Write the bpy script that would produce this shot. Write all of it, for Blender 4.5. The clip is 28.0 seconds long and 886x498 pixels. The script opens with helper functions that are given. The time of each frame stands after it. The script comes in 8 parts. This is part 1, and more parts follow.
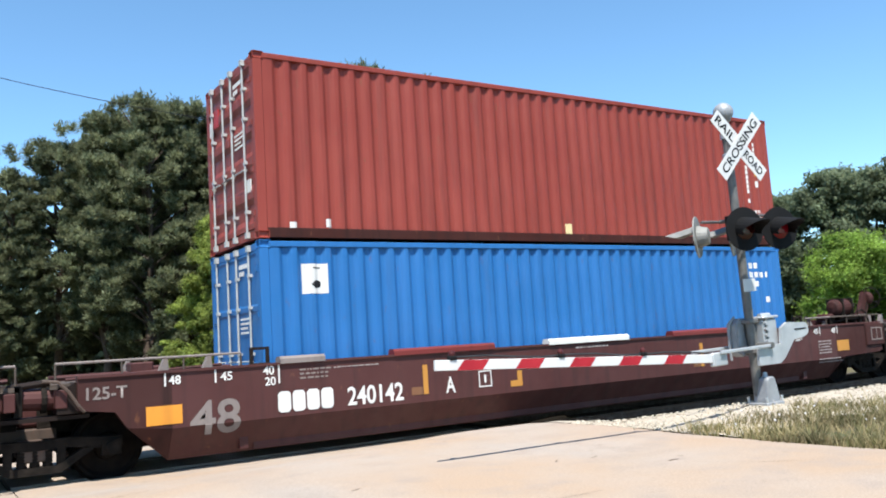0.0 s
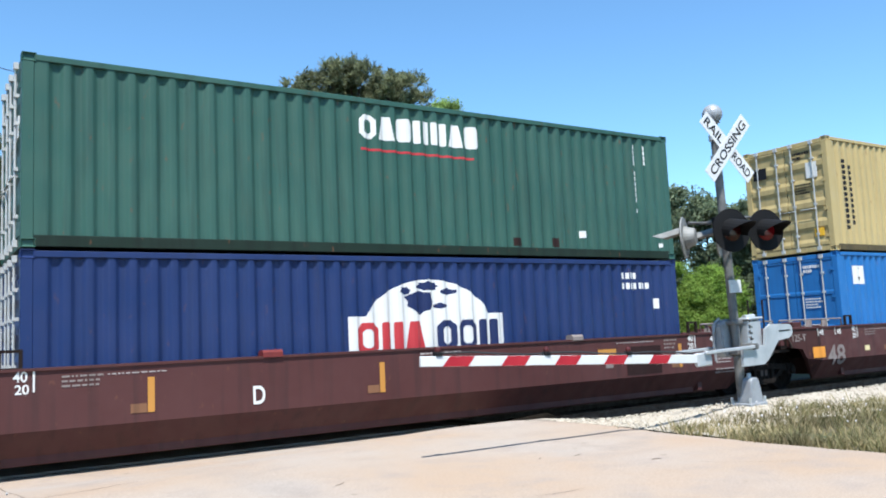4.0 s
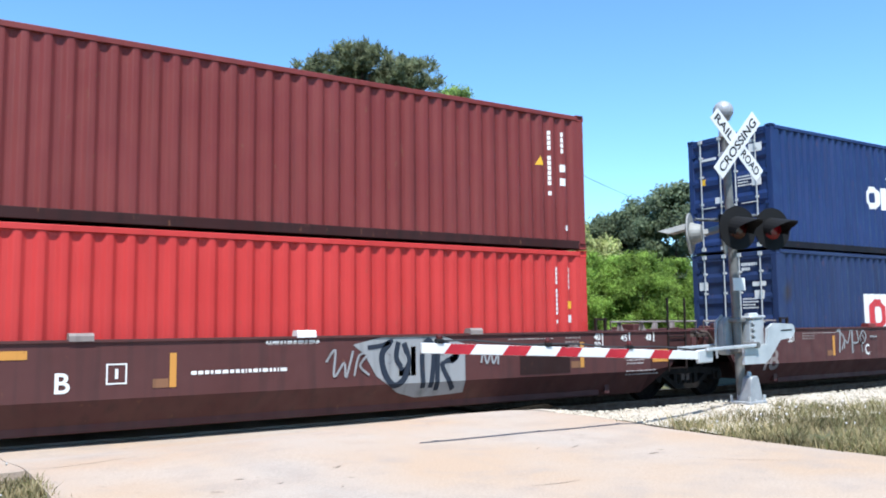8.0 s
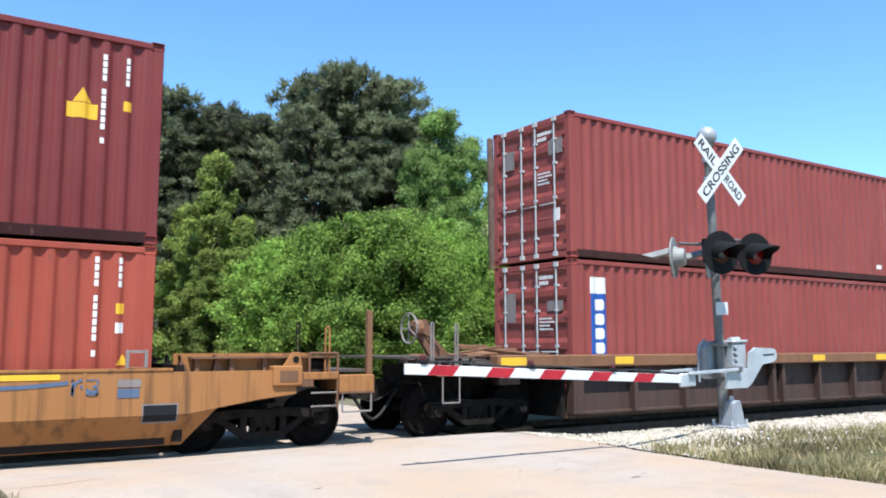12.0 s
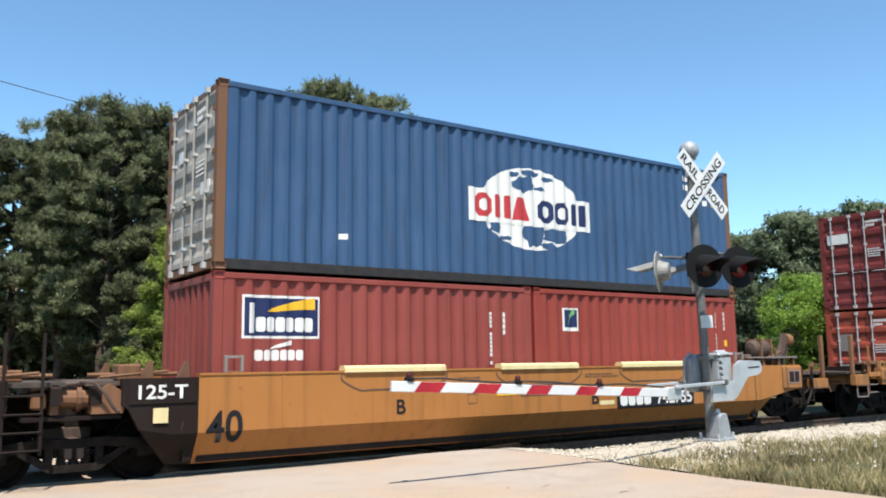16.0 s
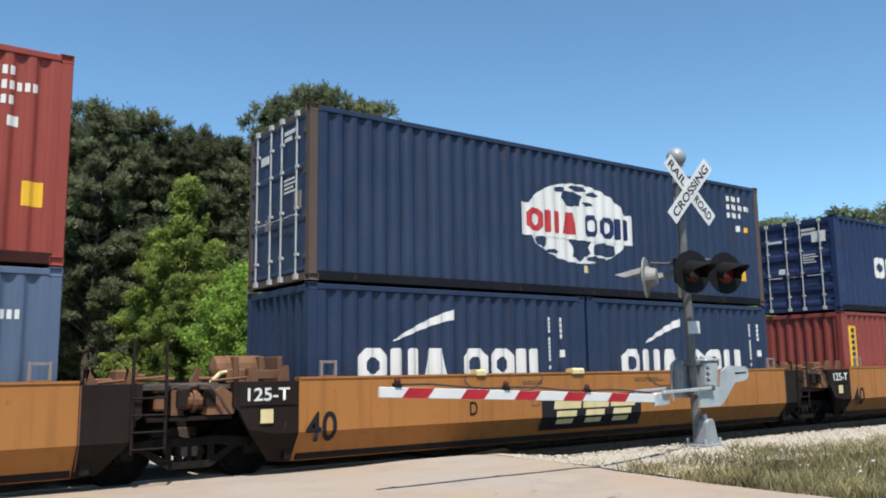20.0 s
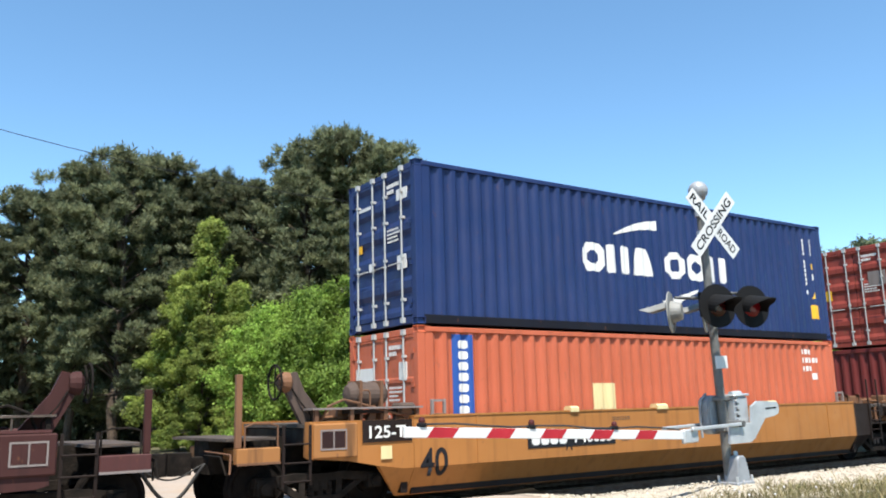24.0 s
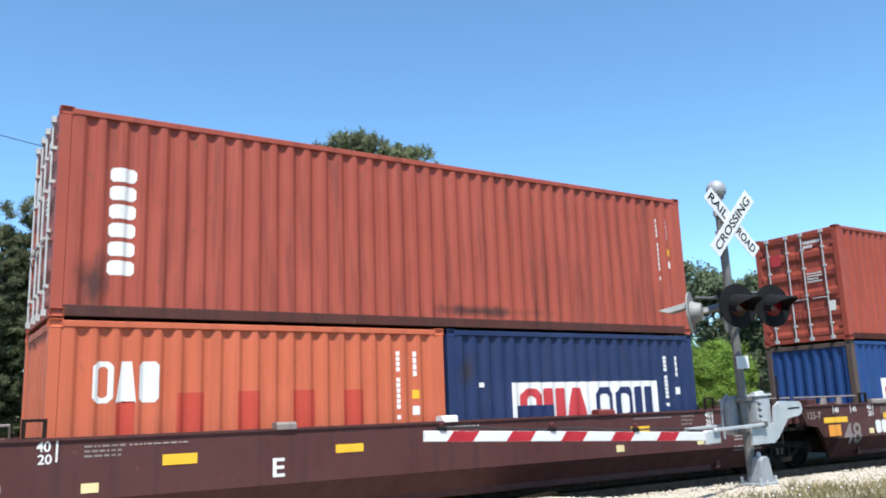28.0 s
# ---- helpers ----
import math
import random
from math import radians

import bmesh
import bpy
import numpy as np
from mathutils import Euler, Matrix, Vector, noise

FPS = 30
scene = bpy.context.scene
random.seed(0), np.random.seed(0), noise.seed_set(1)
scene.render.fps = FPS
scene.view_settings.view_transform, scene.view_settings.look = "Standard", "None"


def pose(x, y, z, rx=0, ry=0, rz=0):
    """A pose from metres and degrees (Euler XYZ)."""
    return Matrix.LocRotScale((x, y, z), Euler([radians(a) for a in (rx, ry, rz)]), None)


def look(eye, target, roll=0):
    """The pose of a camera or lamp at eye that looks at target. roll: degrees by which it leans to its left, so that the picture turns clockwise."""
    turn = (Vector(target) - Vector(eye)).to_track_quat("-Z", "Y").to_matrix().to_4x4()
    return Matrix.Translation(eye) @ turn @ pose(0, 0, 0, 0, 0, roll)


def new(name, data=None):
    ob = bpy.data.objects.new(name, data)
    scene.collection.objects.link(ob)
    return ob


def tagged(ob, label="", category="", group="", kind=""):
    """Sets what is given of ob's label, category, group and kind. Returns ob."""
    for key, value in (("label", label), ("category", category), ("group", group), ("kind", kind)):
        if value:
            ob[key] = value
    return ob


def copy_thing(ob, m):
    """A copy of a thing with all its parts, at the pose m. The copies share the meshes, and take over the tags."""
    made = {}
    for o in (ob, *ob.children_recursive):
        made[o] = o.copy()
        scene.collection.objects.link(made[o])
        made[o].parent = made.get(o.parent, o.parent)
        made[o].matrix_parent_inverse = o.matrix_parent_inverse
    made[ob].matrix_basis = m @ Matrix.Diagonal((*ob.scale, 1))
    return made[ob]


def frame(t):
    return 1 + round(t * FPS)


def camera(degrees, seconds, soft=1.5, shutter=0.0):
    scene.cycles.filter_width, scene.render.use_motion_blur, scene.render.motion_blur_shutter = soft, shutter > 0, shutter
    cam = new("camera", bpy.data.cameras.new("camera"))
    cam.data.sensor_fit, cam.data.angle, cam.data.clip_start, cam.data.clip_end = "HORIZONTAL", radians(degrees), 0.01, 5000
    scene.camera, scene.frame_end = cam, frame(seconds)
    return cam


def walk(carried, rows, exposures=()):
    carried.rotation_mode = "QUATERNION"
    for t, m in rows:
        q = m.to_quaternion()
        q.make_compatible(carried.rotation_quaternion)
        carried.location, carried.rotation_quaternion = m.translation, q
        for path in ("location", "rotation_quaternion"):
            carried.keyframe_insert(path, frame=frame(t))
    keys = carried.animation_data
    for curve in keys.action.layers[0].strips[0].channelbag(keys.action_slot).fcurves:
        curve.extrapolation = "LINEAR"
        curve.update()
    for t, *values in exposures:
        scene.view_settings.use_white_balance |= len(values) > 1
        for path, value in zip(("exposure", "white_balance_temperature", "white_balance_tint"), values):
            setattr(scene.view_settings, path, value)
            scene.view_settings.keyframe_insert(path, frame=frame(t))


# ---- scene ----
LENS = 56.21
EYE = (0.0, 0.0, 1.55)
cam = camera(LENS, 28.0, soft=1.9)
# seconds, heading, tilt, lean
AIM = [
    (0, -32.00, 6.45, 3.57), (0.5, -31.98, 6.61, 3.64), (1, -32.18, 6.85, 3.39), (1.5, -31.87, 6.84, 3.51),
    (2, -32.17, 6.63, 3.50), (2.5, -32.38, 6.45, 3.87), (3, -32.47, 6.80, 3.40), (3.5, -32.94, 6.53, 3.21),
    (5.5, -32.33, 5.57, 0.62), (6, -32.56, 5.76, 0.50), (6.5, -32.23, 5.96, 0.85), (7, -32.55, 5.37, 0.71),
    (7.5, -32.67, 5.17, 0.30), (8, -32.81, 5.27, 0.60), (8.5, -32.93, 5.09, 1.01), (9, -32.75, 5.26, 0.66),
    (9.5, -33.01, 5.56, 0.41), (10, -33.16, 5.31, 0.43), (10.5, -33.06, 5.64, 0.32), (11, -33.40, 5.97, 0.36),
    (11.5, -33.79, 6.80, 0.06), (12, -33.93, 6.71, 0.01), (12.5, -33.82, 7.25, 0.44), (14.5, -34.65, 7.38, 0.70),
    (15, -34.77, 7.68, 0.68), (15.5, -35.00, 7.61, 0.71), (16, -34.86, 7.83, 0.74), (16.5, -35.08, 7.69, 0.96),
    (17, -34.69, 7.68, 0.87), (17.5, -35.10, 8.27, 0.56), (18, -35.21, 8.37, 0.94), (18.5, -35.14, 8.65, 0.62),
    (19, -35.34, 8.64, 0.24), (19.5, -35.25, 9.07, 0.50), (20, -35.68, 8.21, 0.76), (20.5, -35.65, 9.42, -0.27),
    (21, -35.57, 9.22, 0.81), (21.5, -35.18, 9.54, 0.70), (22, -35.24, 9.64, 0.75), (22.5, -35.17, 10.31, 0.66),
    (24.5, -33.72, 10.90, 1.50), (25, -33.30, 10.97, 0.92), (25.5, -33.43, 11.23, 1.05), (26, -33.34, 10.93, 1.76),
    (26.5, -34.11, 11.13, 2.19), (27, -32.61, 11.20, 2.41), (27.5, -32.86, 11.02, 1.66), (28, -32.66, 11.15, 2.08),
]
EXPOSURE = [(0, 0.96, 5800), (1, 1.01, 5400), (2, 0.90, 4900), (3, 0.99, 5150), (6, 0.74, 5850), (7, 0.93, 5450), (8, 1.04, 5350), (9, 1.03, 5400), (10, 0.96, 5350), (11, 0.98, 5400), (12, 1.06, 5400),
            (15, 0.88, 5790), (16, 0.86, 5940), (17, 0.86, 5990), (18, 0.86, 6090), (19, 0.71, 5940), (20, 0.51, 5840), (21, 0.86, 5940), (22, 1.06, 6090), (25, 0.96, 5640), (26, 0.68, 5340), (27, 0.96, 5540), (28, 0.93, 5640)]  # seconds, stops, kelvin
walk(cam, [(t, pose(*EYE, 90 + tilt, lean, yaw)) for t, yaw, tilt, lean in AIM],
     [(t, stops + 0.04, kelvin, 7) for t, stops, kelvin in EXPOSURE])

TRACK_Y = 12.965  # centre line of the track; top of rail is z = 0


def run(t):
    """How far the train has gone at t seconds, in metres, from its place at 14 s."""
    u = t - 14
    return 8.3115 * u + -0.001241 * u * u + -0.0000493 * u ** 3


# ---- sky and sun ----
SUN_TO = Vector((-0.25, -0.46, 1.0)).normalized()  # towards the sun
world = bpy.data.worlds.new("world")
scene.world = world
world.use_nodes = True
wn = world.node_tree.nodes
sky = wn.new("ShaderNodeTexSky")
sky.sky_type = "NISHITA"
sky.sun_disc = False
sky.sun_elevation = math.asin(SUN_TO.z)
sky.sun_rotation = math.atan2(SUN_TO.x, SUN_TO.y)
sky.air_density, sky.dust_density, sky.ozone_density = 0.85, 0.05, 0.9
wn["Background"].inputs["Strength"].default_value = 0.113
clear_air = wn.new("ShaderNodeVectorMath")  # a clear spring sky, bluer than the model's
clear_air.operation = "MULTIPLY"
clear_air.inputs[1].default_value = (0.885, 1.02, 0.99)
world.node_tree.links.new(sky.outputs["Color"], clear_air.inputs[0])
world.node_tree.links.new(clear_air.outputs["Vector"], wn["Background"].inputs["Color"])
sun_data = bpy.data.lights.new("sun", "SUN")
sun_data.energy, sun_data.angle, sun_data.color = 5.0, radians(0.53), (1.0, 0.885, 0.745)
sun = new("sun", sun_data)
sun.matrix_world = look(SUN_TO * 60, (0, 0, 0))


# ---- materials ----
def nodes_of(name):
    m = bpy.data.materials.new(name)
    m.use_nodes = True
    nt = m.node_tree
    return m, nt, nt.nodes["Principled BSDF"]


def noise_node(nt, scale, detail=4, stretch=(1, 1, 1), coords="Object"):
    tc = nt.nodes.new("ShaderNodeTexCoord")
    mp = nt.nodes.new("ShaderNodeMapping")
    mp.inputs["Scale"].default_value = stretch
    nt.links.new(tc.outputs[coords], mp.inputs["Vector"])
    n = nt.nodes.new("ShaderNodeTexNoise")
    n.inputs["Scale"].default_value, n.inputs["Detail"].default_value = scale, detail
    nt.links.new(mp.outputs["Vector"], n.inputs["Vector"])
    return n.outputs["Fac"]


def ramp(nt, fac, stops):
    r = nt.nodes.new("ShaderNodeValToRGB")
    e = r.color_ramp.elements
    while len(e) < len(stops):
        e.new(0.5)
    for el, (p, c) in zip(e, stops):
        el.position = p
        el.color = (*c, 1) if len(c) == 3 else c
    nt.links.new(fac, r.inputs["Fac"])
    return r.outputs["Color"]


def blend(nt, fac, a, b, mode="MIX"):
    m = nt.nodes.new("ShaderNodeMix")
    m.data_type, m.blend_type = "RGBA", mode
    for sock, v in ((m.inputs[0], fac), (m.inputs[6], a), (m.inputs[7], b)):
        if isinstance(v, (int, float)):
            sock.default_value = v
        elif isinstance(v, tuple):
            sock.default_value = (*v, 1)
        else:
            nt.links.new(v, sock)
    return m.outputs[2]


def bump(nt, bsdf, fac, strength, dist=0.01):
    b = nt.nodes.new("ShaderNodeBump")
    b.inputs["Strength"].default_value, b.inputs["Distance"].default_value = strength, dist
    nt.links.new(fac, b.inputs["Height"])
    nt.links.new(b.outputs["Normal"], bsdf.inputs["Normal"])


TONE = 0.74  # share of the swatch colour that dusty outdoor surfaces give back


def g1(v):
    return (v, v, v)


def toned(rgb):
    return tuple(c * TONE for c in rgb)


def smudge(nt, cx, cz, rx, rz):
    """A ragged oval stain on a side, in metres from the container's lower rear corner."""
    tc = nt.nodes.new("ShaderNodeTexCoord")
    mp = nt.nodes.new("ShaderNodeMapping")
    mp.inputs["Location"].default_value = (-cx / rx, 0, -cz / rz)
    mp.inputs["Scale"].default_value = (1 / rx, 0, 1 / rz)
    nt.links.new(tc.outputs["Object"], mp.inputs["Vector"])
    ln = nt.nodes.new("ShaderNodeVectorMath")
    ln.operation = "LENGTH"
    nt.links.new(mp.outputs["Vector"], ln.inputs[0])
    ad = nt.nodes.new("ShaderNodeMath")
    ad.operation = "ADD"
    nt.links.new(ln.outputs["Value"], ad.inputs[0])
    nt.links.new(noise_node(nt, 3.5, 6, (1, 1, 0.6)), ad.inputs[1])
    return ramp(nt, ad.outputs["Value"], [(0.60, g1(0.8)), (0.98, g1(0))])


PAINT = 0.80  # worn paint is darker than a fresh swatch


def paint(name, rgb, dirt=0.3, rust=0.12, rough=0.5, metal=0.0, smudges=()):
    """Weathered paint on steel: faded patches, vertical grime streaks, rust specks."""
    m, nt, b = nodes_of(name)
    if max(rgb) < 0.7:
        grey = sum(rgb) / 3
        rgb = tuple((c * 0.94 + grey * 0.06) * PAINT for c in rgb)  # a film of dust
    rgb = toned(rgb)
    dark = tuple(c * 0.42 + 0.006 for c in rgb)
    pale = tuple(min(1, c * 1.12 + 0.006) for c in rgb)
    big = ramp(nt, noise_node(nt, 0.7, 3), [(0.35, g1(0)), (0.75, g1(1))])
    col = blend(nt, big, rgb, pale)
    streak = ramp(nt, noise_node(nt, 1.0, 5, (7, 7, 0.5)), [(0.50, g1(0)), (0.80, g1(dirt * 1.6))])
    col = blend(nt, streak, col, dark)
    spots = ramp(nt, noise_node(nt, 9.0, 6, (1, 1, 0.5)), [(0.66, g1(0)), (0.76, g1(min(1, rust * 5)))])
    col = blend(nt, spots, col, (0.13, 0.055, 0.028))
    for cx, cz, rx, rz in smudges:
        col = blend(nt, smudge(nt, cx, cz, rx, rz), col, (0.022, 0.016, 0.014))
    nt.links.new(col, b.inputs["Base Color"])
    rr = ramp(nt, noise_node(nt, 3.0), [(0.3, g1(rough - 0.1)), (0.7, g1(rough + 0.15))])
    nt.links.new(rr, b.inputs["Roughness"])
    b.inputs["Metallic"].default_value = metal
    b.inputs["Specular IOR Level"].default_value = 0.30 if max(rgb) > 0.05 else 0.12
    bump(nt, b, noise_node(nt, 2.2, 3), 0.25, 0.012)
    return m


def mottled(name, a, b_, scale, rough=0.85, bump_scale=None, bump_by=0.4, dist=0.02, third=None, metal=0.0, island=False, gloss=0.3):
    m, nt, b = nodes_of(name)
    a, b_, third = toned(a), toned(b_), toned(third) if third else None
    col = blend(nt, ramp(nt, noise_node(nt, scale, 6), [(0.32, g1(0)), (0.68, g1(1))]), a, b_)
    if third:
        col = blend(nt, ramp(nt, noise_node(nt, scale * 0.13, 4), [(0.45, g1(0)), (0.7, g1(0.8))]), col, third)
    if island:
        geo = nt.nodes.new("ShaderNodeNewGeometry")
        hs = nt.nodes.new("ShaderNodeHueSaturation")
        mr = nt.nodes.new("ShaderNodeMapRange")
        mr.inputs["To Min"].default_value, mr.inputs["To Max"].default_value = 0.75, 1.25
        nt.links.new(geo.outputs["Random Per Island"], mr.inputs["Value"])
        nt.links.new(mr.outputs["Result"], hs.inputs["Value"])
        nt.links.new(col, hs.inputs["Color"])
        col = hs.outputs["Color"]
    nt.links.new(col, b.inputs["Base Color"])
    b.inputs["Roughness"].default_value, b.inputs["Metallic"].default_value = rough, metal
    b.inputs["Specular IOR Level"].default_value = gloss
    if bump_scale:
        bump(nt, b, noise_node(nt, bump_scale, 6), bump_by, dist)
    return m


def worn_concrete():
    """Pale road concrete: broad tan and grey fields, tyre-polished bands along the road, speckle and small stains."""
    m, nt, b = nodes_of("road_concrete")
    field = ramp(nt, noise_node(nt, 0.55, 5), [(0.36, g1(0)), (0.64, g1(1))])
    col = blend(nt, field, (0.46, 0.345, 0.245), (0.45, 0.383, 0.320))
    patch = ramp(nt, noise_node(nt, 2.3, 6), [(0.50, g1(0)), (0.72, g1(0.75))])
    col = blend(nt, patch, col, (0.38, 0.315, 0.262))
    band = ramp(nt, noise_node(nt, 1.1, 3, (1, 0.10, 1)), [(0.50, g1(0)), (0.70, g1(0.35))])
    col = blend(nt, band, col, (0.33, 0.30, 0.275))
    stain = ramp(nt, noise_node(nt, 4.5, 5), [(0.68, g1(0)), (0.76, g1(0.6))])
    col = blend(nt, stain, col, (0.22, 0.17, 0.125))
    grit = ramp(nt, noise_node(nt, 55, 3), [(0.35, g1(0.86 * TONE)), (0.7, g1(1.1 * TONE))])
    col = blend(nt, 1.0, col, grit, "MULTIPLY")
    nt.links.new(col, b.inputs["Base Color"])
    b.inputs["Roughness"].default_value = 0.92
    b.inputs["Specular IOR Level"].default_value = 0.25
    bump(nt, b, noise_node(nt, 60, 6), 0.5, 0.008)
    return m


def foliage(name, a, b_, through_light=0.35, patch=1.1):
    m, nt, b = nodes_of(name)
    geo = nt.nodes.new("ShaderNodeNewGeometry")
    col = ramp(nt, geo.outputs["Random Per Island"], [(0.0, toned(a)), (1.0, toned(b_))])
    info = nt.nodes.new("ShaderNodeObjectInfo")
    hs = nt.nodes.new("ShaderNodeHueSaturation")
    mr = nt.nodes.new("ShaderNodeMapRange")
    mr.inputs["To Min"].default_value, mr.inputs["To Max"].default_value = 0.75, 1.2
    nt.links.new(info.outputs["Random"], mr.inputs["Value"])
    growth = nt.nodes.new("ShaderNodeMapRange")  # young sprays among older, duller leaves
    growth.inputs["From Min"].default_value, growth.inputs["From Max"].default_value = 0.36, 0.64
    growth.inputs["To Min"].default_value, growth.inputs["To Max"].default_value = 0.62, 1.32
    nt.links.new(noise_node(nt, patch, 3), growth.inputs["Value"])
    both = nt.nodes.new("ShaderNodeMath")
    both.operation = "MULTIPLY"
    nt.links.new(mr.outputs["Result"], both.inputs[0])
    nt.links.new(growth.outputs["Result"], both.inputs[1])
    hue = nt.nodes.new("ShaderNodeMapRange")
    hue.inputs["To Min"].default_value, hue.inputs["To Max"].default_value = 0.512, 0.482
    nt.links.new(noise_node(nt, 0.35, 2), hue.inputs["Value"])
    nt.links.new(hue.outputs["Result"], hs.inputs["Hue"])
    nt.links.new(both.outputs["Value"], hs.inputs["Value"])
    nt.links.new(col, hs.inputs["Color"])
    nt.links.new(hs.outputs["Color"], b.inputs["Base Color"])
    b.inputs["Roughness"].default_value = 0.65
    b.inputs["Specular IOR Level"].default_value = 0.25
    tl = nt.nodes.new("ShaderNodeBsdfTranslucent")
    nt.links.new(hs.outputs["Color"], tl.inputs["Color"])
    mx = nt.nodes.new("ShaderNodeMixShader")
    mx.inputs[0].default_value = through_light
    nt.links.new(b.outputs[0], mx.inputs[1])
    nt.links.new(tl.outputs[0], mx.inputs[2])
    nt.links.new(mx.outputs[0], nt.nodes["Material Output"].inputs["Surface"])
    return m


def glow(name, rgb, strength):
    m, nt, b = nodes_of(name)
    b.inputs["Base Color"].default_value = (*rgb, 1)
    b.inputs["Emission Color"].default_value = (*rgb, 1)
    b.inputs["Emission Strength"].default_value = strength
    b.inputs["Roughness"].default_value = 0.2
    return m


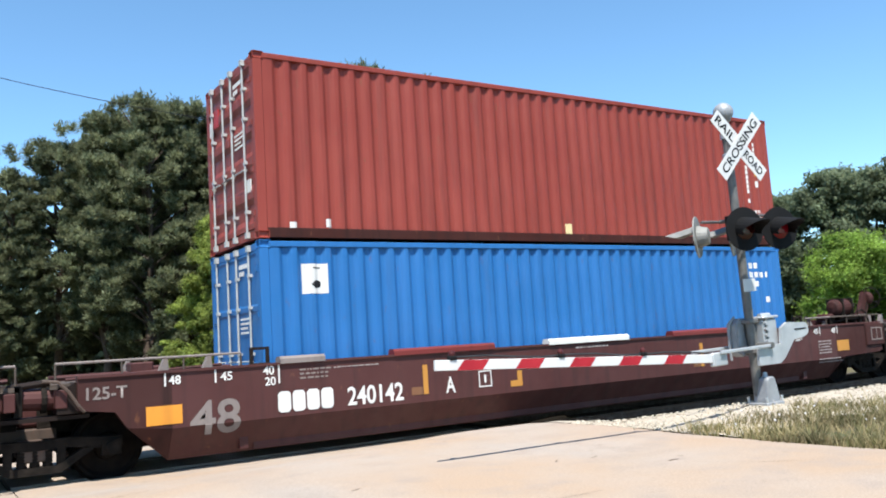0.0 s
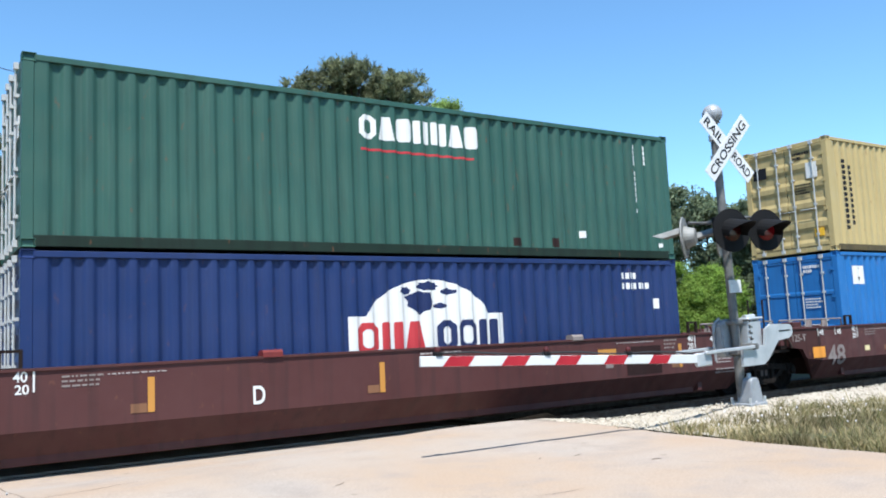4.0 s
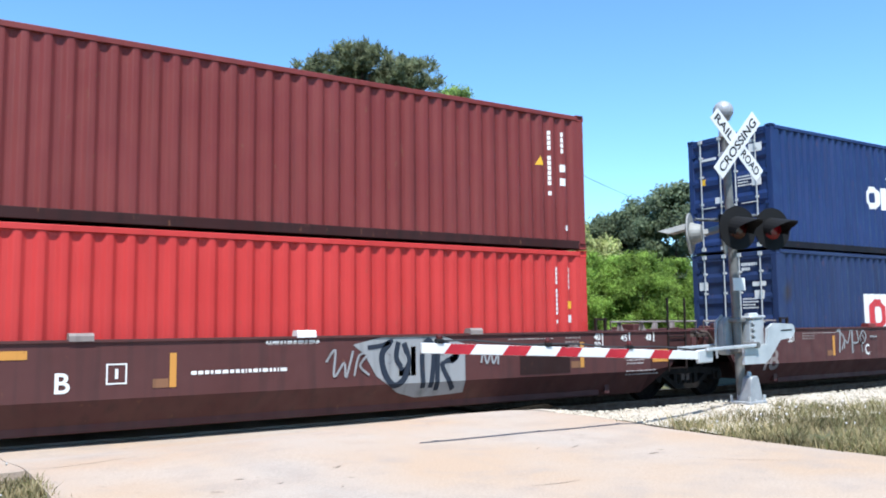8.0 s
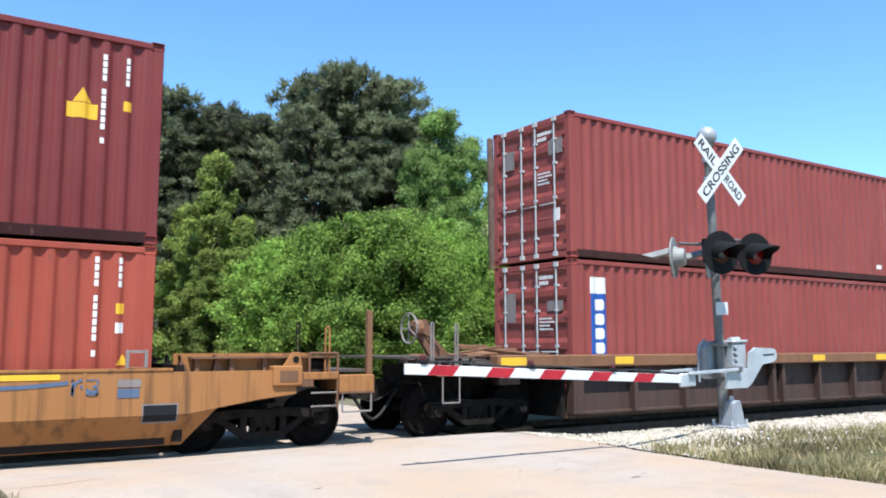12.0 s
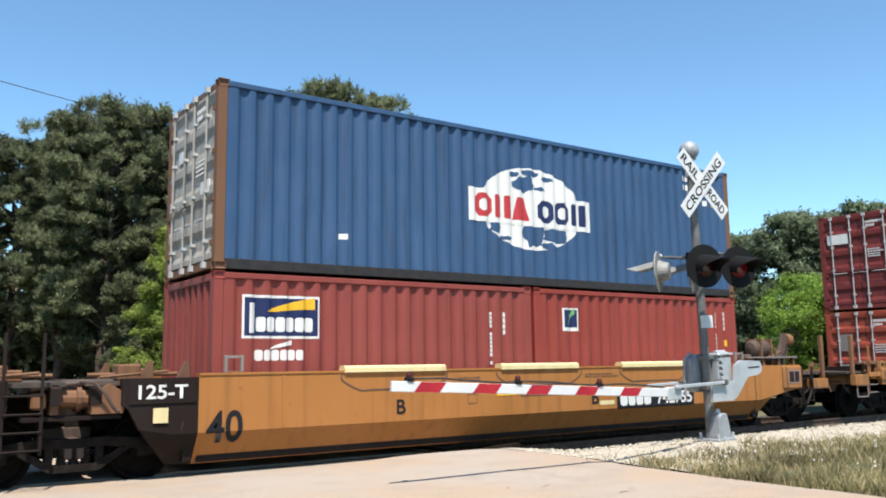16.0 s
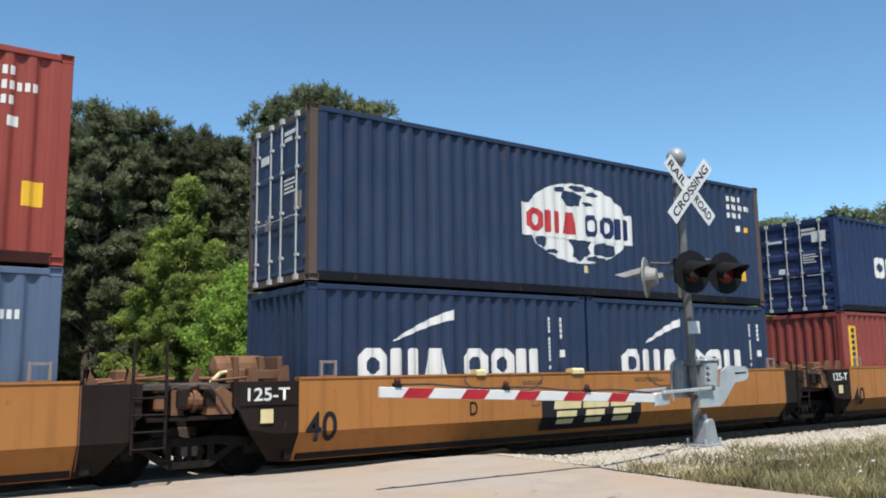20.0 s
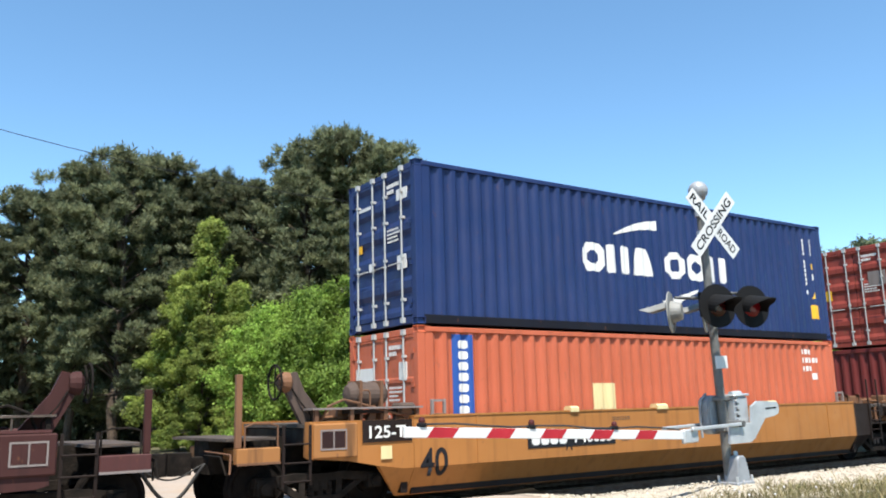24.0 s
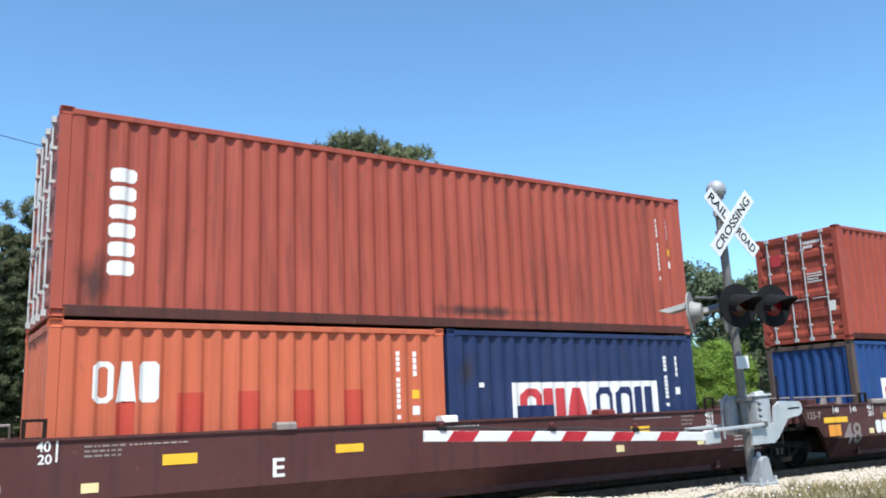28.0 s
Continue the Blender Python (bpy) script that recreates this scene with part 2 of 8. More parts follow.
M = {
    "brick_red": paint("container_brick_red", (0.345, 0.049, 0.030), 0.35),
    "sooty_red": paint("container_sooty_red", (0.36, 0.055, 0.034), 0.5, 0.2, smudges=((5.0, 0.35, 2.6, 0.7), (5.3, 0.95, 2.0, 0.55), (4.2, 1.05, 1.3, 0.40), (2.4, 1.7, 0.16, 2.0))),
    "rust_red": paint("container_rust_red", (0.325, 0.060, 0.044), 0.3),
    "maroon": paint("container_maroon", (0.21, 0.027, 0.023), 0.25),
    "scarlet": paint("container_scarlet", (0.60, 0.028, 0.022), 0.2, 0.05),
    "terracotta": paint("container_terracotta", (0.41, 0.067, 0.031), 0.32),
    "salmon": paint("container_salmon", (0.43, 0.078, 0.040), 0.6, 0.2, smudges=((0.5, 0.5, 0.5, 1.0), (7.0, 0.3, 3.0, 0.25))),
    "orange": paint("container_orange", (0.66, 0.145, 0.055), 0.3),
    "yellow": paint("container_yellow", (0.60, 0.46, 0.185), 0.25),
    "sky_blue": paint("container_sky_blue", (0.022, 0.19, 0.56), 0.25, 0.06),
    "navy": paint("container_navy", (0.017, 0.035, 0.122), 0.4, 0.08, smudges=((0.4, 1.9, 0.5, 0.7),)),
    "dull_navy": paint("container_dull_navy", (0.022, 0.042, 0.105), 0.5, 0.1),
    "deep_blue": paint("container_deep_blue", (0.011, 0.034, 0.150), 0.3, 0.06),
    "mid_blue": paint("container_mid_blue", (0.042, 0.108, 0.240), 0.5, 0.05),
    "royal": paint("container_royal_blue", (0.014, 0.065, 0.25), 0.3, 0.06),
    "grey_blue": paint("container_grey_blue", (0.115, 0.165, 0.27), 0.35, 0.1),
    "green": paint("container_green", (0.042, 0.125, 0.094), 0.4, 0.12),
    "door_grey": paint("container_door_grey", (0.50, 0.46, 0.40), 0.5, 0.2),
    "car_brown": paint("car_brown", (0.096, 0.027, 0.024), 0.45, 0.12, 0.6),
    "car_ochre": paint("car_dirty_ochre", (0.43, 0.18, 0.042), 0.9, 0.25, 0.65),
    # car_brown darkened for the grime and the shade round the trucks
    "end_brown": paint("car_end_brown", (0.072, 0.026, 0.023), 0.6, 0.15, 0.65),
    "orange_mark": paint("orange_reflector", (0.74, 0.30, 0.03), 0.2, 0.05, 0.5),
    "car_yellow": paint("car_yellow", (0.49, 0.19, 0.030), 0.32, 0.12, 0.6),
    "car_tan": paint("car_tan_brown", (0.21, 0.098, 0.046), 0.5, 0.25, 0.65),
    "panel_brown": paint("car_panel_brown", (0.088, 0.046, 0.033), 0.5, 0.25, 0.65),
    "truck_brown": paint("truck_brown", (0.125, 0.084, 0.064), 0.5, 0.25, 0.7),
    "lamp_grey": mottled("weathered_lamp_grey", (0.20, 0.20, 0.19), (0.33, 0.33, 0.31), 6, 0.6),
    "car_rust": paint("car_orange_rust", (0.26, 0.118, 0.050), 0.5, 0.2, 0.65),
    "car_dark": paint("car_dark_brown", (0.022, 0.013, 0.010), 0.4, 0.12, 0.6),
    # grime and wheel steel taken near black; the shade under the cars is included
    "shaded_grime": mottled("shaded_running_gear_grime", (0.010, 0.009, 0.008), (0.028, 0.022, 0.018), 7, 0.85, 30, 0.5, gloss=0.08),
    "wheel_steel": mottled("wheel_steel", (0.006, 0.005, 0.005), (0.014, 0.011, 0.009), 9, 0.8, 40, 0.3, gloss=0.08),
    "rubber": mottled("rubber_hose", (0.012, 0.012, 0.012), (0.03, 0.028, 0.026), 14, 0.7),
    "gasket": mottled("door_gasket", (0.016, 0.016, 0.018), (0.035, 0.033, 0.033), 12, 0.75),
    "galvanised": mottled("galvanised_rods", (0.48, 0.49, 0.49), (0.62, 0.62, 0.60), 6, 0.5, 25, 0.2, metal=0.2),
    "deck_steel": mottled("deck_steel", (0.060, 0.048, 0.040), (0.12, 0.09, 0.07), 5, 0.7, 40, 0.5),
    "white": paint("white_marking", (0.76, 0.75, 0.72), 0.15, 0.04, 0.55),
    "black": paint("black_marking", (0.018, 0.018, 0.022), 0.1, 0.02, 0.5),
    "red": paint("red_marking", (0.60, 0.035, 0.045), 0.1, 0.02, 0.5),
    "navy_mark": paint("navy_marking", (0.013, 0.026, 0.115), 0.1, 0.02, 0.5),
    "yellow_mark": paint("yellow_marking", (0.80, 0.46, 0.02), 0.2, 0.05, 0.5),
    "amber_mark": paint("amber_reflector", (0.66, 0.30, 0.035), 0.3, 0.1, 0.55),
    "worn_white": paint("worn_white_marking", (0.50, 0.44, 0.42), 0.35, 0.1, 0.6),
    "cream": paint("cream_marking", (0.74, 0.62, 0.32), 0.2, 0.06, 0.55),
    "lime": paint("lime_marking", (0.20, 0.50, 0.16), 0.1, 0.02, 0.5),
    "blue_mark": paint("blue_marking", (0.020, 0.10, 0.44), 0.1, 0.02, 0.5),
    "ghost": paint("faded_grey_marking", (0.30, 0.25, 0.23), 0.4, 0.1, 0.6),
    "graffiti": paint("grey_graffiti", (0.34, 0.35, 0.36), 0.5, 0.1, 0.6),
    "graffiti_dark": paint("dark_graffiti", (0.030, 0.040, 0.062), 0.3, 0.05, 0.6),
    "faded_red": paint("faded_red_letters", (0.33, 0.085, 0.035), 0.5, 0.15, 0.6),
    "soot": paint("soot_patch", (0.034, 0.015, 0.014), 0.4, 0.1, 0.8),
    "patch_red": paint("repaint_red", (0.60, 0.062, 0.028), 0.2, 0.04, 0.5),
    "silver": mottled("aluminium_paint", (0.48, 0.50, 0.52), (0.64, 0.66, 0.67), 4, 0.42, 30, 0.15, metal=0.35),
    "base_grey": mottled("cast_grey", (0.30, 0.315, 0.335), (0.42, 0.435, 0.45), 5, 0.5, 30, 0.2, metal=0.2),
    "mast": mottled("mast_aluminium", (0.12, 0.118, 0.112), (0.22, 0.215, 0.205), 5, 0.5, 30, 0.2, metal=0.2),
    "lamp_black": paint("lamp_black", (0.012, 0.012, 0.013), 0.1, 0.0, 0.7),
    "sign_white": mottled("sign_white", (0.70, 0.70, 0.69), (0.78, 0.78, 0.77), 3, 0.4),
    "stripe_red": mottled("reflective_red", (0.36, 0.014, 0.026), (0.45, 0.022, 0.034), 3, 0.5),
    "lens_red": glow("red_lens", (0.030, 0.003, 0.003), 0.01),
    "lens_lit": glow("red_lens_lit", (0.10, 0.003, 0.006), 0.07),
    "dull_red": mottled("dull_red_lens", (0.055, 0.010, 0.010), (0.10, 0.014, 0.014), 6, 0.45),
    "concrete": worn_concrete(),
    "crack": mottled("worn_crack", (0.17, 0.125, 0.09), (0.24, 0.18, 0.135), 12, 0.95),
    "gravel": mottled("pale_gravel", (0.46, 0.405, 0.315), (0.56, 0.50, 0.405), 16, 0.95, 45, 0.6, 0.02),
    "dark_ballast": mottled("shaded_oily_ballast", (0.045, 0.038, 0.032), (0.11, 0.095, 0.08), 22, 0.95, 45, 0.9, 0.04, (0.07, 0.06, 0.05)),
    "stone": mottled("limestone_chips", (0.46, 0.405, 0.315), (0.56, 0.50, 0.405), 8, 0.95, 30, 0.5, island=True),
    "soil": mottled("dry_ground", (0.15, 0.12, 0.07), (0.10, 0.11, 0.045), 1.1, 0.95, 25, 0.7, 0.03, (0.19, 0.16, 0.10)),
    "tie_wood": mottled("creosote_timber", (0.035, 0.026, 0.020), (0.08, 0.06, 0.045), 6, 0.9, 30, 0.6),
    "rail_steel": mottled("rail_steel", (0.10, 0.065, 0.045), (0.20, 0.15, 0.12), 8, 0.5, metal=0.5),
    "grass_blade": foliage("grass_blades", (0.15, 0.155, 0.055), (0.48, 0.39, 0.21)),
    "flower": mottled("pale_flower", (0.78, 0.76, 0.72), (0.72, 0.66, 0.66), 9, 0.8),
    "pine": foliage("pine_needles", (0.128, 0.156, 0.080), (0.335, 0.362, 0.205), 0.6),
    "leaf": foliage("broad_leaves", (0.165, 0.27, 0.038), (0.44, 0.64, 0.125), 0.55),
    "leaf_mid": foliage("woodside_leaves", (0.16, 0.255, 0.060), (0.38, 0.53, 0.16), 0.55),
    "leaf_pale": foliage("spring_leaves", (0.20, 0.29, 0.050), (0.48, 0.57, 0.14), 0.55),
    "leaf_cream": foliage("blossoming_leaves", (0.27, 0.34, 0.08), (0.74, 0.74, 0.36), 0.5, 0.8),
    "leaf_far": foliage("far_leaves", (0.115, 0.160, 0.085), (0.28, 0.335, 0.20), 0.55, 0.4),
    "bark": mottled("bark", (0.060, 0.043, 0.032), (0.125, 0.090, 0.065), 5, 0.95, 18, 0.9, 0.05),
    "pole_wood": mottled("pole_wood", (0.105, 0.062, 0.042), (0.17, 0.11, 0.08), 4, 0.9, 25, 0.6),
    "cable": mottled("cable_black", (0.02, 0.022, 0.025), (0.04, 0.042, 0.045), 5, 0.7),
}

# lower side rails: grimy, and darkened for the shade the panel above would cast
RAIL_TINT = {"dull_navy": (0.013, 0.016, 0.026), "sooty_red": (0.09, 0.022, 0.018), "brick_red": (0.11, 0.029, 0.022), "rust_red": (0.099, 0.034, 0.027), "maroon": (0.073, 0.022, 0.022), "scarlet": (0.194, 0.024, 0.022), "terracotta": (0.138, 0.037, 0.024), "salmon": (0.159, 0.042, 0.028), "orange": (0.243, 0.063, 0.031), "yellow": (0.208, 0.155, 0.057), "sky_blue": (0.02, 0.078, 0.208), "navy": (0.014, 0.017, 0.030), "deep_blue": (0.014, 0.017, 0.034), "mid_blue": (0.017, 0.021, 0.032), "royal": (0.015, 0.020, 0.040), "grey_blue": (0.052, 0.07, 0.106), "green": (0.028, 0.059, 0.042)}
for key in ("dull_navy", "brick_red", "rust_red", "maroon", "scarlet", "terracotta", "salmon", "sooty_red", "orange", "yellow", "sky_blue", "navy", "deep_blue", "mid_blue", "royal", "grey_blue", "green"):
    # the 0.6 puts the panel's shade into the rail tint
    M["rail_" + key] = paint("shaded_grimy_rail_" + key, tuple(0.6 * c for c in RAIL_TINT[key]), 0.7, 0.3, 0.7)


# ---- small mesh helpers ----
def part(name, bm, material, parent=None, label="", smooth=False):
    me = bpy.data.meshes.new(name)
    bm.normal_update()
    bm.to_mesh(me)
    bm.free()
    return part_of(name, me, material, parent, label, smooth)


def part_of(name, me, material, parent=None, label="", smooth=False):
    if material is not None and not me.materials:
        me.materials.append(M[material])
    if smooth:
        me.shade_smooth()
    ob = new(name, me)
    if parent is not None:
        ob.parent = parent
    if label:
        ob["label"] = label
    return ob


def empty_thing(name, label, category, group=""):
    e = new(name)
    e.empty_display_size = 0.3
    return tagged(e, label, category, group)


def box(bm, x0, x1, y0, y1, z0, z1):
    v = [bm.verts.new((x, y, z)) for x in (x0, x1) for y in (y0, y1) for z in (z0, z1)]
    for q in ((0, 1, 3, 2), (4, 6, 7, 5), (0, 4, 5, 1), (2, 3, 7, 6), (0, 2, 6, 4), (1, 5, 7, 3)):
        bm.faces.new([v[i] for i in q])
    return v


def boxes(*rows, bevel=0.0):
    bm = bmesh.new()
    for r in rows:
        box(bm, *r)
    if bevel:
        bmesh.ops.bevel(bm, geom=bm.edges[:], offset=bevel, segments=1, affect="EDGES", clamp_overlap=True)
    return bm


def prism(bm, pts, axis, lo, hi):
    """Extrudes a 2D outline along an axis ('x': outline in y,z; 'y': in x,z; 'z': in x,y)."""
    def place(a, b, c):
        return {"x": (c, a, b), "y": (a, c, b), "z": (a, b, c)}[axis]
    v0 = [bm.verts.new(place(a, b, lo)) for a, b in pts]
    v1 = [bm.verts.new(place(a, b, hi)) for a, b in pts]
    n = len(pts)
    bm.faces.new(v0[::-1])
    bm.faces.new(v1)
    for i in range(n):
        bm.faces.new((v0[i], v0[(i + 1) % n], v1[(i + 1) % n], v1[i]))


def tube(bm, p0, p1, r0, r1=None, n=8):
    p0, p1 = Vector(p0), Vector(p1)
    r1 = r0 if r1 is None else r1
    ax = (p1 - p0).normalized()
    u = ax.orthogonal().normalized()
    w = ax.cross(u)
    rings = []
    for p, r in ((p0, r0), (p1, r1)):
        rings.append([bm.verts.new(p + u * (r * math.cos(2 * math.pi * i / n)) + w * (r * math.sin(2 * math.pi * i / n))) for i in range(n)])
    for i in range(n):
        bm.faces.new((rings[0][i], rings[0][(i + 1) % n], rings[1][(i + 1) % n], rings[1][i]))
    bm.faces.new(rings[0][::-1])
    bm.faces.new(rings[1])


def tubes(*rows, n=8):
    bm = bmesh.new()
    for r in rows:
        tube(bm, *r, n=n)
    return bm


def bent_tube(bm, pts, r, n=6):
    """One unbroken tube along a crooked line."""
    pts = [Vector(p) for p in pts]
    prev, u = None, None
    for k, p in enumerate(pts):
        ax = (pts[min(k + 1, len(pts) - 1)] - pts[max(k - 1, 0)]).normalized()
        u = ax.orthogonal().normalized() if u is None else (u - ax * u.dot(ax)).normalized()
        w = ax.cross(u)
        ring = [bm.verts.new(p + u * (r * math.cos(2 * math.pi * i / n)) + w * (r * math.sin(2 * math.pi * i / n))) for i in range(n)]
        if prev:
            for i in range(n):
                bm.faces.new((prev[i], prev[(i + 1) % n], ring[(i + 1) % n], ring[i]))
        else:
            bm.faces.new(ring[::-1])
        prev = ring
    bm.faces.new(prev)


def lathe(bm, profile, centre=(0, 0, 0), n=20, axis="z"):
    """Turns (radius, height) pairs about an axis."""
    rings = []
    for r, h in profile:
        ring = []
        for i in range(n):
            a = 2 * math.pi * i / n
            c, s = r * math.cos(a), r * math.sin(a)
            co = {"z": (c, s, h), "y": (c, h, s), "x": (h, c, s)}[axis]
            ring.append(bm.verts.new(Vector(co) + Vector(centre)))
        rings.append(ring)
    for a, b in zip(rings[:-1], rings[1:]):
        for i in range(n):
            bm.faces.new((a[i], a[(i + 1) % n], b[(i + 1) % n], b[i]))
    bm.faces.new(rings[0][::-1])
    bm.faces.new(rings[-1])
    bmesh.ops.recalc_face_normals(bm, faces=bm.faces[:])


def smooth01(a, b, x):
    t = min(1, max(0, (x - a) / (b - a)))
    return t * t * (3 - 2 * t)


# ---- ground, road, track ----
ROAD_X0, ROAD_X1 = 1.0, 8.10
BENCH = 0.22  # height of the ground on this side above the rail


def crest_y(x):
    """Where the gravel bench beside the road ends and drops to the track."""
    return 9.04 + 0.05 * math.sin(x * 0.93)


def ground_z(x, y):
    if y < 6.0:
        return BENCH
    if y >= 30:
        return -0.02
    on_road = 1 - smooth01(ROAD_X1 + 0.30, ROAD_X1 + 1.05, x)
    low = -0.30 + 0.30 * on_road
    edge = crest_y(x)
    brow = 8.2 + 1.92 * smooth01(1.0, 7.6, x)
    t = on_road * smooth01(brow, 11.75, y) + (1 - on_road) * smooth01(edge, edge + 2.2, y)
    z = BENCH * (1 - t) + low * t + 0.19 * math.exp(-((x - 10.1) ** 2 + (y - 7.8) ** 2) / 0.8)  # stones heaped round the signal
    if y > 14.5:
        z = low + (-0.02 - low) * smooth01(14.5, 18, y)
    return z


def steps_between(*spans):
    out = []
    for a, b, d in spans:
        n = max(1, round((b - a) / d))
        out += [a + (b - a) * i / n for i in range(n)]
    return out + [spans[-1][1]]


def sheet(name, xs, ys, lift, material, rough=0.0, parent=None, thick=0.0):
    verts, faces = [], []
    for y in ys:
        for x in xs:
            z = ground_z(x, y) + lift
            if rough:
                z += rough * noise.noise((x * 2.1, y * 2.1, 0.3)) + rough * 0.5 * noise.noise((x * 7, y * 7, 1.7))
            verts.append((x, y, z))
    nx = len(xs)
    for j in range(len(ys) - 1):
        for i in range(nx - 1):
            a = j * nx + i
            faces.append((a, a + 1, a + nx + 1, a + nx))
    if thick:
        n0 = len(verts)
        verts += [(x, y, z - thick) for x, y, z in verts]
        edge = [i for i in range(nx)] + [j * nx + nx - 1 for j in range(1, len(ys))]
        edge += [(len(ys) - 1) * nx + i for i in range(nx - 2, -1, -1)] + [j * nx for j in range(len(ys) - 2, 0, -1)]
        for a, b in zip(edge, edge[1:] + edge[:1]):
            faces.append((b, a, a + n0, b + n0))
    me = bpy.data.meshes.new(name)
    me.from_pydata(verts, [], faces)
    ob = part_of(name, me, material, parent, smooth=not thick)
    return ob


tagged(sheet("ground", steps_between((-2500, -60, 300), (-60, -6, 6), (-6, 30, 0.5), (30, 90, 6), (90, 2500, 300)),
             steps_between((-2500, -30, 300), (-30, 0, 5), (0, 20, 0.4), (20, 90, 5), (90, 2500, 300)), -0.03, "soil"),
       "dry grassy ground with bare soil, open and flat", "ground", kind="structure")

road = tagged(new("road"), "pale worn concrete road over the level crossing, cracked", "road", kind="structure")


def flare(y):
    """The road widens a little on its way up to the crossing."""
    return 0.28 * smooth01(7.4, 8.9, y)


def slab(x0, x1, ya, yb):
    """A concrete slab; ya and yb give its near and far edge at x."""
    xs = steps_between((x0, x1, 0.35))
    rows = max(2, round((yb(x0) - ya(x0)) / 0.4))
    verts, faces = [], []
    for j in range(rows + 1):
        for x in xs:
            x_in = x
            y = ya(x) + (yb(x) - ya(x)) * j / rows
            x = x + flare(y) * (x - ROAD_X0) / (ROAD_X1 - ROAD_X0)
            z = ground_z(min(x, ROAD_X1 - 0.15), y) + 0.035 + 0.012 * noise.noise((x * 0.8, y * 0.8, 2))
            edge = smooth01(ROAD_X1 - 0.55, ROAD_X1, x_in)
            verts.append((x, y, z - 0.025 * edge * edge))
    nx = len(xs)
    faces = [(j * nx + i, j * nx + i + 1, j * nx + nx + i + 1, j * nx + nx + i) for j in range(rows) for i in range(nx - 1)]
    n0 = len(verts)
    verts += [(x, y, z - 0.14) for x, y, z in verts]
    edge = [i for i in range(nx)] + [j * nx + nx - 1 for j in range(1, rows + 1)]
    edge += [rows * nx + i for i in range(nx - 2, -1, -1)] + [j * nx for j in range(rows - 1, 0, -1)]
    faces += [(b, a, a + n0, b + n0) for a, b in zip(edge, edge[1:] + edge[:1])]
    me = bpy.data.meshes.new("slab")
    me.from_pydata(verts, [], faces)
    part_of("slab", me, "concrete", road)


RAIL_A, RAIL_B = TRACK_Y - 0.755, TRACK_Y + 0.755
slab(ROAD_X0, ROAD_X1, lambda x: -30, lambda x: RAIL_A - 0.12)
slab(ROAD_X0 - 4.5, ROAD_X0 - 0.012, lambda x: 8.72 + 0.16 * (x - 1.0), lambda x: RAIL_A - 0.12)
slab(ROAD_X0, ROAD_X1 - 0.2, lambda x: RAIL_A + 0.12, lambda x: RAIL_B - 0.12)
slab(ROAD_X0 - 3, ROAD_X1 + 2, lambda x: RAIL_B + 0.12, lambda x: 30)
# thin cracks in the slabs: narrow sunken-looking strips of filler, each a crooked ribbon
random.seed(5)
for cx, cy, ang, ln, wide in ((3.33, 7.06, 8, 0.16, 0.011), (2.40, 7.03, -12, 0.10, 0.012), (3.00, 6.20, 40, 0.12, 0.010), (2.63, 6.64, 15, 0.07, 0.009), (3.14, 5.91, 70, 0.12, 0.009),
                        (6.25, 5.95, 20, 0.16, 0.022), (5.95, 6.75, 35, 0.22, 0.008), (5.55, 6.85, 30, 0.18, 0.007), (0.98, 8.73, 9, 1.25, 0.007), (6.3, 5.8, -55, 1.3, 0.004), (4.3, 5.4, -20, 0.5, 0.004)):
    bm = bmesh.new()
    pts, x, y, a = [], cx, cy, radians(ang)
    for k in range(9):
        pts.append((x, y))
        a += random.uniform(-0.2, 0.2)
        x, y = x + math.cos(a) * ln / 8, y + math.sin(a) * ln / 8
    prev = None
    for k, (x, y) in enumerate(pts):
        w = 0.002 + wide * math.sin(math.pi * k / 8) * random.uniform(0.5, 1)
        z = ground_z(min(x, ROAD_X1 - 0.15), y) + 0.035 + 0.012 * noise.noise((x * 0.8, y * 0.8, 2)) + 0.004
        pair = [bm.verts.new((x, y - w, z)), bm.verts.new((x, y + w, z))]
        if prev:
            bm.faces.new((prev[0], pair[0], pair[1], prev[1]))
        prev = pair
    part("crack", bm, "crack", road)

tagged(sheet("ballast", steps_between((ROAD_X1 + 0.10, 34, 0.3), (34, 200, 8)), steps_between((6.7, 15.5, 0.3)), 0.015, "gravel", 0.03),
       "pale limestone gravel beside the track", "gravel", kind="structure")
tagged(sheet("ballast_behind_road", steps_between((-160, -6, 8), (-6, ROAD_X0 - 0.05, 0.4)), steps_between((9.5, 15.5, 0.4)), 0.02, "gravel", 0.03),
       "pale limestone gravel beside the track", "gravel", kind="structure")

# oily ballast along the rails, its colour darkened for the shade under the cars; its ragged border runs up to the
# road's edge
verts, faces = [], []
xs = steps_between((ROAD_X1 + 0.45, 20, 0.3), (20, 40, 2), (40, 200, 16))
for x in xs:
    border = crest_y(x) + 0.80 + 0.22 * noise.noise((x * 1.3, 0.0, 4.0)) + 0.1 * noise.noise((x * 5.0, 0.0, 2.0))
    for j in range(15):
        y = border + (15.4 - border) * j / 14
        verts.append((x, y, ground_z(x, y) + 0.10 + 0.03 * noise.noise((x * 2.3, y * 2.3, 7.0)) - (0.12 if j == 0 else 0)))
for i in range(len(xs) - 1):
    for j in range(14):
        k = i * 15 + j
        faces.append((k, k + 15, k + 16, k + 1))
me = bpy.data.meshes.new("track_bed")
me.from_pydata(verts, [], faces)
tagged(part_of("track_bed", me, "dark_ballast", smooth=True), "oily ballast along the rails, coloured dark for the shade under the cars", "ballast", kind="structure")

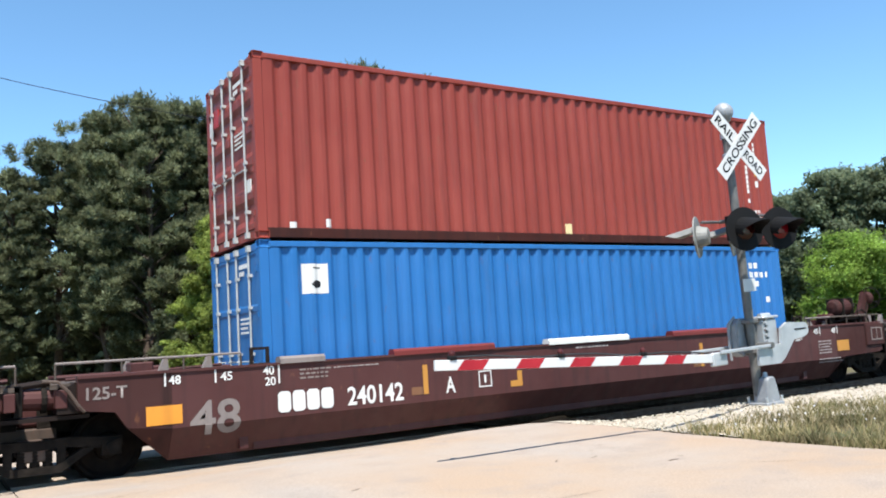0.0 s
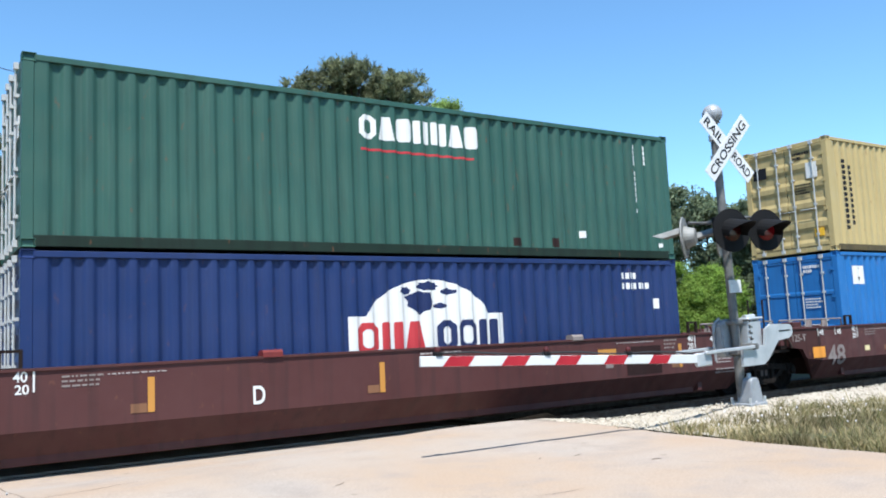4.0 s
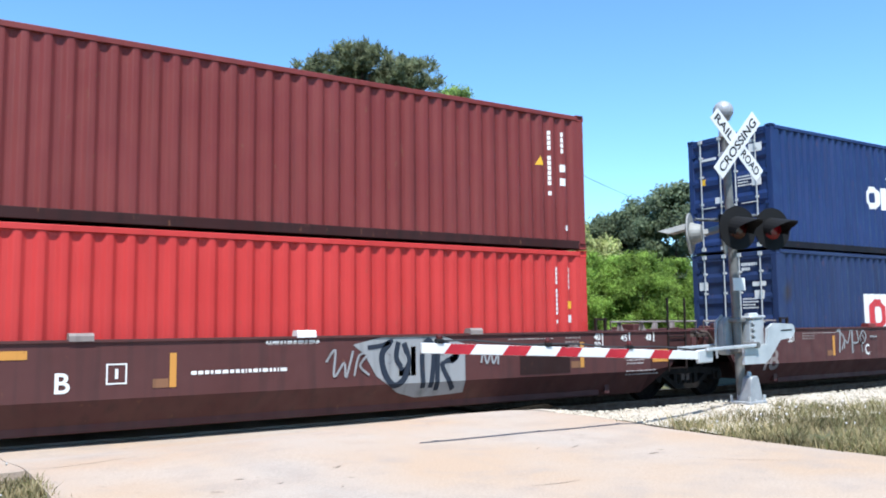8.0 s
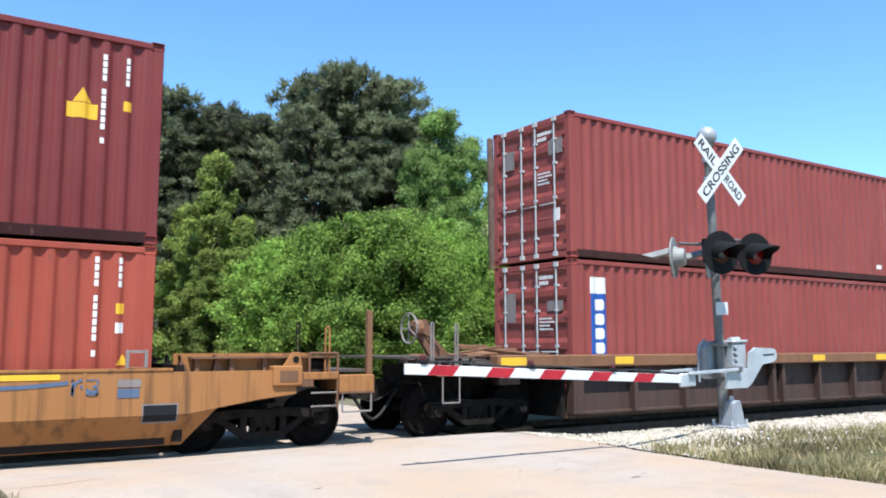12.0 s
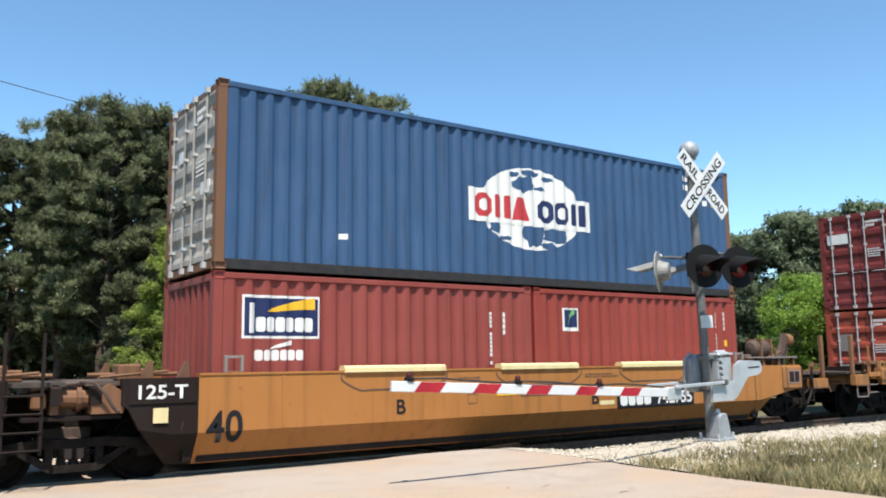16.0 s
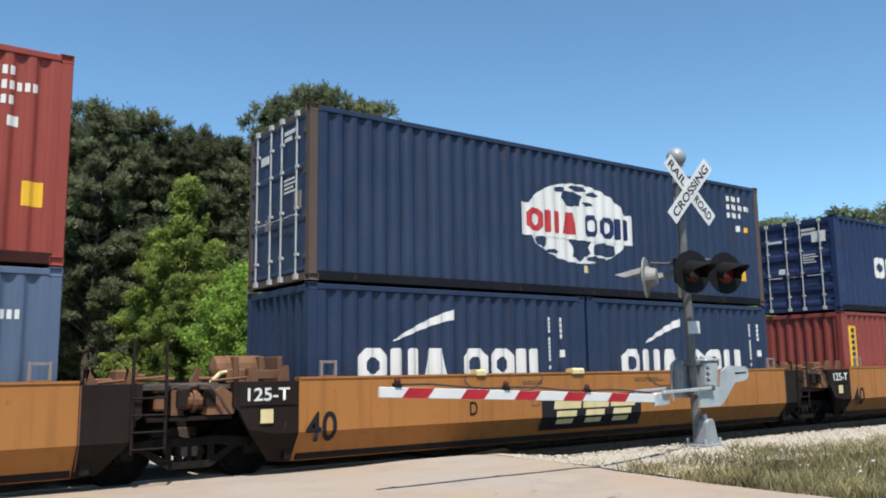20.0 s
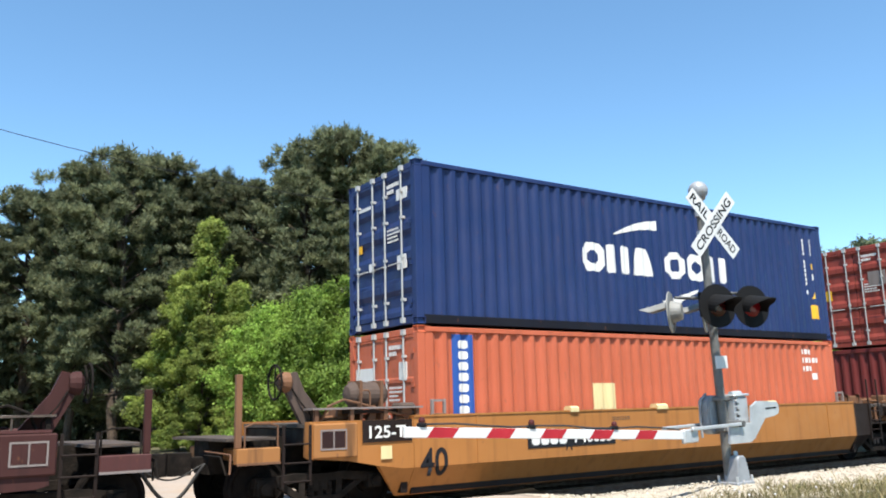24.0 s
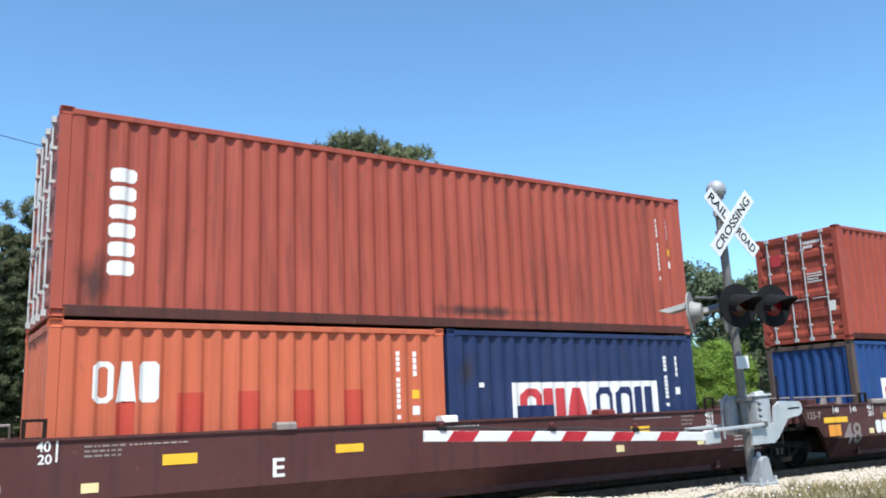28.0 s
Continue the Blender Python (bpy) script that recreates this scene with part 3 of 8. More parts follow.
for y in (RAIL_A, RAIL_B):
    bm = bmesh.new()
    s = 0.001
    prism(bm, [(y - 0.07, -0.17), (y + 0.07, -0.17), (y + 0.07, -0.155), (y + 0.012, -0.13), (y + 0.012, -0.045),
               (y + 0.036, -0.03), (y + 0.036, -0.004), (y + 0.028, 0), (y - 0.028, 0), (y - 0.036, -0.004),
               (y - 0.036, -0.03), (y - 0.012, -0.045), (y - 0.012, -0.13), (y - 0.07, -0.155)], "x", -260, 300)
    tagged(part("rail", bm, "rail_steel"), "worn steel rail with a polished head", "rail", "rails of the track")
ties = tagged(new("railway_ties"), "dark creosoted timber ties under the rails", "railway ties", kind="structure")
tie_mesh = bpy.data.meshes.new("tie")
bm = boxes((-0.115, 0.115, -1.3, 1.3, -0.36, -0.172), bevel=0.01)
bm.to_mesh(tie_mesh)
bm.free()
for i in range(60):
    x = ROAD_X1 + 0.5 + i * 0.53
    o = part_of("tie", tie_mesh, "tie_wood", ties)
    o.matrix_basis = pose(x, TRACK_Y, 0, 0, 0, random.uniform(-1.2, 1.2))


# ---- containers ----
CW = 2.438
L40, L20 = 12.192, 6.058
TALL, LOW = 2.896, 2.591
PITCH = 0.2785
PROFILE = ((0.0, 0.0), (0.048, 0.0), (0.072, 0.006), (0.096, 0.024), (0.120, 0.041), (0.142, 0.047), (0.186, 0.047), (0.208, 0.041), (0.232, 0.024), (0.256, 0.006), (PITCH, 0.0))  # rounded folds
BED = 0.345  # underside of the lower containers above the rail


def ribs(x0, x1):
    """Break points (x, depth) of the corrugated wall from x0 to x1."""
    n = int((x1 - x0 - 0.08) / PITCH)
    slack = (x1 - x0 - n * PITCH) / 2
    pts = [(x0, 0.0)]
    for i in range(n):
        pts += [(x0 + slack + i * PITCH + dx, d) for dx, d in PROFILE[:-1]]
    return pts + [(x0 + slack + n * PITCH, 0.0), (x1, 0.0)]


def depth_at(pts, x):
    for (a, da), (b, db) in zip(pts[:-1], pts[1:]):
        if a <= x <= b:
            return da + (db - da) * (x - a) / max(1e-6, b - a)
    return -0.012


def wall_panel(length, z0, z1, y_out):
    """A corrugated steel wall along x, facing -y, with its thickness."""
    pts = ribs(0.15, length - 0.15)
    outline = [(x, y_out + d) for x, d in pts]
    outline += [(x, y_out + d + 0.02) for x, d in reversed(pts)]
    bm = bmesh.new()
    v0 = [bm.verts.new((x, y, z0)) for x, y in outline]
    v1 = [bm.verts.new((x, y, z1)) for x, y in outline]
    n = len(outline)
    for i in range(n):
        bm.faces.new((v0[i], v0[(i + 1) % n], v1[(i + 1) % n], v1[i]))
    k = n // 2
    for i in range(k - 1):
        bm.faces.new((v1[i], v1[i + 1], v1[n - 2 - i], v1[n - 1 - i]))
    return bm, pts


class Flat:
    """The outer face of a car's side, on which markings lie."""
    def __init__(self, y, z=0.0, bend=False):
        self.y, self.z, self.cuts, self.folds = y, z, (), ((0.64,) if bend else ())

    def at(self, x, z):
        return self.y + (max(0.0, 0.64 - z) / 0.44 * 0.21 if self.folds else 0.0)


class Ribbed:
    """The corrugated side of a container, on which markings lie."""
    def __init__(self, pts, y, z):
        self.pts, self.y, self.z, self.cuts, self.folds = pts, y, z, [p[0] for p in pts], ()

    def at(self, x, z):
        return self.y + depth_at(self.pts, x)


def lay(name, bm, material, parent, face, level=1, label=""):
    """Lays a flat outline (in x, z above the rail) on a side's face, following its ribs."""
    xs = [v.co.x for v in bm.verts]
    lo, hi = min(xs), max(xs)
    for c in face.cuts:
        if lo < c < hi:
            bmesh.ops.bisect_plane(bm, geom=bm.verts[:] + bm.edges[:] + bm.faces[:], plane_co=(c, 0, 0), plane_no=(1, 0, 0))
    for c in face.folds:
        bmesh.ops.bisect_plane(bm, geom=bm.verts[:] + bm.edges[:] + bm.faces[:], plane_co=(0, 0, c), plane_no=(0, 0, 1))
    for v in bm.verts:
        v.co.y = face.at(v.co.x, v.co.z) - 0.003 * level
        v.co.z -= face.z
    bmesh.ops.recalc_face_normals(bm, faces=bm.faces[:])
    for f in bm.faces:
        f.normal_update()
        if f.normal.y > 0:
            f.normal_flip()
    ob = part(name, bm, material, parent, label)
    if name in ("identity_column", "type_column", "identity_line", "small_writing", "outline"):
        ob["kind"] = "stuff"
    return ob


def flat_poly(bm, pts):
    bm.faces.new([bm.verts.new((x, 0, z)) for x, z in pts])


def flat_rects(*rows):
    bm = bmesh.new()
    for x0, x1, z0, z1 in rows:
        flat_poly(bm, [(x0, z0), (x1, z0), (x1, z1), (x0, z1)])
    return bm


def flat_ring(bm, x0, x1, z0, z1, w):
    for r in ((x0, x1, z0, z0 + w), (x0, x1, z1 - w, z1), (x0, x0 + w, z0 + w, z1 - w), (x1 - w, x1, z0 + w, z1 - w)):
        flat_poly(bm, [(r[0], r[2]), (r[1], r[2]), (r[1], r[3]), (r[0], r[3])])


def flat_text(s, x0, x1, z0, z1):
    """Lettering in the built-in font, fitted to a rectangle."""
    cu = bpy.data.curves.new("text", "FONT")
    cu.body, cu.size, cu.offset = s, 1.0, 0.018
    ob = bpy.data.objects.new("text", cu)
    me = ob.to_mesh()
    bm = bmesh.new()
    bm.from_mesh(me)
    ob.to_mesh_clear()
    bpy.data.objects.remove(ob)
    bpy.data.curves.remove(cu)
    xs, ys = [v.co.x for v in bm.verts], [v.co.y for v in bm.verts]
    ax, bx, ay, by = min(xs), max(xs), min(ys), max(ys)
    for v in bm.verts:
        v.co = (x0 + (v.co.x - ax) / (bx - ax) * (x1 - x0), 0, z0 + (v.co.y - ay) / (by - ay) * (z1 - z0))
    return bm


def clipped(a, b, c, d, k):
    """A rectangle with its corners cut off."""
    return [(a + k, c), (b - k, c), (b, c + k), (b, d - k), (b - k, d), (a + k, d), (a, d - k), (a, c + k)]


def plain_shape(kind, a, b, c, d):
    """Outlines of one plain shape in a cell: 's' block, 'n' twin bars, 'w' wedge; 'o' is a ring (outer and inner outline)."""
    w, k = b - a, 0.20 * min(b - a, d - c)
    if kind == "n":
        return [clipped(a, a + 0.40 * w, c, d, k * 0.3), clipped(b - 0.40 * w, b, c, d, k * 0.3)]
    if kind == "w":
        return [[(a, c), (b, c), (b - 0.26 * w, d), (a + 0.26 * w, d)]]
    return [clipped(a, b, c, d, k)]


def lay_blocks(root, face, mat, x0, x1, z0, z1, n, upright=False, level=1, shapes="s"):
    """n plain shapes in a row (or column), standing for a trade name."""
    for i in range(n):
        kind = shapes[i % len(shapes)]
        if upright:
            step = (z1 - z0) / n
            a, b, c, d = x0, x1, z0 + i * step + step * 0.12, z0 + (i + 1) * step - step * 0.12
        else:
            step = (x1 - x0) / n
            a, b, c, d = x0 + i * step + step * 0.06, x0 + (i + 1) * step - step * 0.06, z0, z1
        if kind == "o":
            bm = bmesh.new()
            t = 0.27 * min(b - a, d - c)
            k = 0.26 * min(b - a, d - c)
            outer = [bm.verts.new((x, 0, z)) for x, z in clipped(a, b, c, d, k)]
            inner = [bm.verts.new((x, 0, z)) for x, z in clipped(a + t, b - t, c + t, d - t, k * 0.5)]
            for j in range(8):
                bm.faces.new((outer[j], outer[(j + 1) % 8], inner[(j + 1) % 8], inner[j]))
            lay("trade_ring", bm, mat, root, face, level)
            continue
        for pts in plain_shape(kind, a, b, c, d):
            bm = bmesh.new()
            flat_poly(bm, pts)
            lay("trade_block", bm, mat, root, face, level)


def flat_bars(x0, x1, z0, z1, rows, seed=0, fill=0.42):
    """Lines of small writing, too small to read: broken bars."""
    rnd = random.Random(seed)
    bm = bmesh.new()
    step = (z1 - z0) / rows
    for r in range(rows):
        x, zb = x0, z1 - (r + 1) * step + step * (1 - fill) / 2
        end = x0 + (x1 - x0) * rnd.uniform(0.75, 1.0)
        while x < end:
            w = rnd.uniform(0.02, 0.10) * min(1.0, (x1 - x0) / 0.5)
            flat_poly(bm, [(x, zb), (min(x + w, x1), zb), (min(x + w, x1), zb + step * fill), (x, zb + step * fill)])
            x += w + 0.022
    return bm


def flat_column(x, z0, z1, w, n, gap_at=(4, 10)):
    """An upright row of n small characters, as bars."""
    bm = bmesh.new()
    step = (z1 - z0) / (n + len(gap_at))
    z = z1
    for i in range(n):
        if i in gap_at:
            z -= step
        flat_poly(bm, [(x, z - step * 0.8), (x + w, z - step * 0.8), (x + w, z), (x, z)])
        z -= step
    return bm


def flat_arc(xa, za, xb, zb, rise, thick, fat_end):
    """A tapering curved stroke from one point to another."""
    bm = bmesh.new()
    prev, n = None, 14
    for i in range(n + 1):
        t = i / n
        x, z = xa + (xb - xa) * t, za + (zb - za) * t + rise * math.sin(math.pi * t * 0.62 if rise > 0 else math.pi * (0.38 + 0.62 * t))
        w = thick * (t if fat_end else 1 - t) ** 0.6 / 2 + 0.008
        pair = [bm.verts.new((x, 0, z - w)), bm.verts.new((x, 0, z + w))]
        if prev:
            bm.faces.new((prev[0], pair[0], pair[1], prev[1]))
        prev = pair
    return bm


def flat_oval(x, z, rx, rz, n=36, jag=0.0, seed=0):
    rnd = random.Random(seed)
    bm = bmesh.new()
    pts = []
    for i in range(n):
        k = 1 + jag * rnd.uniform(-1, 1)
        pts.append((x + k * rx * math.cos(2 * math.pi * i / n), z + k * rz * math.sin(2 * math.pi * i / n)))
    flat_poly(bm, pts)
    return bm


def flatten(put):
    """A marking may be one piece or a nest of them."""
    return [q for p in put for q in flatten(p)] if isinstance(put, list) else [put]


def m_rect(mat, x0, x1, z0, z1, name="marking", level=1):
    return lambda root, face: lay(name, flat_rects((x0, x1, z0, z1)), mat, root, face, level)


def m_text(s, mat, x0, x1, z0, z1, level=1):
    return lambda root, face: lay("lettering", flat_text(s, x0, x1, z0, z1), mat, root, face, level)


def m_blocks(mat, x0, x1, z0, z1, n, upright=False, level=1, shapes="s"):
    return lambda root, face: lay_blocks(root, face, mat, x0, x1, z0, z1, n, upright, level, shapes)


def m_bars(mat, x0, x1, z0, z1, rows, seed=0):
    return lambda root, face: lay("small_writing", flat_bars(x0, x1, z0, z1, rows, seed), mat, root, face)


def m_tri(x0, x1, z0, z1):
    def put(root, face):
        bm = bmesh.new()
        flat_poly(bm, [(x0, z0), (x1, z0), ((x0 + x1) / 2, z1)])
        lay("warning_triangle", bm, "yellow_mark", root, face)
    return put


def m_arc(mat, *a):
    return lambda root, face: lay("swoosh", flat_arc(*a), mat, root, face, 3)


def m_outline(mat, x0, x1, z0, z1, w=0.03, level=1):
    def put(root, face):
        bm = bmesh.new()
        flat_ring(bm, x0, x1, z0, z1, w)
        lay("outline", bm, mat, root, face, level)
    return put


def m_ids(x, z0, z1, mat="white", w=0.055, extra=("yellow_mark", "white")):
    """Upright identity characters near the front end, and the small labels beside them."""
    def put(root, face):
        lay("identity_column", flat_column(x, z0, z1, w, 11), mat, root, face)
        top = z1
        lay("type_column", flat_column(x + 0.31, top - 0.42, top, w * 0.9, 4, ()), mat, root, face)
        z = top - 0.62
        for e in extra:
            lay("small_label", flat_rects((x + 0.29, x + 0.40, z - 0.14, z)), e, root, face)
            z -= 0.26
    return put


def m_block_ids(x, z, mat="white", rows=3, w=0.75):
    """Identity characters in short level lines."""
    def put(root, face):
        for r in range(rows):
            bm = bmesh.new()
            n = (4, 7, 4)[r % 3]
            for i in range(n):
                a = x + i * w / 7
                flat_poly(bm, [(a, z - r * 0.2), (a + w / 11, z - r * 0.2), (a + w / 11, z - r * 0.2 + 0.12), (a, z - r * 0.2 + 0.12)])
            lay("identity_line", bm, mat, root, face)
    return put


def m_globe(x, z, rx, rz, sea="navy_mark", w=1.52):
    """An oval globe with a banner of plain blocks across it."""
    def put(root, face):
        lay("globe", flat_oval(x, z, rx, rz, 44), "white", root, face, 1)
        rnd = random.Random(int(x * 100))
        for dx, dz, a, b in ((-0.15, 0.60, 0.20, 0.20), (-0.02, 0.88, 0.16, 0.08), (-0.36, 0.80, 0.08, 0.07), (0.28, 0.78, 0.12, 0.06), (0.16, 0.52, 0.10, 0.05),
                             (0.0, -0.58, 0.20, 0.34), (0.46, -0.62, 0.26, 0.18), (0.30, -0.86, 0.16, 0.08), (-0.70, -0.52, 0.10, 0.16), (-0.52, -0.76, 0.12, 0.05)):
            lay("globe_sea", flat_oval(x + dx * rx, z + dz * rz, a * rx, b * rz, 16, 0.22, rnd.randint(0, 99)), sea, root, face, 2)
        lay("banner", flat_rects((x - w, x + w, z - rz * 0.42, z + rz * 0.36)), "white", root, face, 3)
        lay_blocks(root, face, "red", x - w * 0.92, x - w * 0.05, z - rz * 0.30, z + rz * 0.25, 3, False, 4, "onw")
        lay_blocks(root, face, "navy_mark", x + w * 0.07, x + w * 0.92, z - rz * 0.30, z + rz * 0.25, 3, False, 4, "oon")
    return put


def m_sign(x0, x1, z0, z1):
    """A white sign with red and navy plain blocks."""
    def put(root, face):
        lay("sign_panel", flat_rects((x0, x1, z0, z1)), "white", root, face, 1)
        m, h = (x0 + x1) / 2, z1 - z0
        lay_blocks(root, face, "red", x0 + 0.16, m - 0.04, z0 + h * 0.02, z1 - h * 0.14, 3, False, 2, "onw")
        lay_blocks(root, face, "navy_mark", m + 0.12, x1 - 0.12, z0 + h * 0.02, z1 - h * 0.14, 3, False, 2, "oon")
    return put


def m_sticker(x0, z0, w=0.42, h=0.46):
    def put(root, face):
        lay("sticker", flat_rects((x0, x0 + w, z0, z0 + h)), "white", root, face, 1)
        lay("sticker_mark", flat_oval(x0 + w * 0.55, z0 + h * 0.32, w * 0.2, h * 0.13, 14, 0.2, 3), "black", root, face, 2)
        lay("sticker_line", flat_rects((x0 + w * 0.42, x0 + w * 0.72, z0 + h * 0.84, z0 + h * 0.88)), "black", root, face, 2)
    return put


def m_block_mark(x, z, s=1.0):
    """Two groups of plain white blocks between two curved strokes."""
    return [m_blocks("white", x, x + 2.1 * s, z, z + 0.58 * s, 3, shapes="onw"), m_blocks("white", x + 2.42 * s, x + 4.5 * s, z, z + 0.58 * s, 3, shapes="oon"),
            m_arc("white", x + 0.98 * s, z + 0.82 * s, x + 2.24 * s, z + 0.97 * s, 0.15 * s, 0.19 * s, True),
            m_arc("white", x + 2.28 * s, z - 0.55 * s, x + 3.5 * s, z - 0.20 * s, -0.06 * s, 0.19 * s, False)]


def m_eco(mat, frame_mat, x0, x1, z0, z1):
    """A thin frame with two lines of lettering, word by word."""
    h, out = z1 - z0, [m_outline(frame_mat, x0, x1, z0, z1, 0.035)]
    for words, a, b, lo, hi in ((("eco", 0.0, 0.225), ("container", 0.275, 1.0)), x0 + 0.12, x1 - 0.18, 0.52, 0.84), ((("bamboo", 0.0, 0.455), ("flooring", 0.51, 1.0)), x0 + 0.3, x1 - 0.25, 0.10, 0.42):
        for word, u, v in words:
            top = hi if word != "eco" else hi - (hi - lo) * 0.22
            out.append(m_text(word, mat, a + (b - a) * u, a + (b - a) * v, z0 + h * lo, z0 + h * top))
    return out


def corner_fitting():
    bm = boxes((0, 0.178, 0, 0.162, 0, 0.118), bevel=0.006)
    for f in [f for f in bm.faces if abs(f.normal.x) > 0.9 or abs(f.normal.y) > 0.9]:
        r = bmesh.ops.inset_individual(bm, faces=[f], thickness=0.030)
        bmesh.ops.translate(bm, verts=f.verts[:], vec=-f.normal * 0.03)
    me = bpy.data.meshes.new("corner_fitting")
    bm.to_mesh(me)
    bm.free()
    return me


def block_mesh(name, *size):
    me = bpy.data.meshes.new(name)
    bm = boxes(size)
    bm.to_mesh(me)
    bm.free()
    return me


FITTING = corner_fitting()
CAM_BOX = block_mesh("cam_box", -0.06, 0.0, -0.045, 0.045, -0.045, 0.045)
BRACKET = block_mesh("bar_bracket", -0.05, 0.03, -0.035, 0.035, -0.024, 0.024)
CARGO = []  # (thing, x on the train, z)


def container(label, x, z, length, h, colour, end="doors", marks=(), post=None, rods="galvanised", end_marks=(), dark_end=None, leaf=None):
    """A shipping container: x is its rear end on the train, z its underside above the rail."""
    root = empty_thing("shipping_container", label, "container", "containers on the train")
    hw = CW / 2
    post = post or colour
    top, low = h - 0.10, 0.155
    bm, pts = wall_panel(length, low, top, -hw + 0.012)
    part("side_panel", bm, colour, root)
    bm, _ = wall_panel(length, low, top, -hw + 0.012)
    for v in bm.verts:
        v.co.y *= -1
    bmesh.ops.reverse_faces(bm, faces=bm.faces[:])
    part("side_panel", bm, colour, root)
    roof = [(xx, h - 0.035 - d * 0.5) for xx, d in ribs(0.15, length - 0.15)]
    bm = bmesh.new()
    prism(bm, roof + [(length - 0.15, h - 0.08), (0.15, h - 0.08)], "y", -hw + 0.05, hw - 0.05)
    part("roof_panel", bm, colour, root)
    part("floor_panel", boxes((0.05, length - 0.05, -hw + 0.06, hw - 0.06, 0.08, 0.16)), "deck_steel", root)
    for s in (-1, 1):
        part("top_rail", boxes((0.15, length - 0.15, min(s * hw, s * (hw - 0.06)), max(s * hw, s * (hw - 0.06)), h - 0.105, h - 0.02), bevel=0.008), colour, root)
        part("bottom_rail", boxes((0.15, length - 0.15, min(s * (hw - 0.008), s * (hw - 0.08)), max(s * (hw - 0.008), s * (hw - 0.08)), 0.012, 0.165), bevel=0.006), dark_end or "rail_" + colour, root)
        for xx in (0.0, length - 0.15):
            part("corner_post", boxes((xx, xx + 0.15, min(s * (hw - 0.003), s * (hw - 0.16)), max(s * (hw - 0.003), s * (hw - 0.16)), 0.10, h - 0.10), bevel=0.012), post, root)
        for xx in (-0.004, length - 0.174):
            for zz in (0.0, h - 0.118):
                o = part_of("corner_fitting", FITTING.copy(), post, root)
                o.matrix_basis = pose(xx, s * (hw + 0.003) - (0.162 if s > 0 else 0), zz)
    for xx, nm in ((0.01, "rear"), (length - 0.12, "front")):
        part(nm + "_header", boxes((xx, xx + 0.11, -hw + 0.16, hw - 0.16, h - 0.14, h - 0.03), bevel=0.008), post, root)
        part(nm + "_sill", boxes((xx, xx + 0.11, -hw + 0.16, hw - 0.16, 0.02, 0.16), bevel=0.008), post, root)
    bm, epts = wall_panel(CW, 0.16, h - 0.14, 0.0)
    bmesh.ops.transform(bm, matrix=pose(length - 0.03, -hw, 0, 0, 0, 90), verts=bm.verts[:])
    part("front_panel", bm, colour, root)
    if end == "panel":
        bm, _ = wall_panel(CW, 0.16, h - 0.14, 0.0)
        bmesh.ops.transform(bm, matrix=pose(0.025, hw, 0, 0, 0, -90), verts=bm.verts[:])
        part("rear_panel", bm, colour, root)
    else:
        z0, z1 = 0.17, h - 0.15
        for s in (-1, 1):
            door = part("door", door_panel(z0, z1, s, end), leaf or colour, root)
            part("door_gasket", boxes((0.046, 0.062, min(s * 0.004, s * 1.06), max(s * 0.004, s * 1.06), z0 - 0.012, z1 + 0.012)), "gasket", door)
            for k, yy in enumerate((0.22, 0.80)):
                y = s * yy
                bm = tubes(((-0.032, y, 0.05), (-0.032, y, h - 0.05), 0.017), n=8)
                part("locking_bar", bm, rods, door)
                for zz, me in ((0.09, CAM_BOX), (h - 0.09, CAM_BOX), (0.45, BRACKET), (h * 0.42, BRACKET), (h * 0.66, BRACKET), (h - 0.5, BRACKET)):
                    o = part_of("bar_bracket", me, rods, door)
                    o.matrix_basis = pose(0, y, zz)
                bm = tubes(((-0.06, y, h * 0.38), (-0.06, y - s * 0.42, h * 0.38), 0.014), ((-0.06, y, h * 0.38), (0.0, y, h * 0.38), 0.014), n=6)
                part("bar_handle", bm, rods, door)
            for zz in (0.4, h * 0.37, h * 0.62, h - 0.42):
                part("door_hinge", boxes((-0.012, 0.04, min(s * 1.0, s * 1.10), max(s * 1.0, s * 1.10), zz - 0.04, zz + 0.04)), post, door)
        rnd = random.Random(int(x * 10 + z * 100))
        bm = bmesh.new()
        for zz, n in ((h - 0.36, 7), (h - 0.47, 4), (h * 0.60, 6), (h * 0.60 - 0.07, 7), (h * 0.60 - 0.14, 5), (h * 0.60 - 0.21, 6)):
            y = -0.26
            for k in range(n):
                w = rnd.uniform(0.03, 0.07)
                box(bm, -0.004, 0.001, y - w, y, zz, zz + (0.07 if zz > h * 0.7 else 0.035))
                y -= w + 0.018
        part("door_writing", bm, "black" if colour == "yellow" else "white", root)["kind"] = "stuff"
        for i, (mat, y0, y1, za, zb) in enumerate(end_marks):
            part("door_label", boxes((-0.006, 0.012, y0, y1, za, zb)), mat, root)
    face = Ribbed(pts, -hw + 0.012, z)
    for put in marks:
        for p in flatten(put):
            p(root, face)
    CARGO.append((root, x, z))
    return root


def door_panel(z0, z1, s, style):
    """One leaf of the rear doors, with pressed level ribs or nearly flat."""
    bm = bmesh.new()
    ya, yb = sorted((s * 0.012, s * 1.055))
    n = 5 if style == "doors" else 3
    step = (z1 - z0) / n
    out = [(0.0, z0)]
    for i in range(n):
        a = z0 + i * step
        if i:
            out += [(0.0, a)]
        if style == "doors":
            out += [(0.0, a + step * 0.16), (0.036, a + step * 0.34), (0.036, a + step * 0.74), (0.0, a + step * 0.92)]
        else:
            out += [(0.0, a + step * 0.04), (0.014, a + step * 0.08), (0.014, a + step * 0.92), (0.0, a + step * 0.96)]
    out += [(0.0, z1), (0.056, z1), (0.056, z0)]
    prism(bm, out, "y", ya, yb)
    bmesh.ops.recalc_face_normals(bm, faces=bm.faces[:])
    return bm


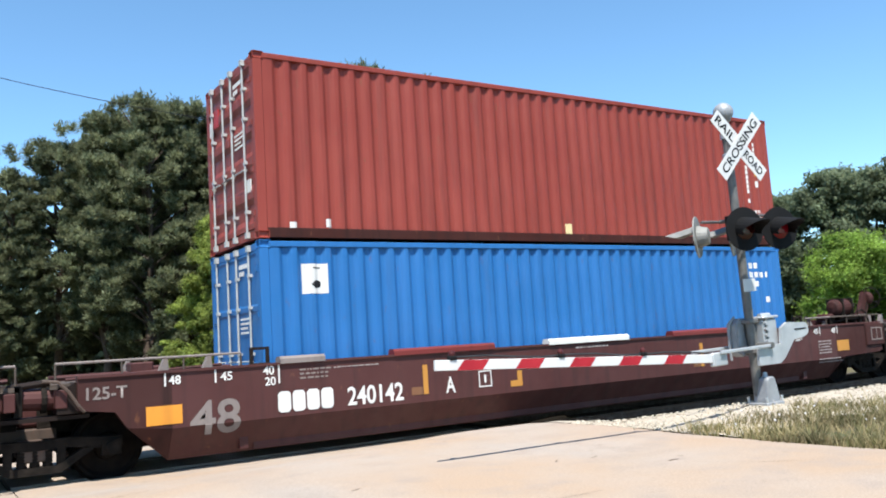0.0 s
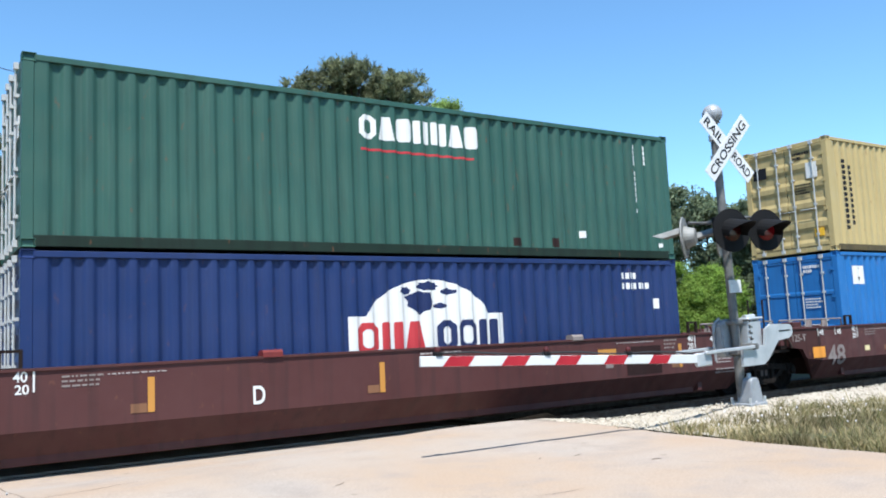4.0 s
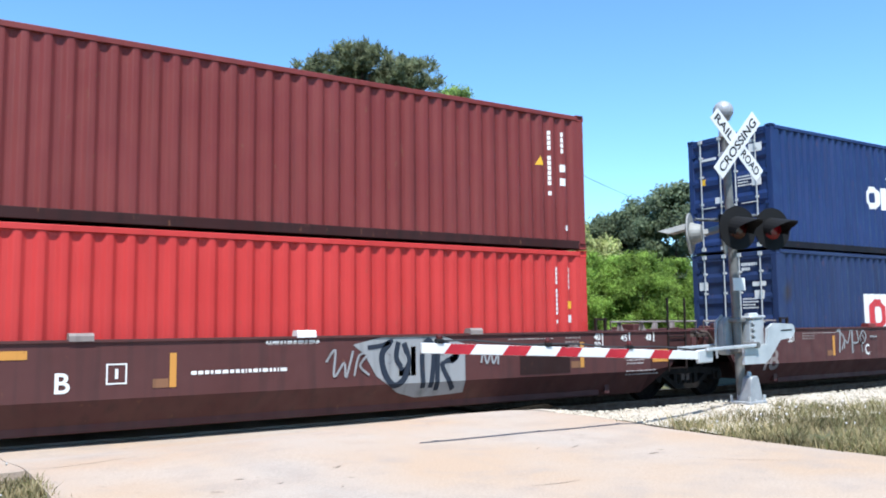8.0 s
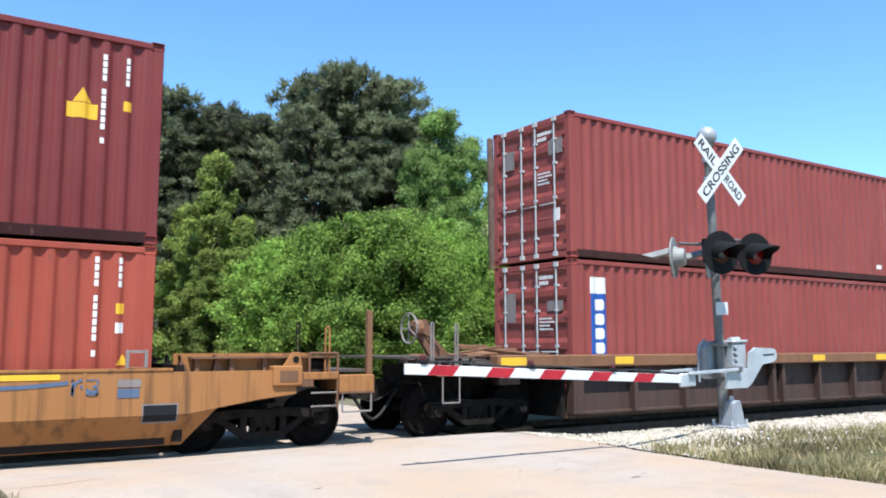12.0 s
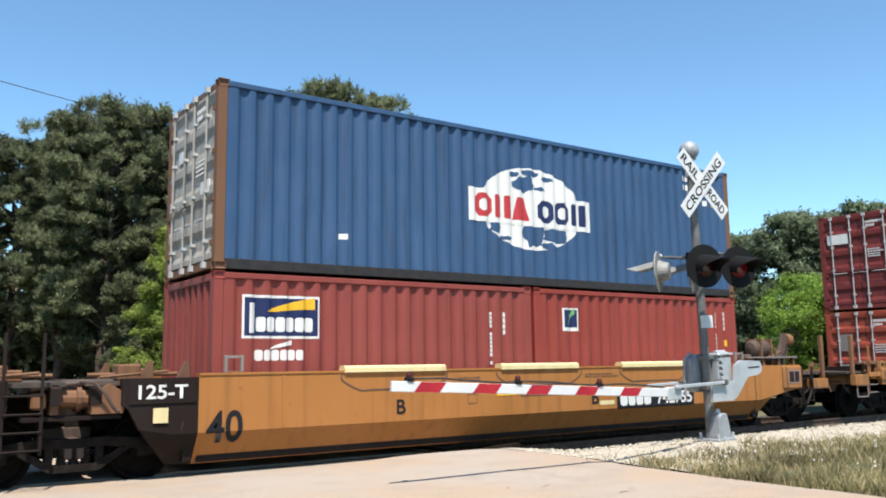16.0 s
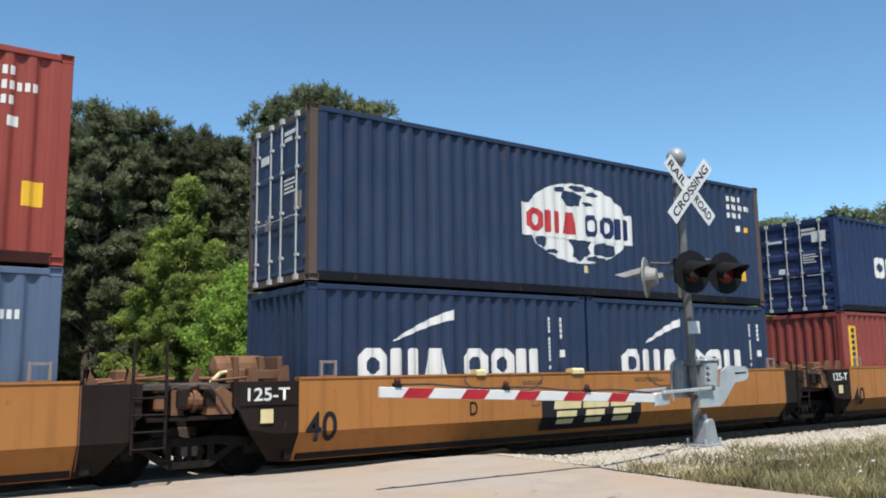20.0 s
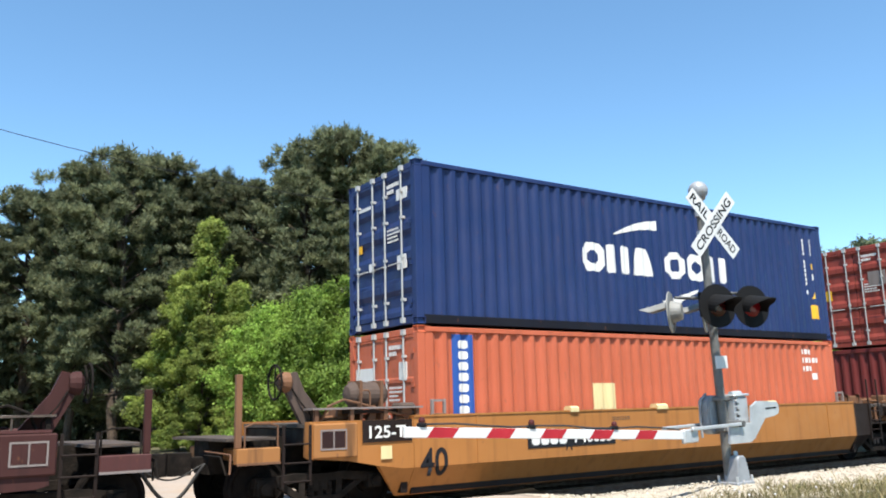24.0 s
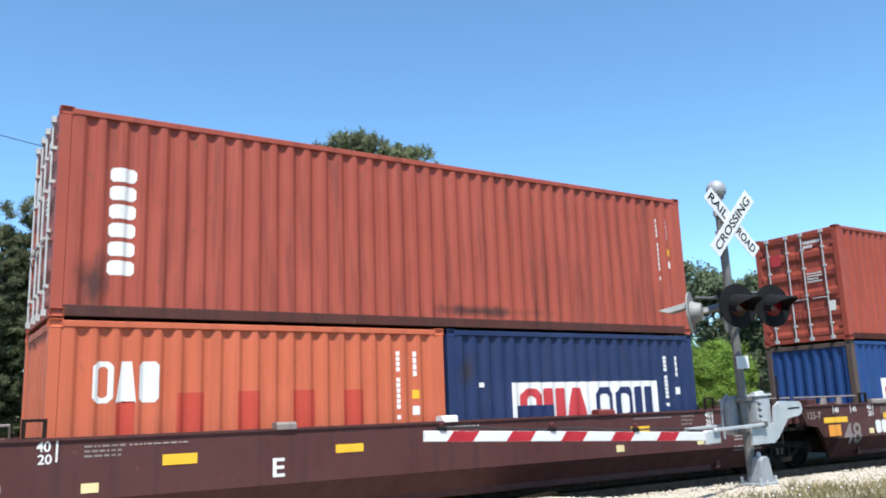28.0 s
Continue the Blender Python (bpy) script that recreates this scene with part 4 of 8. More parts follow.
# where each unit's containers begin on the train
AT = {"A": 120.71, "E": 102.47, "D": 84.44, "C": 66.57, "B": 48.55, "H": 27.50, "X": 7.53, "b": -12.47, "c": -28.32,
      "d": -43.95, "e": -59.72, "a": -75.49, "P": -96.51, "Q": -114.45}
ON_TALL, ON_LOW = BED + TALL + 0.025, BED + LOW + 0.025
SECOND = L20 + 0.076  # start of the front one of two short containers

container("bright blue corrugated container, white sticker, lower in well car", AT["A"], BED, L40, TALL, "sky_blue", "doors_flat",
          [m_sticker(0.67, 2.42), m_block_ids(11.0, 2.75), m_rect("white", 11.62, 11.72, 2.0, 2.12)])
container("rust-red corrugated container with white locking bars, stacked on top", AT["A"], ON_TALL, L40, TALL, "brick_red", "doors",
          [m_rect("white", 0.5, 0.62, 3.42, 3.52), m_rect("white", 1.1, 1.2, 3.45, 3.58), m_rect("cream", 6.0, 6.12, 3.4, 3.62), m_ids(11.35, 4.2, 5.6), m_bars("white", 11.3, 11.8, 3.8, 4.1, 2, 3)],
          end_marks=(("white", 0.85, 1.02, 2.05, 2.3), ("red", 0.55, 0.78, 2.15, 2.45), ("white", -0.95, -0.75, 0.75, 0.95)))
container("bright blue corrugated container, white sticker, lower in well car", AT["E"], BED, L40, TALL, "sky_blue", "doors_flat",
          [m_sticker(0.69, 2.42), m_block_ids(11.3, 2.78), m_rect("white", 11.75, 11.86, 2.1, 2.25)])
container("pale yellow corrugated container with black trade mark, on top", AT["E"], ON_TALL, L40, TALL, "yellow", "doors",
          [m_blocks("black", 0.66, 0.77, 3.79, 5.63, 13, True), m_blocks("black", 0.93, 1.03, 3.92, 5.49, 11, True),
           m_blocks("black", 5.45, 6.75, 4.72, 5.50, 2, shapes="n"), m_rect("black", 5.34, 6.93, 4.60, 4.70), m_blocks("black", 5.48, 6.74, 3.90, 4.48, 2, shapes="o"),
           m_tri(11.66, 11.82, 4.78, 4.98), m_rect("yellow_mark", 11.60, 11.98, 3.95, 4.10), m_rect("yellow_mark", 11.9, 12.0, 5.1, 5.3)],
          end_marks=(("black", 0.55, 0.95, 2.1, 2.4), ("white", -0.9, -0.6, 1.9, 2.3), ("yellow_mark", -0.95, -0.7, 0.4, 0.6)))
container("blue corrugated container with a white globe trade mark, below", AT["D"], BED, L40, LOW, "deep_blue", "doors",
          [m_globe(6.15, 1.62, 1.30, 0.92), m_block_ids(10.66, 2.55, rows=2), m_rect("white", 11.5, 11.64, 1.95, 2.15)])
container("dark green corrugated container with white lettering blocks, on top", AT["D"], ON_LOW, L40, LOW, "green", "doors",
          [m_blocks("white", 4.92, 7.34, 4.86, 5.26, 7, shapes="owsnnws"), m_rect("red", 4.95, 7.2, 4.66, 4.70), m_ids(11.2, 3.87, 5.3, extra=()), m_rect("white", 9.62, 9.76, 3.34, 3.47), m_rect("white", 11.8, 11.9, 3.2, 3.28),
           m_rect("soot", 8.0, 8.2, 3.15, 3.3), m_rect("soot", 8.9, 9.1, 3.15, 3.32)],
          end_marks=(("white", 0.3, 0.95, 2.1, 2.25), ("white", -0.9, -0.4, 1.5, 1.8)))
container("dark blue corrugated container with a white sign, lower in well car", AT["C"], BED, L40, TALL, "navy", "doors",
          [m_sign(3.51, 8.61, 1.30, 2.23), m_ids(11.42, 1.55, 2.95)],
          end_marks=(("white", 0.75, 1.0, 2.0, 2.2), ("white", -0.9, -0.55, 2.05, 2.15), ("white", -0.85, -0.6, 1.75, 1.95), ("white", 0.2, 0.45, 1.2, 1.3)))
container("dark blue corrugated container with white strokes, stacked on top", AT["C"], ON_TALL, L40, TALL, "deep_blue", "doors",
          [m_block_mark(3.80, 4.42), m_eco("white", "white", 8.45, 11.31, 3.73, 4.63), m_ids(11.36, 4.40, 5.74), m_rect("yellow_mark", 11.59, 11.87, 3.72, 4.08), m_tri(11.62, 11.8, 4.25, 4.42)],
          end_marks=(("white", 0.35, 0.8, 2.3, 2.36), ("white", -0.95, -0.6, 2.3, 2.5), ("white", -0.9, -0.65, 1.5, 1.75), ("yellow_mark", 0.7, 0.85, 1.7, 1.85), ("white", 0.25, 0.42, 1.2, 1.35)))
container("scarlet corrugated container with a white sticker, lower in well car", AT["B"], BED, L40, LOW, "scarlet", "doors",
          [m_sticker(0.65, 2.17, 0.44, 0.47), m_ids(11.42, 1.55, 2.6)], end_marks=(("white", -0.95, -0.6, 1.5, 1.8), ("ghost", -0.95, -0.4, 1.9, 2.2)))
container("maroon corrugated container with white blocks, stacked on top", AT["B"], ON_LOW, L40, LOW, "maroon", "doors",
          [m_blocks("white", 0.58, 0.84, 3.98, 5.14, 3, True), m_rect("white", 0.3, 0.42, 4.62, 4.74), m_rect("white", 0.72, 0.82, 3.32, 3.44), m_ids(11.32, 3.93, 5.17, extra=("white", "white")), m_tri(11.02, 11.22, 4.5, 4.67), m_rect("white", 11.7, 11.78, 3.3, 3.4)],
          end_marks=(("white", 0.3, 0.95, 1.85, 2.1), ("ghost", 0.1, 0.6, 0.7, 1.1)))
container("rust-red corrugated container with a blue upright sign, below", AT["H"], BED, L40, TALL, "rust_red", "doors",
          [m_rect("white", 0.49, 0.94, 2.58, 2.90), m_rect("blue_mark", 0.50, 0.94, 1.36, 2.575), m_blocks("white", 0.60, 0.84, 1.38, 2.50, 4, True, 2), m_ids(11.46, 1.72, 3.13, extra=("yellow_mark", "white")), m_tri(11.75, 11.95, 1.55, 1.75)],
          end_marks=(("ghost", 0.5, 0.8, 1.7, 2.3), ("ghost", -0.95, -0.5, 1.9, 2.1)))
container("rust-red corrugated container with white bars, stacked on top", AT["H"], ON_TALL, L40, TALL, "rust_red", "doors",
          [m_ids(11.45, 4.44, 5.77), m_tri(11.68, 11.88, 4.55, 4.75), m_rect("yellow_mark", 11.65, 11.88, 3.82, 4.05), m_rect("white", 11.55, 11.85, 3.62, 3.68), m_rect("white", 10.98, 11.15, 3.6, 3.7), m_rect("white", 6.1, 6.16, 3.6, 3.72)],
          end_marks=(("ghost", 0.5, 0.85, 2.0, 2.4), ("white", -0.9, -0.72, 0.75, 1.0), ("ghost", -1.0, -0.6, 2.1, 2.4)))
container("terracotta corrugated container, lower in the yellow well car", AT["X"], BED, L40, LOW, "terracotta", "doors",
          [m_ids(11.40, 1.4, 2.75), m_tri(11.72, 11.9, 1.3, 1.45)], end_marks=(("ghost", 0.4, 0.8, 1.4, 1.9),))
container("maroon-red corrugated container with white blocks, on top", AT["X"], ON_LOW, L40, TALL, "maroon", "doors",
          [m_blocks("white", 0.6, 0.86, 4.2, 5.3, 3, True), m_tri(11.02, 11.26, 4.84, 5.04), m_rect("yellow_mark", 10.95, 11.34, 4.62, 4.83), m_ids(11.38, 4.28, 5.55, extra=("yellow_mark",))],
          end_marks=(("white", 0.3, 0.95, 2.0, 2.3),))
container("red corrugated short container with a square trade mark, below", AT["b"] + SECOND, BED, L20, LOW, "brick_red", "panel",
          [m_rect("white", 0.74, 1.12, 2.13, 2.57), m_rect("navy_mark", 0.77, 1.09, 2.2, 2.54, level=2), m_arc("lime", 0.83, 2.26, 1.04, 2.46, 0.06, 0.1, True), m_ids(5.35, 1.4, 2.6)])
container("faded red corrugated short container with a sign, below", AT["b"], BED, L20, LOW, "rust_red", "panel",
          [m_rect("white", 0.45, 1.70, 1.95, 2.60), m_rect("navy_mark", 0.48, 1.67, 1.99, 2.56, level=2), m_arc("yellow_mark", 0.85, 2.36, 1.62, 2.44, 0.05, 0.16, True), m_blocks("white", 0.66, 1.6, 2.05, 2.27, 6, False, 3), m_rect("white", 0.55, 0.64, 2.03, 2.48, level=3),
           m_blocks("white", 0.65, 1.44, 1.62, 1.78, 6), m_arc("white", 0.9, 1.80, 1.25, 1.87, 0.02, 0.06, True), m_ids(5.1, 1.5, 2.45, extra=())])
container("faded mid-blue corrugated container with a globe mark, on top", AT["b"], ON_LOW, L40, TALL, "mid_blue", "doors",
          [m_globe(6.18, 4.43, 1.27, 0.79, "mid_blue"), m_block_ids(10.6, 5.5, rows=2, w=0.9), m_rect("white", 11.3, 11.4, 5.0, 5.12), m_rect("yellow_mark", 11.6, 11.7, 5.0, 5.12), m_rect("white", 2.05, 2.2, 3.55, 3.64), m_rect("white", 9.7, 9.85, 3.75, 3.8)],
          post="car_tan", dark_end="gasket", leaf="door_grey", rods="door_grey", end_marks=(("white", 0.3, 0.6, 1.9, 2.1), ("white", -0.9, -0.5, 1.2, 1.4)))
container("red corrugated short container with white upright blocks, below", AT["c"] + SECOND, BED, L20, LOW, "brick_red", "panel",
          [m_blocks("white", 0.78, 1.0, 1.36, 2.51, 3, True), m_ids(5.35, 1.5, 2.6, extra=("white",))])
container("faded red corrugated short container with a yellow upright sign", AT["c"], BED, L20, LOW, "rust_red", "panel",
          [m_rect("yellow_mark", 0.36, 0.74, 1.38, 2.55), m_blocks("navy_mark", 0.47, 0.62, 1.4, 2.5, 7, True, 2), m_ids(4.95, 1.5, 2.5, extra=()), m_rect("white", 5.5, 5.7, 1.5, 1.9)])
container("dark blue corrugated container with white strokes and green lettering", AT["c"], ON_LOW, L40, LOW, "navy", "doors",
          [m_block_mark(1.95, 3.93), m_eco("lime", "ghost", 7.92, 11.13, 3.45, 4.42), m_ids(11.3, 3.75, 5.1, extra=("white",))],
          end_marks=(("white", 0.35, 0.8, 2.0, 2.06), ("white", -0.95, -0.55, 1.9, 2.2), ("white", 0.3, 0.5, 1.1, 1.25)))
container("dark blue corrugated short container with white blocks, below", AT["d"] + SECOND, BED, L20, LOW, "dull_navy", "panel",
          [m_blocks("white", 0.95, 2.8, 1.33, 1.90, 3, shapes="onw"), m_blocks("white", 3.0, 5.0, 1.33, 1.90, 3, shapes="oon"), m_arc("white", 1.7, 2.02, 2.9, 2.38, 0.12, 0.16, True), m_ids(5.4, 1.5, 2.5, extra=("white",))])
container("dark blue corrugated short container with white blocks, below", AT["d"], BED, L20, LOW, "dull_navy", "panel",
          [m_blocks("white", 0.87, 2.76, 1.33, 1.90, 3, shapes="onw"), m_blocks("white", 3.0, 4.86, 1.33, 1.90, 3, shapes="oon"), m_arc("white", 1.58, 2.02, 2.85, 2.38, 0.12, 0.16, True), m_ids(5.1, 1.5, 2.5, extra=("white",))])
container("dark blue corrugated container with a white globe mark, on top", AT["d"], ON_LOW, L40, TALL, "dull_navy", "doors_flat",
          [m_globe(6.03, 4.41, 1.46, 0.81, "dull_navy", 1.56), m_block_ids(10.98, 5.42, rows=3, w=0.9), m_rect("white", 11.3, 11.4, 4.7, 4.84), m_rect("yellow_mark", 11.6, 11.7, 4.7, 4.82), m_rect("yellow_mark", 11.27, 11.58, 3.52, 3.86), m_rect("cream", 6.1, 6.25, 3.42, 3.56), m_rect("cream", 8.9, 8.98, 3.4, 3.46)],
          post="truck_brown", end_marks=(("white", 0.4, 0.7, 2.2, 2.35), ("ghost", -0.9, -0.65, 1.2, 1.5), ("ghost", 0.3, 0.5, 1.0, 1.2)))
container("grey-blue corrugated short container with red and white blocks", AT["e"] + SECOND, BED, L20, LOW, "grey_blue", "panel",
          [m_blocks("red", 0.56, 1.40, 2.06, 2.52, 2, shapes="os"), m_blocks("white", 1.44, 3.70, 2.06, 2.44, 5, shapes="sooso"), m_block_ids(5.0, 2.45, rows=3, w=0.6)])
container("maroon corrugated short container with white blocks, below", AT["e"], BED, L20, LOW, "maroon", "panel",
          [m_blocks("white", 0.59, 0.83, 1.38, 2.44, 3, True), m_ids(4.75, 1.45, 2.55)])
container("rust-red corrugated container with dark soot streaks, on top", AT["e"], ON_LOW, L40, TALL, "sooty_red", "doors",
          [m_rect("white", 0.66, 1.06, 5.1, 5.54), m_rect("navy_mark", 0.69, 1.03, 5.17, 5.51, level=2), m_arc("white", 0.75, 5.23, 0.98, 5.43, 0.06, 0.1, True), m_block_ids(11.15, 5.45, rows=3, w=0.65), m_tri(11.16, 11.32, 4.76, 4.9), m_rect("white", 11.42, 11.56, 4.76, 4.9), m_rect("yellow_mark", 11.64, 11.9, 3.72, 4.05), m_rect("white", 6.14, 6.3, 3.47, 3.58),
           m_rect("soot", 2.30, 2.38, 3.7, 5.65)],
          end_marks=(("yellow_mark", 0.75, 1.0, 1.4, 1.7), ("ghost", -0.9, -0.4, 1.7, 2.1), ("white", -0.9, -0.7, 0.6, 0.7)))
container("salmon-orange corrugated container with blue upright sign, below", AT["a"], BED, L40, LOW, "orange", "doors_flat",
          [m_rect("blue_mark", 0.72, 1.14, 1.40, 2.80), m_blocks("white", 0.82, 1.04, 1.42, 2.72, 7, True, 2), m_block_ids(10.96, 2.6, rows=3, w=0.65), m_rect("white", 11.3, 11.45, 2.0, 2.15), m_rect("cream", 4.0, 4.6, 1.45, 1.95)],
          end_marks=(("white", 0.3, 0.95, 1.45, 1.95), ("navy_mark", 0.35, 0.9, 1.5, 1.68), ("white", -0.85, -0.6, 1.7, 2.0), ("white", -0.9, -0.35, 0.5, 0.8)))
container("dark blue corrugated container with white strokes, stacked on top", AT["a"], ON_LOW, L40, TALL, "deep_blue", "doors",
          [m_block_mark(3.85, 4.15), m_ids(11.38, 4.06, 5.47), m_rect("yellow_mark", 11.56, 11.86, 3.48, 3.82), m_tri(11.62, 11.82, 3.98, 4.15)],
          end_marks=(("white", 0.35, 0.8, 2.3, 2.36), ("white", -0.95, -0.6, 2.25, 2.45), ("white", -0.9, -0.6, 1.0, 1.25), ("yellow_mark", 0.7, 0.85, 1.5, 1.65), ("white", 0.25, 0.42, 1.1, 1.25)))
container("royal blue corrugated short container with a white sign, below", AT["P"] + SECOND, BED, L20, LOW, "navy", "panel",
          [m_sign(1.25, 4.98, 1.26, 2.0), m_ids(5.2, 1.5, 2.55), m_rect("white", 0.3, 0.38, 2.1, 2.18)], post="truck_brown")
container("royal blue corrugated short container with a white sign, below", AT["P"], BED, L20, LOW, "royal", "panel",
          [m_sign(1.10, 4.82, 1.26, 2.0), m_ids(5.1, 1.5, 2.55)], post="truck_brown")
container("terracotta red corrugated container, stacked on top", AT["P"], ON_LOW, L40, TALL, "terracotta", "doors",
          [m_ids(11.36, 4.13, 5.37), m_tri(11.62, 11.82, 4.1, 4.28), m_rect("yellow_mark", 11.61, 11.84, 3.39, 3.62), m_rect("white", 11.0, 11.12, 3.28, 3.38)],
          end_marks=(("red", 0.45, 0.75, 2.1, 2.4), ("white", -0.95, -0.8, 0.75, 1.0)))
container("dark blue corrugated short container with a white sign, below", AT["Q"] + SECOND, BED, L20, LOW, "navy", "panel",
          [m_sign(1.33, 4.95, 1.26, 2.02), m_rect("navy_mark", 1.42, 2.25, 1.28, 1.62, level=3), m_ids(5.2, 1.5, 2.5, extra=("white",)), m_rect("white", 0.65, 0.75, 1.95, 2.03)])
container("orange corrugated short container with red repair patches, below", AT["Q"], BED, L20, LOW, "orange", "panel",
          [m_blocks("white", 0.54, 1.43, 1.83, 2.38, 3, shapes="ows"), m_rect("patch_red", 0.86, 1.10, 1.3, 1.85), m_rect("patch_red", 1.66, 2.05, 1.28, 1.95), m_rect("patch_red", 2.52, 2.87, 1.28, 1.96), m_rect("patch_red", 3.37, 3.74, 1.28, 1.96), m_rect("patch_red", 4.2, 4.56, 1.28, 1.95), m_ids(5.16, 1.45, 2.55)])
container("faded terracotta corrugated container with white upright blocks", AT["Q"], ON_LOW, L40, TALL, "salmon", "doors",
          [m_blocks("white", 0.68, 1.03, 3.52, 5.10, 6, True), m_ids(11.42, 4.04, 5.35)], end_marks=(("white", 0.4, 0.8, 1.9, 2.3),))


# ---- well cars ----
WHEEL_R = 0.455
CARS = []  # (thing, x on the train)
WHEELSETS = []  # (wheelset, x on the train, x on its truck)


def wheelset_mesh():
    bm = bmesh.new()
    axle = [(0.055, -1.02), (0.055, -0.86), (0.085, -0.72), (0.075, 0.0), (0.085, 0.72), (0.055, 0.86), (0.055, 1.02)]
    lathe(bm, axle, n=12, axis="y")
    for s in (-1, 1):
        prof = [(0.09, 0.68), (0.17, 0.69), (0.19, 0.74), (0.36, 0.72), (0.40, 0.69), (WHEEL_R + 0.027, 0.69), (WHEEL_R + 0.027, 0.715), (WHEEL_R, 0.735),
                (WHEEL_R - 0.008, 0.82), (0.41, 0.825), (0.37, 0.775), (0.19, 0.80), (0.17, 0.86), (0.09, 0.86)]
        lathe(bm, [(r, s * h) for r, h in prof], n=28, axis="y")
    me = bpy.data.meshes.new("wheelset")
    bm.to_mesh(me)
    bm.free()
    return me


def side_frame_mesh():
    """A cast truck side: arched beam with openings, spring seat and axle boxes."""
    bm = bmesh.new()
    for s in (-1, 1):
        out = [(s * 0.0, 0.62), (s * 0.42, 0.64), (s * 0.82, 0.60), (s * 1.05, 0.60), (s * 1.07, 0.47), (s * 0.74, 0.46), (s * 0.36, 0.52), (s * 0.0, 0.50)]
        prism(bm, out if s > 0 else out[::-1], "y", -0.07, 0.07)
        low = [(s * 0.0, 0.20), (s * 0.30, 0.20), (s * 0.70, 0.46), (s * 0.60, 0.50), (s * 0.26, 0.30), (s * 0.0, 0.30)]
        prism(bm, low if s > 0 else low[::-1], "y", -0.07, 0.07)
        prism(bm, [(s * 0.26, 0.26), (s * 0.36, 0.26), (s * 0.36, 0.58), (s * 0.26, 0.58)][::s], "y", -0.06, 0.06)
        box(bm, s * 0.915 - 0.12, s * 0.915 + 0.12, -0.12, 0.06, 0.36, 0.56)
        tube(bm, (s * 0.915, -0.12, 0.455), (s * 0.915, -0.17, 0.455), 0.085, n=12)
    bmesh.ops.recalc_face_normals(bm, faces=bm.faces[:])
    me = bpy.data.meshes.new("side_frame")
    bm.to_mesh(me)
    bm.free()
    return me


def spring_mesh():
    bm = bmesh.new()
    lathe(bm, [(0.055 + 0.012 * (i % 2), 0.30 + i * 0.02) for i in range(11)], (0, 0, 0), 10)
    me = bpy.data.meshes.new("spring")
    bm.to_mesh(me)
    bm.free()
    return me


WHEELS, SIDE_FRAME, SPRINGS = wheelset_mesh(), side_frame_mesh(), spring_mesh()


def truck(root, x_train, x, shade="shaded_grime"):
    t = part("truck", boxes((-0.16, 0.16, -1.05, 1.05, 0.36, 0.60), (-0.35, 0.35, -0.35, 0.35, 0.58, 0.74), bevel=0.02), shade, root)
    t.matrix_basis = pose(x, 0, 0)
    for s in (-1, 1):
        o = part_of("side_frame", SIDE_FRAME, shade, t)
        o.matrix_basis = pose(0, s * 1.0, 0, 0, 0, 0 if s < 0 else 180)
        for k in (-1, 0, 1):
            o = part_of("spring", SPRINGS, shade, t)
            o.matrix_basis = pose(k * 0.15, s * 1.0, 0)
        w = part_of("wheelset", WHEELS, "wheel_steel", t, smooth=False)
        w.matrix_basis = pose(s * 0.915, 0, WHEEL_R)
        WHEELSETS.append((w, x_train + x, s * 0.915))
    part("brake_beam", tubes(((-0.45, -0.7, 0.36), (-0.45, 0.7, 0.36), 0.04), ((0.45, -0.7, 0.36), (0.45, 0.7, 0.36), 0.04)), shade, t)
    return t


def sill_side(stations, s, zt, y0=1.46, fold=0.64):
    """A car's side girder lofted along stations (x, lower edge): upright above the fold, leaning in below it."""
    bm = bmesh.new()
    prev = None
    for x, zb in stations:
        yb = y0 if zb >= fold else y0 - (fold - zb) / 0.44 * 0.30
        zf = max(zb + 0.002, fold)
        ring = [bm.verts.new((x, s * y, z)) for y, z in ((y0, zt), (y0, zf), (yb, zb), (yb - 0.04, zb), (y0 - 0.10, zf), (y0 - 0.16, zt))]
        if prev:
            for i in range(6):
                j = (i + 1) % 6
                bm.faces.new((prev[i], ring[i], ring[j], prev[j]))
        else:
            bm.faces.new(ring)
        prev = ring
    bm.faces.new(prev[::-1])
    bmesh.ops.recalc_face_normals(bm, faces=bm.faces[:])
    return bm


def coupler(root, x0, x1, shade="shaded_grime"):
    """Coupler from x0 to the meeting point x1, with its air hose hanging in a loop."""
    d = 1 if x1 > x0 else -1
    bm = boxes((min(x0 - d * 0.3, x1 - d * 0.2), max(x0 - d * 0.3, x1 - d * 0.2), -0.10, 0.10, 0.74, 0.92), bevel=0.02)
    prism(bm, [(x1 - d * 0.34, -0.20), (x1 - d * 0.05, -0.23), (x1 + d * 0.08, -0.08), (x1 - d * 0.02, 0.04), (x1 - d * 0.04, 0.20), (x1 - d * 0.34, 0.18)], "z", 0.66, 0.99)
    bmesh.ops.recalc_face_normals(bm, faces=bm.faces[:])
    part("coupler", bm, shade, root)
    for y, drop, r in ((-0.36, 0.50, 0.028), (-0.30, 0.20, 0.014)):
        bm = bmesh.new()
        bent_tube(bm, [(x0 - d * 0.05 + (x1 - x0 + d * 0.05) * i / 10, y, 0.82 - drop * math.sin(math.pi * 0.5 * i / 10) ** 1.3) for i in range(11)], r)
        part("brake_hose", bm, "rubber", root)
    bm = tubes(((x0, -0.45, 0.95), (x0, -1.15, 0.95), 0.016), ((x0, -1.15, 0.95), (x0 - d * 0.05, -1.25, 0.70), 0.016), n=6)
    part("uncoupling_lever", bm, shade, root)


